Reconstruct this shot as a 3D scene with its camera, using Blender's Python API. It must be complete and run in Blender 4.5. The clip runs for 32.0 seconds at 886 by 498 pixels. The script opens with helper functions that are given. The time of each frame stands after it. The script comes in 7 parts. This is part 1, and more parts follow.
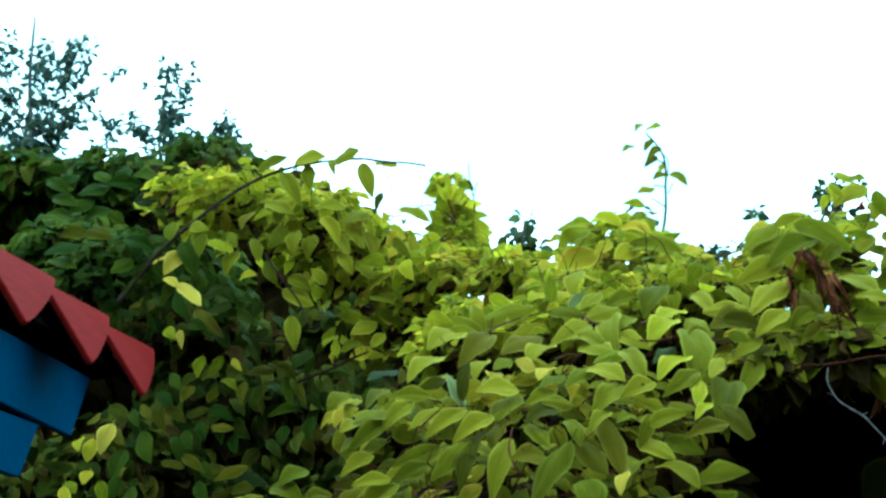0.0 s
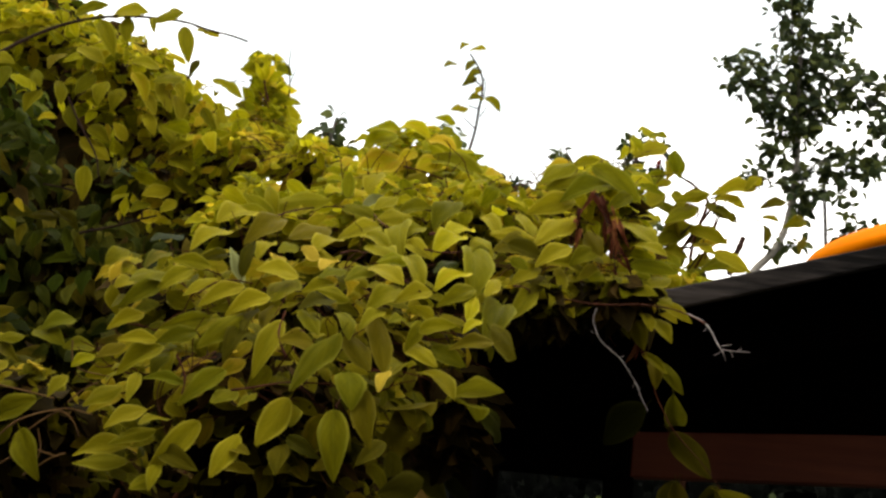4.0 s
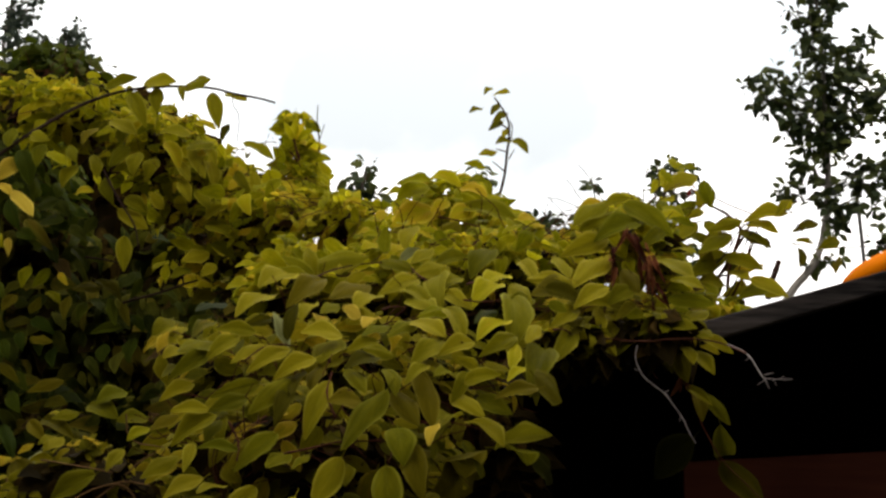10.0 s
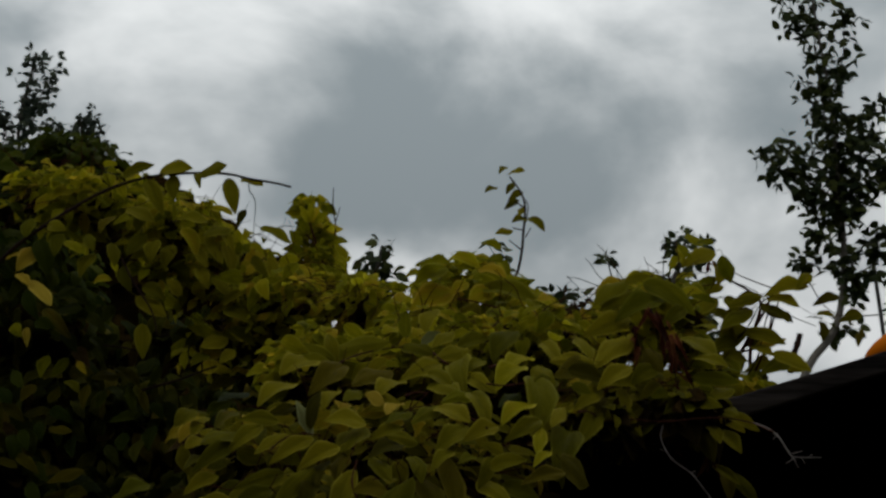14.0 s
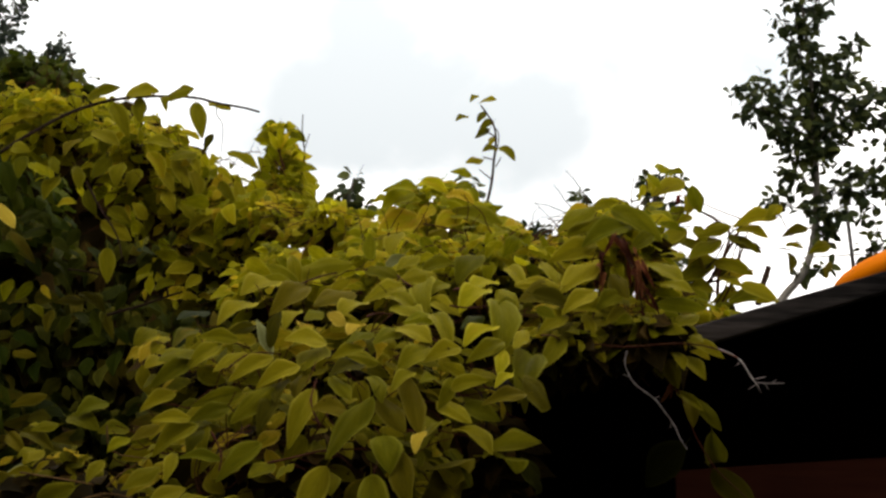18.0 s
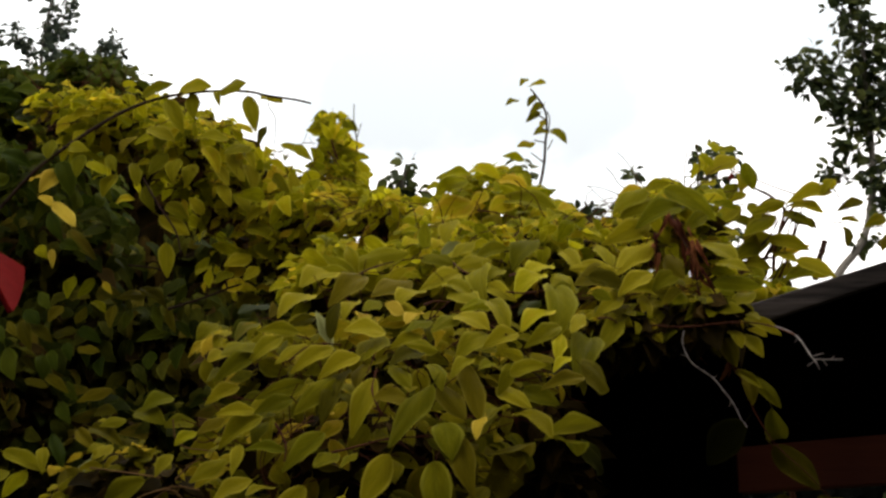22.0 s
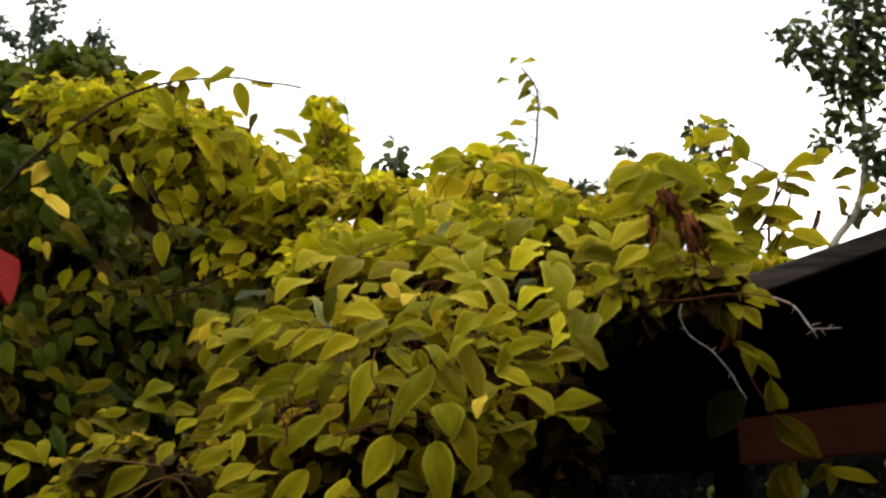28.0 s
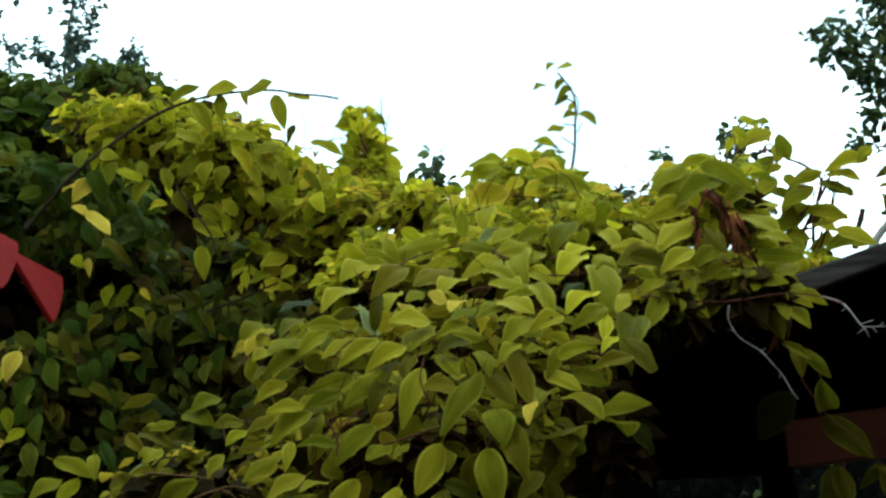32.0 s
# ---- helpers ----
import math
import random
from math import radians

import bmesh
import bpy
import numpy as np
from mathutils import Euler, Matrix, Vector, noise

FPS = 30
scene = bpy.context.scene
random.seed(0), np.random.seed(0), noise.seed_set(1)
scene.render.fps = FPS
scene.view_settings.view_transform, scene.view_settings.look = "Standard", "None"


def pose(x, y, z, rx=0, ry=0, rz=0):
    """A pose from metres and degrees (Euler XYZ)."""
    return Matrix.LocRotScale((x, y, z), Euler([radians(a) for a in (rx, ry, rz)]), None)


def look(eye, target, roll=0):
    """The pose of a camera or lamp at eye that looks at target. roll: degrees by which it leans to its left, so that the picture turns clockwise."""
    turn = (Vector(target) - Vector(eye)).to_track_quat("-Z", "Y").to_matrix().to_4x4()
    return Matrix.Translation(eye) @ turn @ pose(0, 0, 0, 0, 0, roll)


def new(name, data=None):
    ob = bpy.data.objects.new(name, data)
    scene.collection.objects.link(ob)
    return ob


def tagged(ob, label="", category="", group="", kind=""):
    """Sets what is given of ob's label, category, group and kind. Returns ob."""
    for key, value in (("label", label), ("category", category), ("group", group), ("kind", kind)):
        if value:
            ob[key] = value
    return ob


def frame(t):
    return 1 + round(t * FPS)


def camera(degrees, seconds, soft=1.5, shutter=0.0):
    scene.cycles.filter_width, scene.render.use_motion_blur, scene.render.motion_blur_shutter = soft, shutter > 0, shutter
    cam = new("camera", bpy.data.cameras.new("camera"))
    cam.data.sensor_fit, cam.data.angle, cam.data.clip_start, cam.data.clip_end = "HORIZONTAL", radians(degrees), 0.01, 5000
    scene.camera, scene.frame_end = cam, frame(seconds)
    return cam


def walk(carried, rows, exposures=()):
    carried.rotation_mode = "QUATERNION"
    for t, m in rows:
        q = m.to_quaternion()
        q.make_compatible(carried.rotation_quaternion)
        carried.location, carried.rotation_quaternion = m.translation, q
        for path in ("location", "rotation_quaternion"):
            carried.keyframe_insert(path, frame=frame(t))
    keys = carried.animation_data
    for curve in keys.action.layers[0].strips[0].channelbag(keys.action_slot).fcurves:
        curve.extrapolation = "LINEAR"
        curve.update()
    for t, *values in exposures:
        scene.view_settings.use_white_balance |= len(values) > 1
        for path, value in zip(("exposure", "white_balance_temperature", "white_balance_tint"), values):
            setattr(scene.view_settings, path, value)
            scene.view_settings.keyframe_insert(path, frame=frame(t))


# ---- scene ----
# ---- camera and its path ----
cam = camera(33.73, 32.0, soft=2.7)
PATH = [
    (0.0, look((0.0048, 0.0487, 1.6132), (-0.2702, 2.9073, 2.4808), -3.174)),
    (0.5, look((0.0142, 0.0367, 1.6154), (-0.2073, 2.9240, 2.3990), -3.150)),
    (1.0, look((0.0049, 0.0278, 1.6096), (-0.0486, 2.9342, 2.3512), -2.972)),
    (1.5, look((0.0062, 0.0465, 1.6027), (0.1133, 2.9516, 2.3436), 2.528)),
    (2.0, look((-0.0067, 0.0499, 1.5973), (0.1093, 2.9608, 2.3135), 6.387)),
    (2.5, look((-0.0128, 0.0446, 1.5949), (0.0840, 2.9567, 2.3092), 6.077)),
    (3.0, look((-0.0068, 0.0471, 1.5958), (0.1014, 2.9621, 2.2968), 5.905)),
    (3.5, look((0.0024, 0.0401, 1.5918), (0.1283, 2.9590, 2.2731), 5.628)),
    (5.5, look((0.0151, -0.0094, 1.6100), (0.1248, 2.9051, 2.3126), 3.588)),
    (6.0, look((0.0110, -0.0195, 1.6088), (0.0941, 2.8869, 2.3475), 3.081)),
    (6.5, look((0.0157, -0.0268, 1.6060), (0.1144, 2.8803, 2.3404), 2.930)),
    (7.0, look((0.0068, -0.0160, 1.6087), (0.0534, 2.8894, 2.3548), 2.857)),
    (7.5, look((0.0025, -0.0148, 1.6097), (0.0249, 2.8913, 2.3542), 2.190)),
    (8.0, look((0.0001, -0.0107, 1.6088), (0.0143, 2.8967, 2.3481), 2.000)),
    (8.5, look((-0.0001, -0.0113, 1.6076), (0.0378, 2.8948, 2.3512), 3.112)),
    (9.0, look((0.0078, -0.0070, 1.6051), (0.0879, 2.8994, 2.3445), 3.319)),
    (9.5, look((0.0092, -0.0161, 1.6046), (0.0717, 2.8911, 2.3424), 2.482)),
    (10.0, look((0.0054, -0.0116, 1.6076), (0.0642, 2.8925, 2.3577), 1.559)),
    (10.5, look((-0.0030, -0.0152, 1.6053), (0.0137, 2.8885, 2.3588), 1.061)),
    (11.0, look((-0.0057, -0.0107, 1.6061), (0.0030, 2.8915, 2.3658), 0.009)),
    (11.5, look((-0.0086, -0.0073, 1.6102), (-0.0590, 2.8933, 2.3743), -1.046)),
    (12.0, look((-0.0080, -0.0213, 1.6106), (-0.1574, 2.8772, 2.3698), -3.608)),
    (12.5, look((-0.0080, -0.0247, 1.6173), (-0.2696, 2.8352, 2.4846), -6.002)),
    (13.0, look((-0.0165, -0.0262, 1.6145), (-0.2981, 2.8159, 2.5327), -6.126)),
    (13.5, look((-0.0052, 0.0050, 1.6375), (-0.0947, 2.8334, 2.6335), -3.797)),
    (14.0, look((-0.0064, -0.0089, 1.6233), (0.0220, 2.8538, 2.5200), 0.426)),
    (14.5, look((-0.0024, 0.0039, 1.6251), (0.0223, 2.8803, 2.4771), 0.107)),
    (16.5, look((-0.0048, -0.0013, 1.6101), (-0.0597, 2.8899, 2.4088), -2.116)),
    (17.0, look((0.0191, -0.0043, 1.5964), (0.0710, 2.9071, 2.3185), 0.083)),
    (17.5, look((0.0265, 0.0117, 1.5975), (0.1435, 2.9169, 2.3363), 1.354)),
    (18.0, look((0.0123, 0.0255, 1.6024), (0.0920, 2.9212, 2.3824), 0.932)),
    (18.5, look((-0.0008, 0.0131, 1.6026), (0.0063, 2.9104, 2.3808), 1.158)),
    (19.0, look((-0.0009, 0.0175, 1.6040), (-0.0045, 2.9142, 2.3845), 0.611)),
    (19.5, look((0.0171, 0.0176, 1.6040), (0.0870, 2.9144, 2.3810), 0.403)),
    (20.0, look((0.0146, 0.0112, 1.6027), (0.0620, 2.9098, 2.3748), 0.301)),
    (20.5, look((0.0113, 0.0092, 1.6023), (0.0507, 2.9052, 2.3843), -0.278)),
    (21.0, look((0.0083, 0.0077, 1.6022), (0.0315, 2.9049, 2.3802), -0.523)),
    (21.5, look((0.0055, -0.0021, 1.6039), (-0.0285, 2.9004, 2.3619), -0.027)),
    (22.0, look((0.0114, 0.0038, 1.6059), (-0.0205, 2.9102, 2.3489), -0.324)),
    (22.5, look((0.0074, 0.0045, 1.6047), (-0.0432, 2.9162, 2.3254), -0.289)),
    (23.0, look((0.0131, 0.0096, 1.6094), (0.0410, 2.9147, 2.3573), -0.554)),
    (23.5, look((0.0095, -0.0050, 1.6095), (-0.0034, 2.9044, 2.3410), -1.234)),
    (24.0, look((0.0123, -0.0052, 1.6024), (-0.0049, 2.9127, 2.2991), -1.353)),
    (24.5, look((0.0132, 0.0050, 1.5996), (0.0147, 2.9238, 2.2930), -1.571)),
    (25.0, look((0.0073, 0.0192, 1.6013), (0.0112, 2.9356, 2.3043), -2.117)),
    (25.5, look((0.0046, 0.0195, 1.6010), (0.0252, 2.9345, 2.3101), -1.718)),
    (27.5, look((0.0154, 0.0100, 1.6044), (0.0082, 2.9278, 2.3019), -1.823)),
    (28.0, look((0.0103, 0.0061, 1.6043), (-0.0118, 2.9217, 2.3106), -2.036)),
    (28.5, look((0.0012, 0.0023, 1.6033), (-0.0490, 2.9225, 2.2885), -1.496)),
    (29.0, look((0.0254, 0.0070, 1.5927), (0.1148, 2.9356, 2.2372), 0.251)),
    (29.3, look((0.0247, 0.0056, 1.6005), (0.1477, 2.9315, 2.2485), 0.283)),
    (29.5, look((0.0223, 0.0109, 1.5951), (0.1154, 2.9348, 2.2601), 0.215)),
    (30.0, look((0.0140, 0.0028, 1.5854), (0.0399, 2.9347, 2.2203), -1.153)),
    (30.5, look((0.0124, -0.0033, 1.5765), (-0.0971, 2.9322, 2.1852), -2.250)),
    (31.0, look((-0.0051, 0.0100, 1.5945), (-0.1983, 2.9241, 2.2805), -3.765)),
    (31.5, look((0.0088, 0.0272, 1.6001), (-0.0239, 2.9406, 2.3151), -2.728)),
    (32.0, look((-0.0072, 0.0165, 1.6018), (-0.0971, 2.9250, 2.3317), -3.039)),
]
EXPOSURES = [
    (0.0, 1.15, 4450, -30), (0.4, -0.65, 5400, -12), (1.0, -0.6, 6300, 3), (1.5, 0.05, 7000, 12), (2.2, 0.3, 7100, 14),
    (3.0, 0.65, 7100, 14), (5.5, 0.5, 7300, 16), (6.0, 0.15, 7150, 17), (9.0, 0.0, 7150, 17), (12.0, -0.2, 7100, 16),
    (12.5, -0.6, 7000, 13), (13.0, -1.12, 6900, 14), (13.6, -1.65, 6700, 12), (14.0, -1.88, 6550, 10), (14.6, -1.65, 6650, 11),
]
EXPOSURES += [
    (16.5, -0.95, 7000, 14), (17.0, -0.62, 7100, 15), (17.6, -0.12, 7150, 17), (20.0, -0.15, 7150, 17), (23.0, 0.2, 7150, 17), (25.0, 0.68, 7250, 16),
    (28.0, 0.8, 7200, 14), (29.3, 1.18, 7000, 12), (30.2, 1.3, 6600, 7), (30.6, 1.55, 5000, -16), (31.1, 1.6, 4750, -22),
    (31.5, 0.7, 5400, -12), (32.0, 0.62, 5500, -11),
]
walk(cam, PATH, EXPOSURES)

# ---- world, sun ----
world = bpy.data.worlds.new("world")
scene.world = world
world.use_nodes = True
wt = world.node_tree
wt.nodes.clear()


def wire(tree, a, out, b, inp):
    tree.links.new(a.outputs[out], b.inputs[inp])


def node(tree, kind, **values):
    n = tree.nodes.new(kind)
    for key, value in values.items():
        n.inputs[key].default_value = value
    return n


sky = wt.nodes.new("ShaderNodeTexSky")
sky.sky_type, sky.sun_disc = "NISHITA", False
sky.sun_elevation, sky.sun_rotation = radians(58), radians(21)
sky.air_density, sky.dust_density = 1.0, 6.0
coords = wt.nodes.new("ShaderNodeTexCoord")
stretch = node(wt, "ShaderNodeMapping", Scale=(1.0, 1.0, 1.5), Location=(0.485, 0.055, 0.325))
puffs = node(wt, "ShaderNodeTexNoise", Scale=4.4, Detail=6.0, Roughness=0.5, Distortion=0.2)
shades = wt.nodes.new("ShaderNodeValToRGB")
shades.color_ramp.interpolation = "EASE"
shades.color_ramp.elements[0].position, shades.color_ramp.elements[0].color = 0.35, (0.62, 0.73, 0.785, 1)
shades.color_ramp.elements[1].position, shades.color_ramp.elements[1].color = 0.655, (2.02, 2.10, 2.12, 1)
back = node(wt, "ShaderNodeBackground", Strength=0.10)
cloud = node(wt, "ShaderNodeBackground", Strength=1.0)
both = wt.nodes.new("ShaderNodeMixShader")
both.inputs["Fac"].default_value = 0.93
out = wt.nodes.new("ShaderNodeOutputWorld")
wire(wt, coords, "Generated", stretch, "Vector")
wire(wt, stretch, "Vector", puffs, "Vector")
wire(wt, puffs, "Fac", shades, "Fac")
# an overcast sky is three times as bright overhead as at the horizon
height = wt.nodes.new("ShaderNodeSeparateXYZ")
wire(wt, coords, "Generated", height, "Vector")
grade = wt.nodes.new("ShaderNodeMapRange")
for key, value in (("From Min", 0.24), ("From Max", 1.0), ("To Min", 1.25), ("To Max", 2.7)):
    grade.inputs[key].default_value = value
wire(wt, height, "Z", grade, "Value")
wire(wt, grade, "Result", cloud, "Strength")
wire(wt, shades, "Color", cloud, "Color")
wire(wt, sky, "Color", back, "Color")
wt.links.new(back.outputs[0], both.inputs[1])
wt.links.new(cloud.outputs[0], both.inputs[2])
wt.links.new(both.outputs[0], out.inputs[0])

sun_data = bpy.data.lights.new("sun", "SUN")
sun_data.energy, sun_data.angle, sun_data.color = 0.5, radians(25), (1.0, 0.96, 0.9)
sun = new("sun", sun_data)
sun.matrix_world = look((3.0, 8.0, 14.0), (0, 0, 0))


# ---- materials ----
def material(name, rough=0.6, metal=0.0):
    mat = bpy.data.materials.new(name)
    mat.use_nodes = True
    t = mat.node_tree
    p = t.nodes["Principled BSDF"]
    p.inputs["Roughness"].default_value, p.inputs["Metallic"].default_value = rough, metal
    return mat, t, p


def ramp(t, stops):
    r = t.nodes.new("ShaderNodeValToRGB")
    e = r.color_ramp.elements
    while len(e) < len(stops):
        e.new(0.5)
    for k, (at, colour) in zip(e, stops):
        k.position, k.color = at, (*colour, 1)
    return r


def relief(t, p, height, out, strength, distance=0.004):
    b = node(t, "ShaderNodeBump", Strength=strength, Distance=distance)
    wire(t, height, out, b, "Height")
    wire(t, b, "Normal", p, "Normal")


def leaf_material(name, stops, island, through_light=0.42, rough=0.5, shine=0.007):
    """Blade with paler veins, blotches and a random tone for each leaf; light shines through it."""
    mat, t, p = material(name, rough)
    tone = t.nodes.new("ShaderNodeNewGeometry") if island else t.nodes.new("ShaderNodeObjectInfo")
    which = "Random Per Island" if island else "Random"
    uv = t.nodes.new("ShaderNodeUVMap")
    spots = node(t, "ShaderNodeTexNoise", Scale=2.6, Detail=4.0, Roughness=0.6)
    spots.noise_dimensions = "4D"
    wire(t, uv, "UV", spots, "Vector")
    apart = t.nodes.new("ShaderNodeMath")
    apart.operation = "MULTIPLY"
    apart.inputs[1].default_value = 80.0
    wire(t, tone, which, apart, 0)
    wire(t, apart, 0, spots, "W")
    add = t.nodes.new("ShaderNodeMath")
    add.operation = "MULTIPLY_ADD"
    add.inputs[1].default_value, add.inputs[2].default_value = 0.9, -0.45
    wire(t, spots, "Fac", add, 0)
    total = t.nodes.new("ShaderNodeMath")
    total.operation = "ADD"
    wire(t, tone, which, total, 0)
    wire(t, add, 0, total, 1)
    colour = ramp(t, stops)
    wire(t, total, 0, colour, "Fac")
    # side veins run slantwise from the midrib
    split = t.nodes.new("ShaderNodeSeparateXYZ")
    wire(t, uv, "UV", split, "Vector")
    side = t.nodes.new("ShaderNodeMath")
    side.operation = "ABSOLUTE"
    wire(t, split, "Y", side, 0)
    slant = t.nodes.new("ShaderNodeMath")
    slant.operation = "MULTIPLY_ADD"
    slant.inputs[1].default_value = -0.55
    wire(t, side, 0, slant, 0)
    wire(t, split, "X", slant, 2)
    wave = t.nodes.new("ShaderNodeMath")
    wave.operation = "PINGPONG"
    wave.inputs[1].default_value = 0.095
    wire(t, slant, 0, wave, 0)
    vein = t.nodes.new("ShaderNodeMapRange")
    for key, value in (("From Min", 0.0), ("From Max", 0.022), ("To Min", 0.26), ("To Max", 0.0)):
        vein.inputs[key].default_value = value
    wire(t, wave, 0, vein, "Value")
    rib = t.nodes.new("ShaderNodeMapRange")
    for key, value in (("From Min", 0.0), ("From Max", 0.05), ("To Min", 0.42), ("To Max", 0.0)):
        rib.inputs[key].default_value = value
    wire(t, side, 0, rib, "Value")
    lines = t.nodes.new("ShaderNodeMath")
    lines.operation = "MAXIMUM"
    wire(t, vein, 0, lines, 0)
    wire(t, rib, 0, lines, 1)
    edge = t.nodes.new("ShaderNodeMapRange")
    for key, value in (("From Min", 0.74), ("From Max", 0.90), ("To Min", 0.0), ("To Max", 1.0)):
        edge.inputs[key].default_value = value
    wire(t, side, 0, edge, "Value")
    rims = t.nodes.new("ShaderNodeMath")
    rims.operation = "MAXIMUM"
    wire(t, lines, 0, rims, 0)
    wire(t, edge, 0, rims, 1)
    part_of = t.nodes.new("ShaderNodeMath")
    part_of.operation = "MULTIPLY"
    part_of.inputs[1].default_value = 0.55
    wire(t, rims, 0, part_of, 0)
    mix = t.nodes.new("ShaderNodeMix")
    mix.data_type = "RGBA"
    paler = node(t, "ShaderNodeHueSaturation", Value=2.0, Saturation=0.94)
    wire(t, colour, "Color", paler, "Color")
    t.links.new(paler.outputs["Color"], mix.inputs["B"])
    wire(t, part_of, 0, mix, "Factor")
    t.links.new(colour.outputs["Color"], mix.inputs["A"])
    colours = [s for s in mix.outputs if s.type == "RGBA"][0]
    t.links.new(colours, p.inputs["Base Color"])
    p.inputs["Specular IOR Level"].default_value = shine
    glow = t.nodes.new("ShaderNodeBsdfTranslucent")
    t.links.new(colours, glow.inputs["Color"])
    blend = t.nodes.new("ShaderNodeMixShader")
    blend.inputs["Fac"].default_value = through_light
    end = t.nodes["Material Output"]
    t.links.new(p.outputs[0], blend.inputs[1])
    t.links.new(glow.outputs[0], blend.inputs[2])
    t.links.new(blend.outputs[0], end.inputs["Surface"])
    relief(t, p, lines, 0, 0.35, 0.001)
    return mat


LIME = ((0.0, (0.0616, 0.058, 0.0026)), (0.4, (0.1359, 0.118, 0.0037)), (0.8, (0.2177, 0.176, 0.0054)), (1.0, (0.3293, 0.222, 0.0102)))
PLAIN = ((0.0, (0.0796, 0.075, 0.0026)), (0.5, (0.1593, 0.138, 0.0043)), (1.0, (0.2389, 0.195, 0.0068)))
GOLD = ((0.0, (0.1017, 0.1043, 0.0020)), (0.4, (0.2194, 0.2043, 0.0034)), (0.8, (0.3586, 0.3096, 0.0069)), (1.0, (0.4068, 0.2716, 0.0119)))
GREEN = ((0.0, (0.011, 0.0155, 0.0017)), (0.5, (0.030, 0.034, 0.0034)), (0.85, (0.067, 0.062, 0.0055)), (1.0, (0.108, 0.079, 0.0073)))
# near-black brown: the shade between the outer leaves is painted in
INNER_SHADE = ((0.0, (0.006, 0.0042, 0.0006)), (0.6, (0.018, 0.011, 0.0015)), (1.0, (0.050, 0.028, 0.005)))
PEAR = ((0.0, (0.0126, 0.0198, 0.0081)), (0.6, (0.0288, 0.0396, 0.0108)), (1.0, (0.0675, 0.0765, 0.0162)))
# olive is a darkened lime: shade on the leaves is painted in
OLIVE_SHADE = ((0.0, (0.036, 0.0330, 0.0019)), (0.5, (0.071, 0.0590, 0.0029)), (1.0, (0.119, 0.0910, 0.0042)))
# lightened lime: the light on exposed leaves is painted in
LIT_LIME = ((0.0, (0.1062, 0.1050, 0.0041)), (0.5, (0.1911, 0.1722, 0.0068)), (1.0, (0.2719, 0.2268, 0.0109)))
MID = ((0.0, (0.0150, 0.0240, 0.0018)), (0.5, (0.0315, 0.0416, 0.0026)), (1.0, (0.0562, 0.0640, 0.0036)))
mid_leaf, mid_leaves = leaf_material("mid_green_leaf", MID, False, 0.35), leaf_material("mid_green_leaves", MID, True, 0.35)
lit_leaf = leaf_material("lit_lime_leaf", LIT_LIME, False, 0.55)
# very dark copy of the vine leaf, with shade painted into its colour
shaded_leaf = leaf_material("shaded_green_leaf", ((0.0, (0.018, 0.019, 0.002)), (1.0, (0.032, 0.031, 0.004))), False, 0.3)
olive_shade_leaf = leaf_material("olive_shade_leaf", OLIVE_SHADE, False, 0.4)
plain_leaf = leaf_material("even_lime_leaf", PLAIN, False)
lime_leaf, lime_leaves = leaf_material("lime_leaf", LIME, False), leaf_material("lime_leaves", LIME, True)
gold_leaf, gold_leaves = leaf_material("golden_leaf", GOLD, False, 0.55), leaf_material("golden_leaves", GOLD, True, 0.58)
green_leaf, green_leaves = leaf_material("green_leaf", GREEN, False, 0.25, 0.5, 0.007), leaf_material("green_leaves", GREEN, True, 0.25, 0.5, 0.007)
# bush leaves near black: the shade behind the shelter is painted in
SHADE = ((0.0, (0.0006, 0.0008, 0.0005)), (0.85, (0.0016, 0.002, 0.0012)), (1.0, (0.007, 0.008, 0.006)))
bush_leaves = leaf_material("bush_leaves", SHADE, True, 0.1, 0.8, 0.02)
inner_shade_leaves = leaf_material("inner_shade_leaves", INNER_SHADE, True, 0.1, 0.8, 0.02)
# far pear leaves, haze painted in as a paler, bluer colour
HAZE_TINT = ((0.0, (0.0176, 0.0272, 0.0192)), (0.6, (0.036, 0.0496, 0.032)), (1.0, (0.068, 0.084, 0.044)))
hazy_leaves = leaf_material("hazy_pear_leaves", HAZE_TINT, True, 0.25, 0.6, 0.1)
pear_leaves = leaf_material("pear_leaves", PEAR, True, 0.25, 0.6, 0.06)
YELLOW = ((0.0, (0.36, 0.25, 0.020)), (1.0, (0.46, 0.33, 0.035)))
yellow_leaf = leaf_material("yellow_leaf", YELLOW, False, 0.4)
DRY = ((0.0, (0.03, 0.008, 0.004)), (0.6, (0.10, 0.028, 0.010)), (1.0, (0.20, 0.075, 0.026)))
dry_leaf = leaf_material("dry_leaf", DRY, False, 0.15, 0.8)
PALE = ((0.0, (0.1890, 0.1953, 0.0672)), (1.0, (0.2268, 0.2268, 0.0840)))
pale_leaf = leaf_material("pale_leaf", PALE, False, 0.3)


def grained(name, dark, light, rough, scale=(4, 40, 40), bump=0.3, metal=0.0, patch=3.0, shine=0.3, span=(0.3, 0.7)):
    mat, t, p = material(name, rough, metal)
    place = t.nodes.new("ShaderNodeTexCoord")
    m = node(t, "ShaderNodeMapping", Scale=scale)
    grain = node(t, "ShaderNodeTexNoise", Scale=1.0, Detail=6.0, Roughness=0.65)
    broad = node(t, "ShaderNodeTexNoise", Scale=patch, Detail=3.0)
    wire(t, place, "Object", m, "Vector")
    wire(t, m, "Vector", grain, "Vector")
    wire(t, place, "Object", broad, "Vector")
    half = t.nodes.new("ShaderNodeMath")
    half.operation = "MULTIPLY_ADD"
    half.inputs[1].default_value = 0.55
    wire(t, grain, "Fac", half, 0)
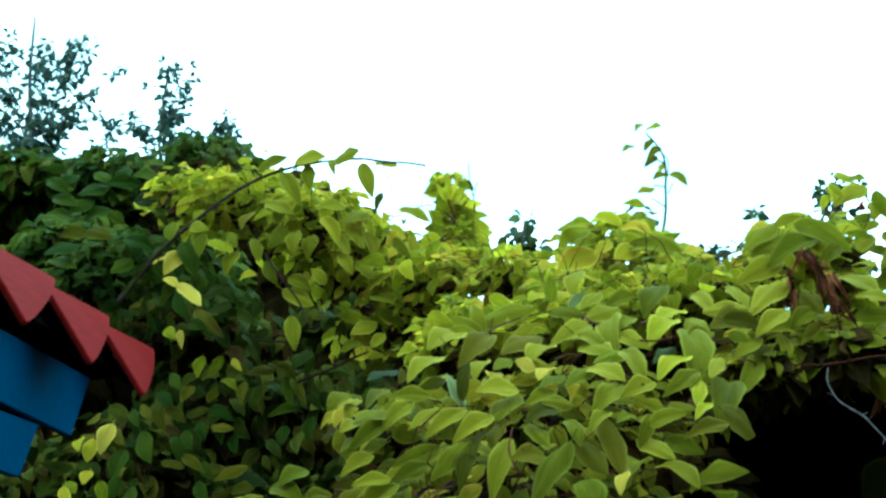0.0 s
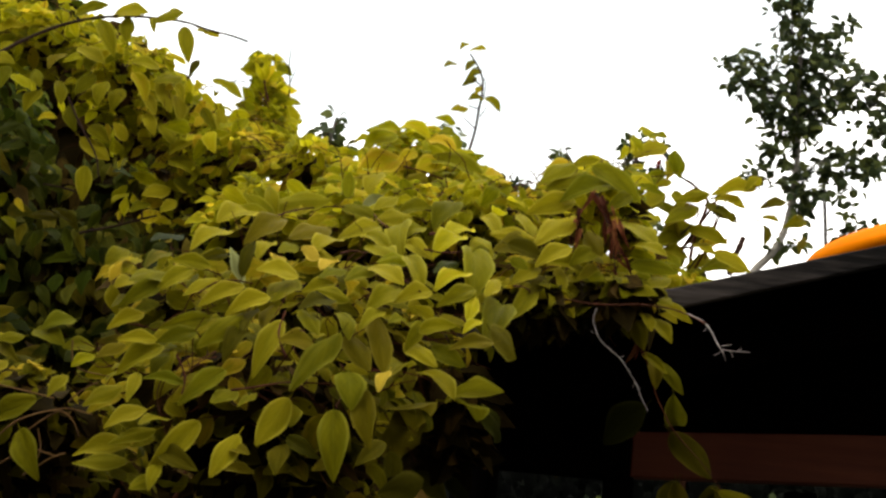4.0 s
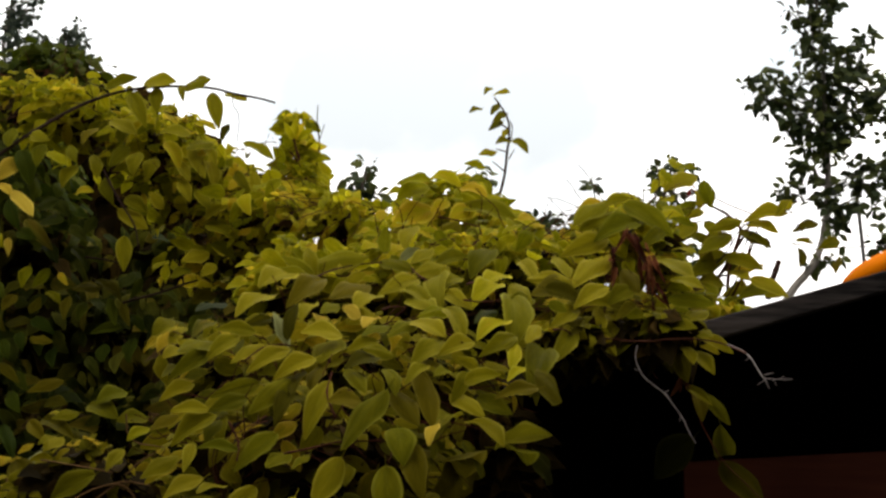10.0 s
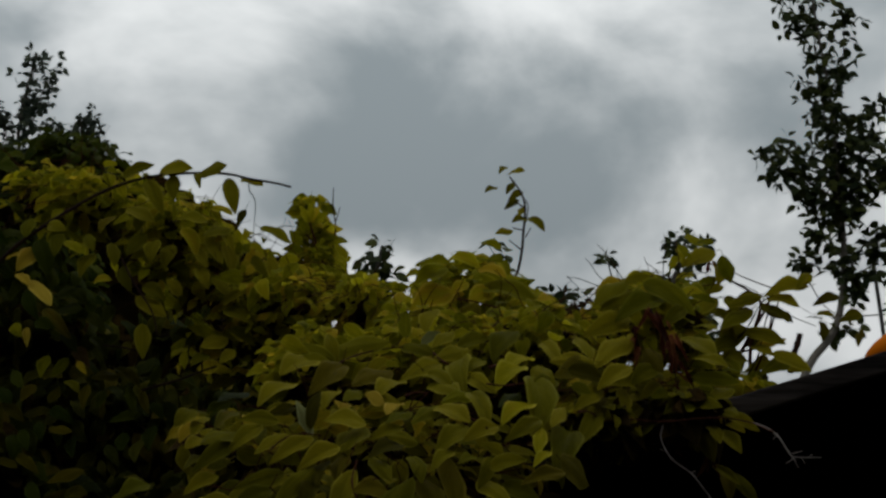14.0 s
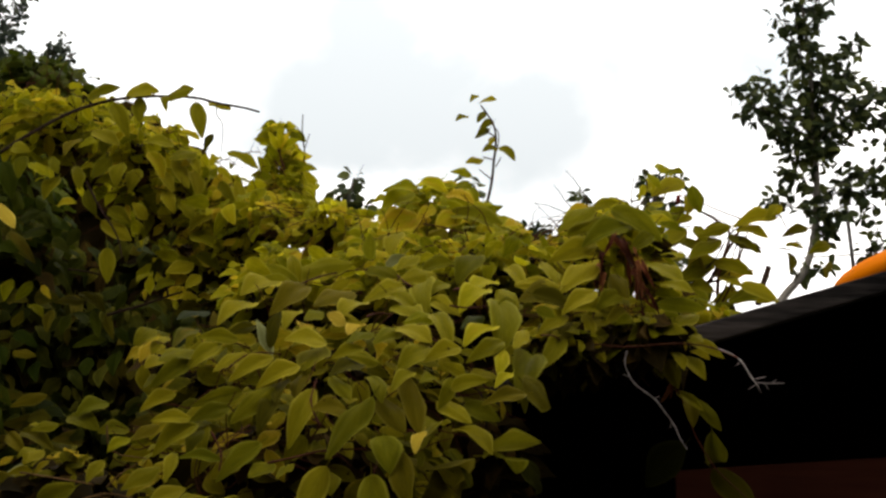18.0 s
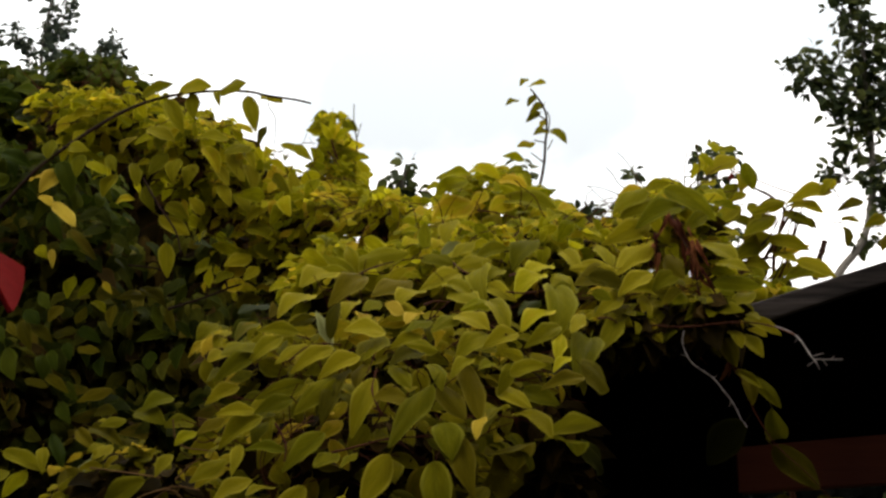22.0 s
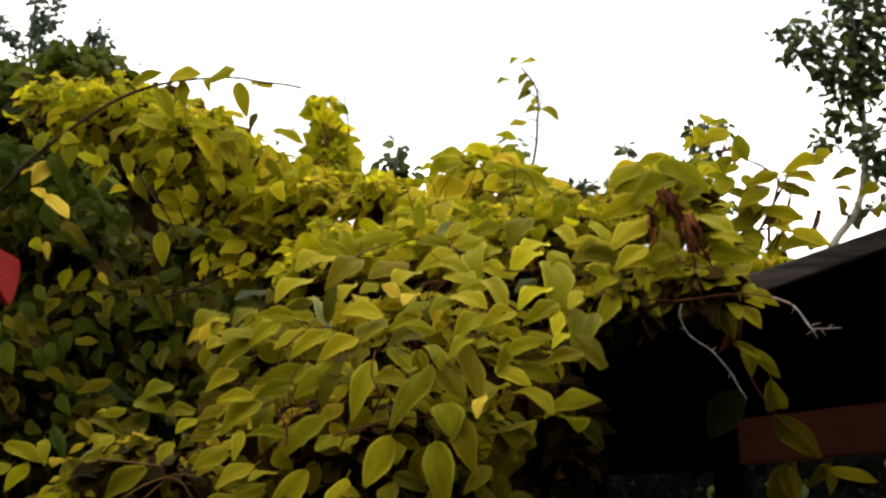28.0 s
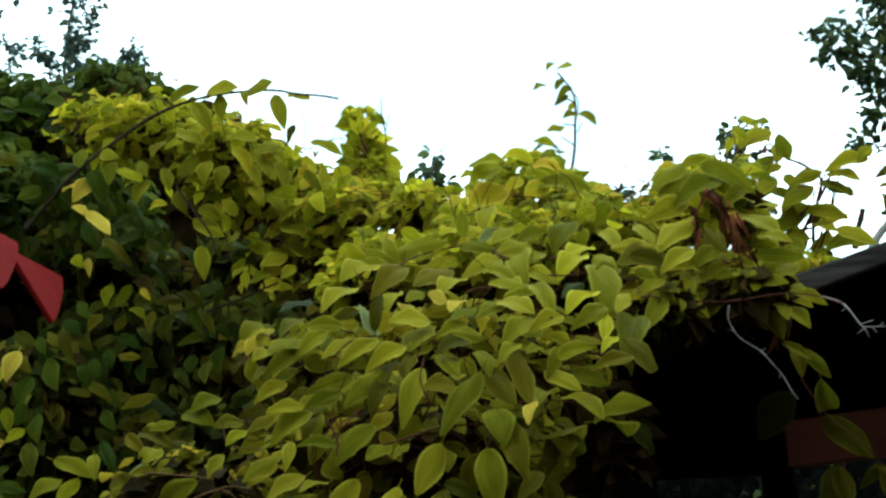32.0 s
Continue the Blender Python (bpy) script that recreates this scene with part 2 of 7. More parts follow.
    less = t.nodes.new("ShaderNodeMath")
    less.operation = "MULTIPLY"
    less.inputs[1].default_value = 0.45
    wire(t, broad, "Fac", less, 0)
    wire(t, less, 0, half, 2)
    colour = ramp(t, ((span[0], dark), (span[1], light)))
    wire(t, half, 0, colour, "Fac")
    wire(t, colour, "Color", p, "Base Color")
    p.inputs["Specular IOR Level"].default_value = shine
    relief(t, p, grain, "Fac", bump)
    return mat


bark = grained("vine_bark", (0.024, 0.008, 0.004), (0.085, 0.026, 0.012), 0.9, (30, 30, 30), shine=0.05)
dark_bark = grained("dark_vine_bark", (0.010, 0.006, 0.0045), (0.045, 0.024, 0.016), 0.9, (30, 30, 30), shine=0.05)
grey_twig = grained("grey_twig", (0.08, 0.065, 0.06), (0.24, 0.20, 0.18), 0.85, (60, 60, 60))
tree_bark = grained("tree_bark", (0.05, 0.045, 0.04), (0.14, 0.12, 0.10), 0.9, (12, 12, 12))
pale_bark = grained("pale_bark", (0.07, 0.06, 0.05), (0.20, 0.18, 0.15), 0.9, (12, 12, 12), shine=0.1)
red_twig = grained("red_twig", (0.035, 0.010, 0.006), (0.11, 0.032, 0.016), 0.8, (60, 60, 60), shine=0.05)
dry_stalk = grained("dry_stalk", (0.07, 0.035, 0.014), (0.22, 0.12, 0.045), 0.9, (40, 40, 40), shine=0.05)
roof_wood = grained("weathered_board", (0.006, 0.005, 0.0045), (0.062, 0.050, 0.044), 0.9, (6, 75, 75), 0.9, shine=0.1, span=(0.40, 0.62))
# dark wood taken to black: the shade under the roofs is painted in
shade_dark_wood = grained("shade_black_wood", (0.001, 0.0008, 0.0007), (0.0035, 0.0026, 0.0023), 0.95, (5, 50, 50), shine=0.0)
red_brown = grained("red_brown_stain", (0.10, 0.019, 0.009), (0.22, 0.052, 0.022), 0.7, (3, 45, 45))
red_paint = grained("red_paint", (0.065, 0.0022, 0.002), (0.115, 0.0045, 0.0042), 0.8, (9, 60, 60), 0.4, shine=0.02)
blue_paint = grained("blue_paint", (0.0018, 0.019, 0.054), (0.0038, 0.033, 0.086), 0.65, (4, 50, 50), 0.3, shine=0.06)
orange_cloth = grained("orange_plastic", (0.46, 0.105, 0.0012), (0.56, 0.145, 0.002), 0.75, (6, 30, 6), 0.3, shine=0.01)
soil = grained("soil_and_moss", (0.008, 0.008, 0.004), (0.03, 0.026, 0.014), 0.95, (9, 9, 9), 0.8, shine=0.05)
pole_metal = grained("dull_iron", (0.05, 0.05, 0.05), (0.12, 0.11, 0.10), 0.6, (9, 9, 9), 0.2, 0.6)


# ---- helpers of this scene ----
def mesh_of(name, bm, *mats):
    data = bpy.data.meshes.new(name)
    bm.to_mesh(data)
    bm.free()
    for m in mats:
        data.materials.append(m)
    return data


def part(name, bm, mat, parent, label="", smooth=False):
    data = bm if isinstance(bm, bpy.types.Mesh) else mesh_of(name, bm, mat)
    if smooth:
        data.shade_smooth()
    ob = new(name, data)
    if parent:
        ob.parent = parent
        ob.matrix_parent_inverse = parent.matrix_world.inverted()
    return tagged(ob, label)


def thing(name, at, label, category, group="", kind=""):
    ob = new(name)
    ob.empty_display_size = 0.1
    ob.matrix_world = Matrix.Translation(at)
    return tagged(ob, label, category, group, kind)


def box(size, m=Matrix(), bevel=0.006):
    bm = bmesh.new()
    bmesh.ops.create_cube(bm, size=1.0, matrix=Matrix.Diagonal((*size, 1)))
    if bevel:
        bmesh.ops.bevel(bm, geom=bm.edges[:], offset=bevel, segments=2, affect="EDGES", profile=0.6)
    bmesh.ops.transform(bm, matrix=m, verts=bm.verts)
    return bm


def smooth_line(points, steps=6):
    """A line through the points, rounded at the bends."""
    line = [Vector(p) for p in points]
    for _ in range(2 if steps > 2 else 1):
        cut = [line[0]]
        for a, b in zip(line, line[1:]):
            cut += [a.lerp(b, 0.25), a.lerp(b, 0.75)]
        line = cut + [line[-1]]
    return line


def tube(bm, points, r0, r1, sides=6, steps=5, knobs=0.0):
    """Adds a tapered round stem along the points."""
    line = smooth_line(points, steps) if steps > 1 else [Vector(p) for p in points]
    rings, n = [], len(line)
    for k, p in enumerate(line):
        ahead = (line[min(k + 1, n - 1)] - line[max(k - 1, 0)]).normalized()
        side = ahead.cross(Vector((0.3, 0.9, 0.31))).normalized()
        up = side.cross(ahead)
        r = r0 + (r1 - r0) * k / (n - 1)
        r *= 1 + knobs * (1 if k % 4 == 2 else 0)
        rings.append([bm.verts.new(p + r * (math.cos(a) * side + math.sin(a) * up)) for a in (2 * math.pi * s / sides for s in range(sides))])
    for a, b in zip(rings, rings[1:]):
        for s in range(sides):
            bm.faces.new((a[s], a[(s + 1) % sides], b[(s + 1) % sides], b[s]))
    bm.faces.new(rings[0][::-1])
    bm.faces.new(rings[-1])
    return bm


def blade(rng, width=0.62, rows=8, across=2, fold=0.22, droop=0.22, wavy=0.03, stem=0.22, heart=0.05, teeth=0.0):
    """One leaf of unit length along +x, its face to +z: points, faces and uv; a thin stalk behind it."""
    pts, uvs, faces = [], [], []
    twist, bend = rng.uniform(-0.22, 0.22), droop * rng.uniform(0.5, 1.5)
    lean = rng.uniform(-0.5, 0.5)
    for i in range(rows + 1):
        u = 0.45 * i / rows + 0.55 * (0.5 - 0.5 * math.cos(math.pi * i / rows))
        w = width / 2 * max(0.0, math.sin(math.pi * u ** 0.80)) ** 0.70 * (1 - 0.35 * u ** 4)
        for j in range(-across, across + 1):
            v = j / across
            x = u - heart * v * v * max(0.0, 1 - u * 4)
            y = w * v * (1.0 if abs(j) < across or i in (0, rows) else 1.0 + teeth * (1 if i % 2 else -1))
            # folded along the midrib, the margins rolling back, the tip drooping
            z = fold * abs(y) * (1 - 0.55 * abs(v)) - bend * max(0.0, u - 0.2) ** 2 + 0.05 * math.sin(math.pi * u)
            z += wavy * math.sin(8 * u + 3 * lean + 2.2 * v) * v * v * w * 2.2
            z += twist * y * u
            pts.append((x, y + 0.16 * lean * u * (u - 1) + 0.05 * twist * u * u, z))
            uvs.append((u, v))
    n = 2 * across + 1
    for i in range(rows):
        for j in range(n - 1):
            a = i * n + j
            faces.append((a, a + n, a + n + 1, a + 1))
    if stem:
        k = len(pts)
        for u, z in ((0.03, -0.02), (-stem, 0.03)):
            for a in (0, 2.1, 4.2):
                pts.append((u, 0.012 * math.cos(a), z + 0.012 * math.sin(a) - 0.01))
                uvs.append((0.0, 0.0))
        for s in range(3):
            faces.append((k + s, k + (s + 1) % 3, k + 3 + (s + 1) % 3, k + 3 + s))
    return np.array(pts), np.array(uvs), faces


def leaf_mesh(name, mat, shape):
    pts, uvs, faces = shape
    data = bpy.data.meshes.new(name)
    data.from_pydata(pts.tolist(), [], faces)
    layer = data.uv_layers.new(name="UVMap")
    loops = np.array([v for f in faces for v in f])
    layer.data.foreach_set("uv", uvs[loops].ravel())
    data.materials.append(mat)
    data.shade_smooth()
    return data


def facing(at, tip, normal):
    """The turn that lays a leaf's length along tip and its face towards normal."""
    x = Vector(tip).normalized()
    z = Vector(normal)
    z = (z - z.dot(x) * x).normalized()
    y = z.cross(x)
    return Matrix(((x[0], y[0], z[0], at[0]), (x[1], y[1], z[1], at[1]), (x[2], y[2], z[2], at[2]), (0, 0, 0, 1)))


def foliage(name, shapes, poses, mat, parent, label=""):
    """Many leaves joined in one mesh, each an island of its own."""
    all_pts, all_uv, all_faces, k = [], [], [], 0
    for n, m in enumerate(poses):
        pts, uvs, faces = shapes[n % len(shapes)]
        m = np.array(m)
        all_pts.append(pts @ m[:3, :3].T + m[:3, 3])
        all_faces += [tuple(v + k for v in f) for f in faces]
        all_uv.append(uvs)
        k += len(pts)
    data = leaf_mesh(name, mat, (np.concatenate(all_pts), np.concatenate(all_uv), all_faces))
    ob = part(name, data, mat, parent, label)
    return tagged(ob, kind="stuff")


def scatter(rng, lobes, size, spread=0.45, hang=0.6, shell=(0.62, 1.06), level=0.65):
    """Leaf poses over rounded lobes (centre, radii, count), thickest on top and on the camera's side."""
    poses = []
    for centre, radii, count, *own in lobes:
        k, blade_size = 0, own[0] if own else size
        while k < count:
            u = Vector((rng.gauss(0, 1), rng.gauss(-0.45, 1), rng.gauss(0.25, 1))).normalized()
            if u.y > 0.55:
                continue
            f = rng.uniform(*shell)
            p = Vector(centre) + Vector((u[i] * radii[i] * f for i in range(3)))
            k += 1
            wild = Vector((rng.gauss(0, 1), rng.gauss(0, 1), rng.gauss(0, 1)))
            n = (0.5 * u + Vector((0, level - 1.6, level * 0.75)) + spread * wild).normalized()
            wild = Vector((rng.gauss(0, 1), rng.gauss(0, 1), rng.gauss(0, 1)))
            d = Vector((0.7 * u.x, 0.4 * u.y - 0.25, -hang)) + 0.62 * wild
            if d.z > 0:
                d.z *= -0.5
            s = blade_size * rng.uniform(0.6, 1.2)
            poses.append(facing(p, d, n) @ Matrix.Diagonal((s, s * rng.uniform(0.85, 1.2), s, 1)))
    return poses


def leaf_objects(name, meshes, poses, parent, label=""):
    back = parent.matrix_world.inverted()
    for n, m in enumerate(poses):
        ob = new(name, meshes[n % len(meshes)])
        ob.parent, ob.matrix_parent_inverse, ob.matrix_basis = parent, back, m
        if label:
            tagged(ob, label)


def laid_leaf(name, mesh, base, tip, parent, tilt=(0, -0.75, 0.65), wide=1.0, label=""):
    """One leaf from its stalk to its tip."""
    b, t = Vector(base), Vector(tip)
    s = (t - b).length
    ob = new(name, mesh)
    ob.parent, ob.matrix_parent_inverse = parent, parent.matrix_world.inverted()
    ob.matrix_basis = facing(b, t - b, tilt) @ Matrix.Diagonal((s, s * wide, s, 1))
    return tagged(ob, label)


def twigs(rng, lobes, count, reach, mat, parent, name="twig", r=0.0012, start=0.8):
    """Thin crooked stems near the surface of the lobes, in one mesh."""
    bm = bmesh.new()
    for centre, radii, *_ in lobes:
        for _ in range(count):
            u = Vector((rng.gauss(0, 1), rng.gauss(-0.8, 0.7), rng.gauss(0.3, 1))).normalized()
            p = Vector(centre) + Vector((u[i] * radii[i] * start for i in range(3)))
            way = (Vector((u.x * 0.8, u.y * 0.5, 0.2 * u.z - 0.1)) + 0.4 * Vector((rng.gauss(0, 1), rng.gauss(0, 0.5), rng.gauss(0, 1)))).normalized()
            line = [p]
            for k in range(4):
                way = (way + 0.35 * Vector((rng.gauss(0, 1), rng.gauss(0, 1), rng.gauss(-0.2, 1)))).normalized()
                line.append(line[-1] + way * reach / 4)
            tube(bm, line, r, r * 0.45, 4, 2)
    return tagged(part(name, bm, mat, parent), kind="stuff")


def clad(rng, stem, n, size, spread, mat, parent, shapes, name="crown"):
    """Leaves set round a line of points, each on a short stalk."""
    poses = []
    line = smooth_line(stem)
    left = n
    while left > 0:
        k = rng.random() * (len(line) - 1)
        p = line[int(k)].lerp(line[int(k) + 1], k % 1)
        spur = p + spread * Vector((rng.gauss(0, 1), rng.gauss(0, 1), rng.gauss(0, 0.9)))
        for _ in range(rng.randint(3, 7)):
            left -= 1
            out = Vector((rng.gauss(0, 1), rng.gauss(0, 1), rng.gauss(0, 0.7))).normalized()
            d = out + Vector((0, 0, -0.25))
            nn = Vector((rng.gauss(0, 0.6), rng.gauss(-0.7, 0.6), 0.55))
            s = size * rng.uniform(0.65, 1.2)
            poses.append(facing(spur + 0.35 * size * out, d, nn) @ Matrix.Diagonal((s, s, s, 1)))
    return poses


rng = random.Random(7)
BROAD = [blade(rng, rng.uniform(0.46, 0.62), 9, 2, rng.uniform(-0.3, 0.5), rng.uniform(0.1, 0.45), 0.07, teeth=0.01) for _ in range(9)]
LAID = [blade(rng, rng.uniform(0.52, 0.60), 12, 3, (0.55, -0.35)[k % 3 == 2] * rng.uniform(0.6, 1.4), rng.uniform(0.05, 0.3), 0.07, teeth=0.01) for k in range(9)]
SMALL = [blade(rng, rng.uniform(0.46, 0.60), 7, 1, (0.45, -0.3)[k % 3 == 2] * rng.uniform(0.5, 1.2), rng.uniform(0.15, 0.5), 0.12) for k in range(8)]
PEARS = [blade(rng, rng.uniform(0.6, 0.78), 4, 1, 0.25, 0.15) for _ in range(5)]

# ---- ground ----
bm = bmesh.new()
bmesh.ops.create_grid(bm, x_segments=60, y_segments=60, size=1.0)
for v in bm.verts:
    v.co.x, v.co.y = math.copysign(abs(v.co.x) ** 2.2 * 400, v.co.x), math.copysign(abs(v.co.y) ** 2.2 * 400, v.co.y)
    v.co.z = 0.03 * noise.noise(v.co * 0.6) - 0.03
tagged(part("ground", bm, soil, None, "dark soil with moss and leaf litter"), kind="structure")

# ---- open garden shelter with a raking roof ----
shelter = thing("garden_shelter", (1.6, 3.3, 0), "dark open wooden shelter with a raking boarded roof", "shelter")
RAKE = math.atan2(0.124, 0.396)
ALONG = Vector((math.cos(RAKE), 0, math.sin(RAKE)))
LOW = Vector((0.494, 2.5, 2.13)) - 0.34 * ALONG


def raked(s, y, drop=0.0):
    return Matrix.Translation(LOW + s * ALONG + Vector((0, y - 2.5, -drop))) @ Matrix.Rotation(-RAKE, 4, "Y")


def roof_z(x, drop=0.0):
    return LOW.z + (x - LOW.x) * math.tan(RAKE) - drop


def prism(corners, thick):
    """A board from the corners of its face, laid back by the vector thick."""
    bm = bmesh.new()
    a = [bm.verts.new(c) for c in corners]
    b = [bm.verts.new(Vector(c) + Vector(thick)) for c in corners]
    n = len(a)
    bm.faces.new(a)
    bm.faces.new(b[::-1])
    for k in range(n):
        bm.faces.new((a[k], b[k], b[(k + 1) % n], a[(k + 1) % n]))
    bmesh.ops.recalc_face_normals(bm, faces=bm.faces)
    bmesh.ops.bevel(bm, geom=bm.edges[:], offset=0.003, segments=1, affect="EDGES")
    return bm


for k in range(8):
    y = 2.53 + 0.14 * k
    part("roof_board", box((3.3, 0.137, 0.022), raked(1.65, y + 0.06, 0.012 + 0.003 * (k % 2))), shade_dark_wood, shelter)
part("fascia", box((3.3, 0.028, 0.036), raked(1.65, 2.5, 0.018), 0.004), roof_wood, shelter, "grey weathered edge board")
part("purlin", box((3.3, 0.07, 0.09), raked(1.65, 3.0, 0.08)), shade_dark_wood, shelter)
# left end of the red-brown beam, its shade painted as black wood
part("beam", box((0.400, 0.09, 0.135), pose(0.452, 3.5, 1.955)), shade_dark_wood, shelter)
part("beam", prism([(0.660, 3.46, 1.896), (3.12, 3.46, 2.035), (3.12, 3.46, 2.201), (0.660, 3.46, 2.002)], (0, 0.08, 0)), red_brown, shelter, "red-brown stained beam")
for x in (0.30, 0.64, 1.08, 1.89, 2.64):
    part("post", box((0.065, 0.065, 1.91), pose(x, 3.5, 0.945)), shade_dark_wood, shelter)
part("rail", box((2.9, 0.045, 0.045), pose(1.67, 3.5, 1.765)), shade_dark_wood, shelter)
part("post", box((0.08, 0.08, 2.6), pose(2.7, 2.66, 1.3)), shade_dark_wood, shelter)
# black infill added to shut out the sky above the beam
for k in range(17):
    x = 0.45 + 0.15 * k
    part("added_gable_board", prism([(x, 3.562, 1.955), (x + 0.155, 3.562, 1.955), (x + 0.155, 3.562, roof_z(x + 0.155, 0.026)), (x, 3.562, roof_z(x, 0.026))], (0, 0.02, 0)), shade_dark_wood, shelter)
# side wall added behind the vine to keep the inside black
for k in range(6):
    part("wall_board", box((0.022, 0.142, 1.98), pose(0.25, 2.62 + 0.145 * k, 0.99)), shade_dark_wood, shelter)
# unseen side wall added to block light under the roof
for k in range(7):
    part("wall_board", box((0.022, 0.142, 2.75), pose(3.1, 2.62 + 0.145 * k, 1.375)), shade_dark_wood, shelter)

# ---- orange roll on the roof ----
bm = bmesh.new()
bmesh.ops.create_uvsphere(bm, u_segments=28, v_segments=16, radius=1.0)
for v in bm.verts:
    r = 1 + 0.03 * math.cos(9 * math.atan2(v.co.y, v.co.z)) + 0.03 * noise.noise(v.co * 2)
    v.co = Vector((0.24 * math.copysign(abs(v.co.x) ** 0.8, v.co.x), 0.16 * v.co.y * r, 0.060 * v.co.z * r))
bmesh.ops.transform(bm, matrix=Matrix.Translation((1.150, 3.000, 2.398)) @ Matrix.Rotation(-RAKE, 4, "Y"), verts=bm.verts)
tagged(part("tarpaulin_roll", bm, orange_cloth, None, "bright orange tarpaulin roll lying on the shelter roof", True), category="tarpaulin")

# ---- climbing vine on the shelter ----
vine = thing("climbing_vine", (-0.35, 2.6, 0), "climbing vine with yellowing lime leaves sprawling over the shelter", "vine")
rng = random.Random(11)
broad_lime = [leaf_mesh("leaf", lime_leaf, s) for s in BROAD]
NEAR = [
    ((-0.087, 2.400, 2.004), (0.278, 0.220, 0.107), 330, 0.062),
    ((-0.139, 2.200, 1.860), (0.234, 0.220, 0.094), 250, 0.063),
    ((0.103, 2.620, 1.981), (0.122, 0.160, 0.122), 75, 0.066),
    ((-0.119, 2.300, 1.767), (0.222, 0.200, 0.080), 115, 0.063),
    ((-0.004, 2.750, 2.228), (0.191, 0.280, 0.112), 400, 0.051),
    ((0.203, 2.750, 2.259), (0.181, 0.280, 0.106), 340, 0.053),
    ((0.416, 2.750, 2.341), (0.106, 0.180, 0.098), 150, 0.066),
    ((0.499, 2.800, 2.267), (0.081, 0.120, 0.060), 45, 0.062),
    ((0.354, 2.550, 2.149), (0.128, 0.140, 0.054), 150, 0.055),
]
NEAR += [
    ((-0.204, 2.800, 2.244), (0.119, 0.250, 0.092), 240, 0.054),
    ((-0.357, 2.500, 2.053), (0.077, 0.200, 0.058), 60, 0.06),
    ((-0.500, 2.500, 1.773), (0.222, 0.250, 0.087), 240, 0.052),
    ((0.271, 2.420, 2.078), (0.084, 0.100, 0.042), 70, 0.056),
    ((0.616, 2.900, 2.238), (0.078, 0.100, 0.031), 60, 0.055),
    ((0.415, 2.420, 2.107), (0.084, 0.070, 0.033), 45, 0.055),
    ((-0.470, 2.230, 1.800), (0.130, 0.090, 0.090), 170, 0.036),
    ((-0.560, 2.330, 1.720), (0.200, 0.120, 0.090), 190, 0.045),
]
poses = scatter(rng, [(c, r, int(n * 0.75), size * 0.84) for c, r, n, size in NEAR], 0.068, 0.5, 0.22, (0.55, 1.03), 0.9)
poses.sort(key=lambda m: m.translation.y)
leaf_objects("leaf", broad_lime, poses[:110], vine)
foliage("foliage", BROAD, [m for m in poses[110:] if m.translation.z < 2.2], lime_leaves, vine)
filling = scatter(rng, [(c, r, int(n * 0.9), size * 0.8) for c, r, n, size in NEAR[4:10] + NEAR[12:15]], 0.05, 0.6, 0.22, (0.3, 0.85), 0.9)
# yellowing leaves above 2.2 m, lighter gold to paint in the top light
foliage("upper_foliage", BROAD, [m for m in poses[110:] if m.translation.z >= 2.2] + filling, gold_leaves, vine, "yellowing upper leaves, lightened to paint in the light from above")
# dark leaves inside the lobes paint the shaded gaps
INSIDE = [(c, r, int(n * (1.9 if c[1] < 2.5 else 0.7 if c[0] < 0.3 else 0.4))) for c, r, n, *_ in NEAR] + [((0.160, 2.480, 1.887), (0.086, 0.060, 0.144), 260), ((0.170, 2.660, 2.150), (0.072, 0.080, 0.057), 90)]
foliage("inner_foliage", SMALL, scatter(rng, INSIDE, 0.075, 0.6, 0.5, (0.1, 0.6)), inner_shade_leaves, vine, "inner leaves with shade painted into their colour")
CREST = [
    ((0.085, 3.100, 2.463), (0.126, 0.200, 0.105), 380),
    ((-0.023, 3.000, 2.389), (0.070, 0.150, 0.058), 70),
    ((0.193, 3.000, 2.403), (0.070, 0.150, 0.070), 80),
]
foliage("crest_foliage", SMALL, scatter(rng, CREST, 0.058, 0.45, 0.3, (0.5, 1.06), 0.85), gold_leaves, vine, "small yellow leaves on the crest")
twigs(rng, NEAR[:2] + NEAR[8:9], 75, 0.11, bark, vine)
twigs(rng, NEAR[4:7], 60, 0.11, bark, vine, start=0.8)
bm = bmesh.new()
for k in range(7):
    x = -0.62 + 0.1 * k
    tube(bm, [(-0.35 + 0.06 * math.sin(k * 2), 2.6 + 0.04 * math.cos(k * 3), -0.03), (x * 0.7 - 0.1, 2.6, 0.6), (x, 2.6 + 0.05 * math.sin(k), 1.2), (x, 2.6, 1.6), (x + 0.05, 2.65, 1.8)], 0.012, 0.0015, 7)
part("stem", bm, bark, vine, "twisted brown vine stems")

broad_gold = [leaf_mesh("leaf", gold_leaf, s) for s in LAID]
broad_green = [leaf_mesh("leaf", green_leaf, s) for s in LAID]
laid_lime = [leaf_mesh("leaf", plain_leaf, s) for s in LAID]
lit_lime = [leaf_mesh("leaf", lit_leaf, s) for s in LAID]
FLAT, SIDE = (0, -0.62, 0.78), (0.5, -0.65, 0.55)


def single(base, tip, k=0, tilt=FLAT, wide=1.0, meshes=None, parent=None, label=""):
    return laid_leaf("leaf", (meshes or laid_lime)[k % 9], base, tip, parent or vine, tilt, wide, label)


# leaves laid one by one on the face of the vine
lime_laid, lit_laid, gold_laid, green_laid = laid_lime, lit_lime, broad_gold, broad_green
olive_shade_laid = [leaf_mesh("leaf", olive_shade_leaf, s) for s in LAID]
mid_laid = [leaf_mesh("leaf", mid_leaf, s) for s in LAID]
yellow_laid = [leaf_mesh("leaf", yellow_leaf, s) for s in LAID]
pale_laid = [leaf_mesh("leaf", pale_leaf, s) for s in LAID]
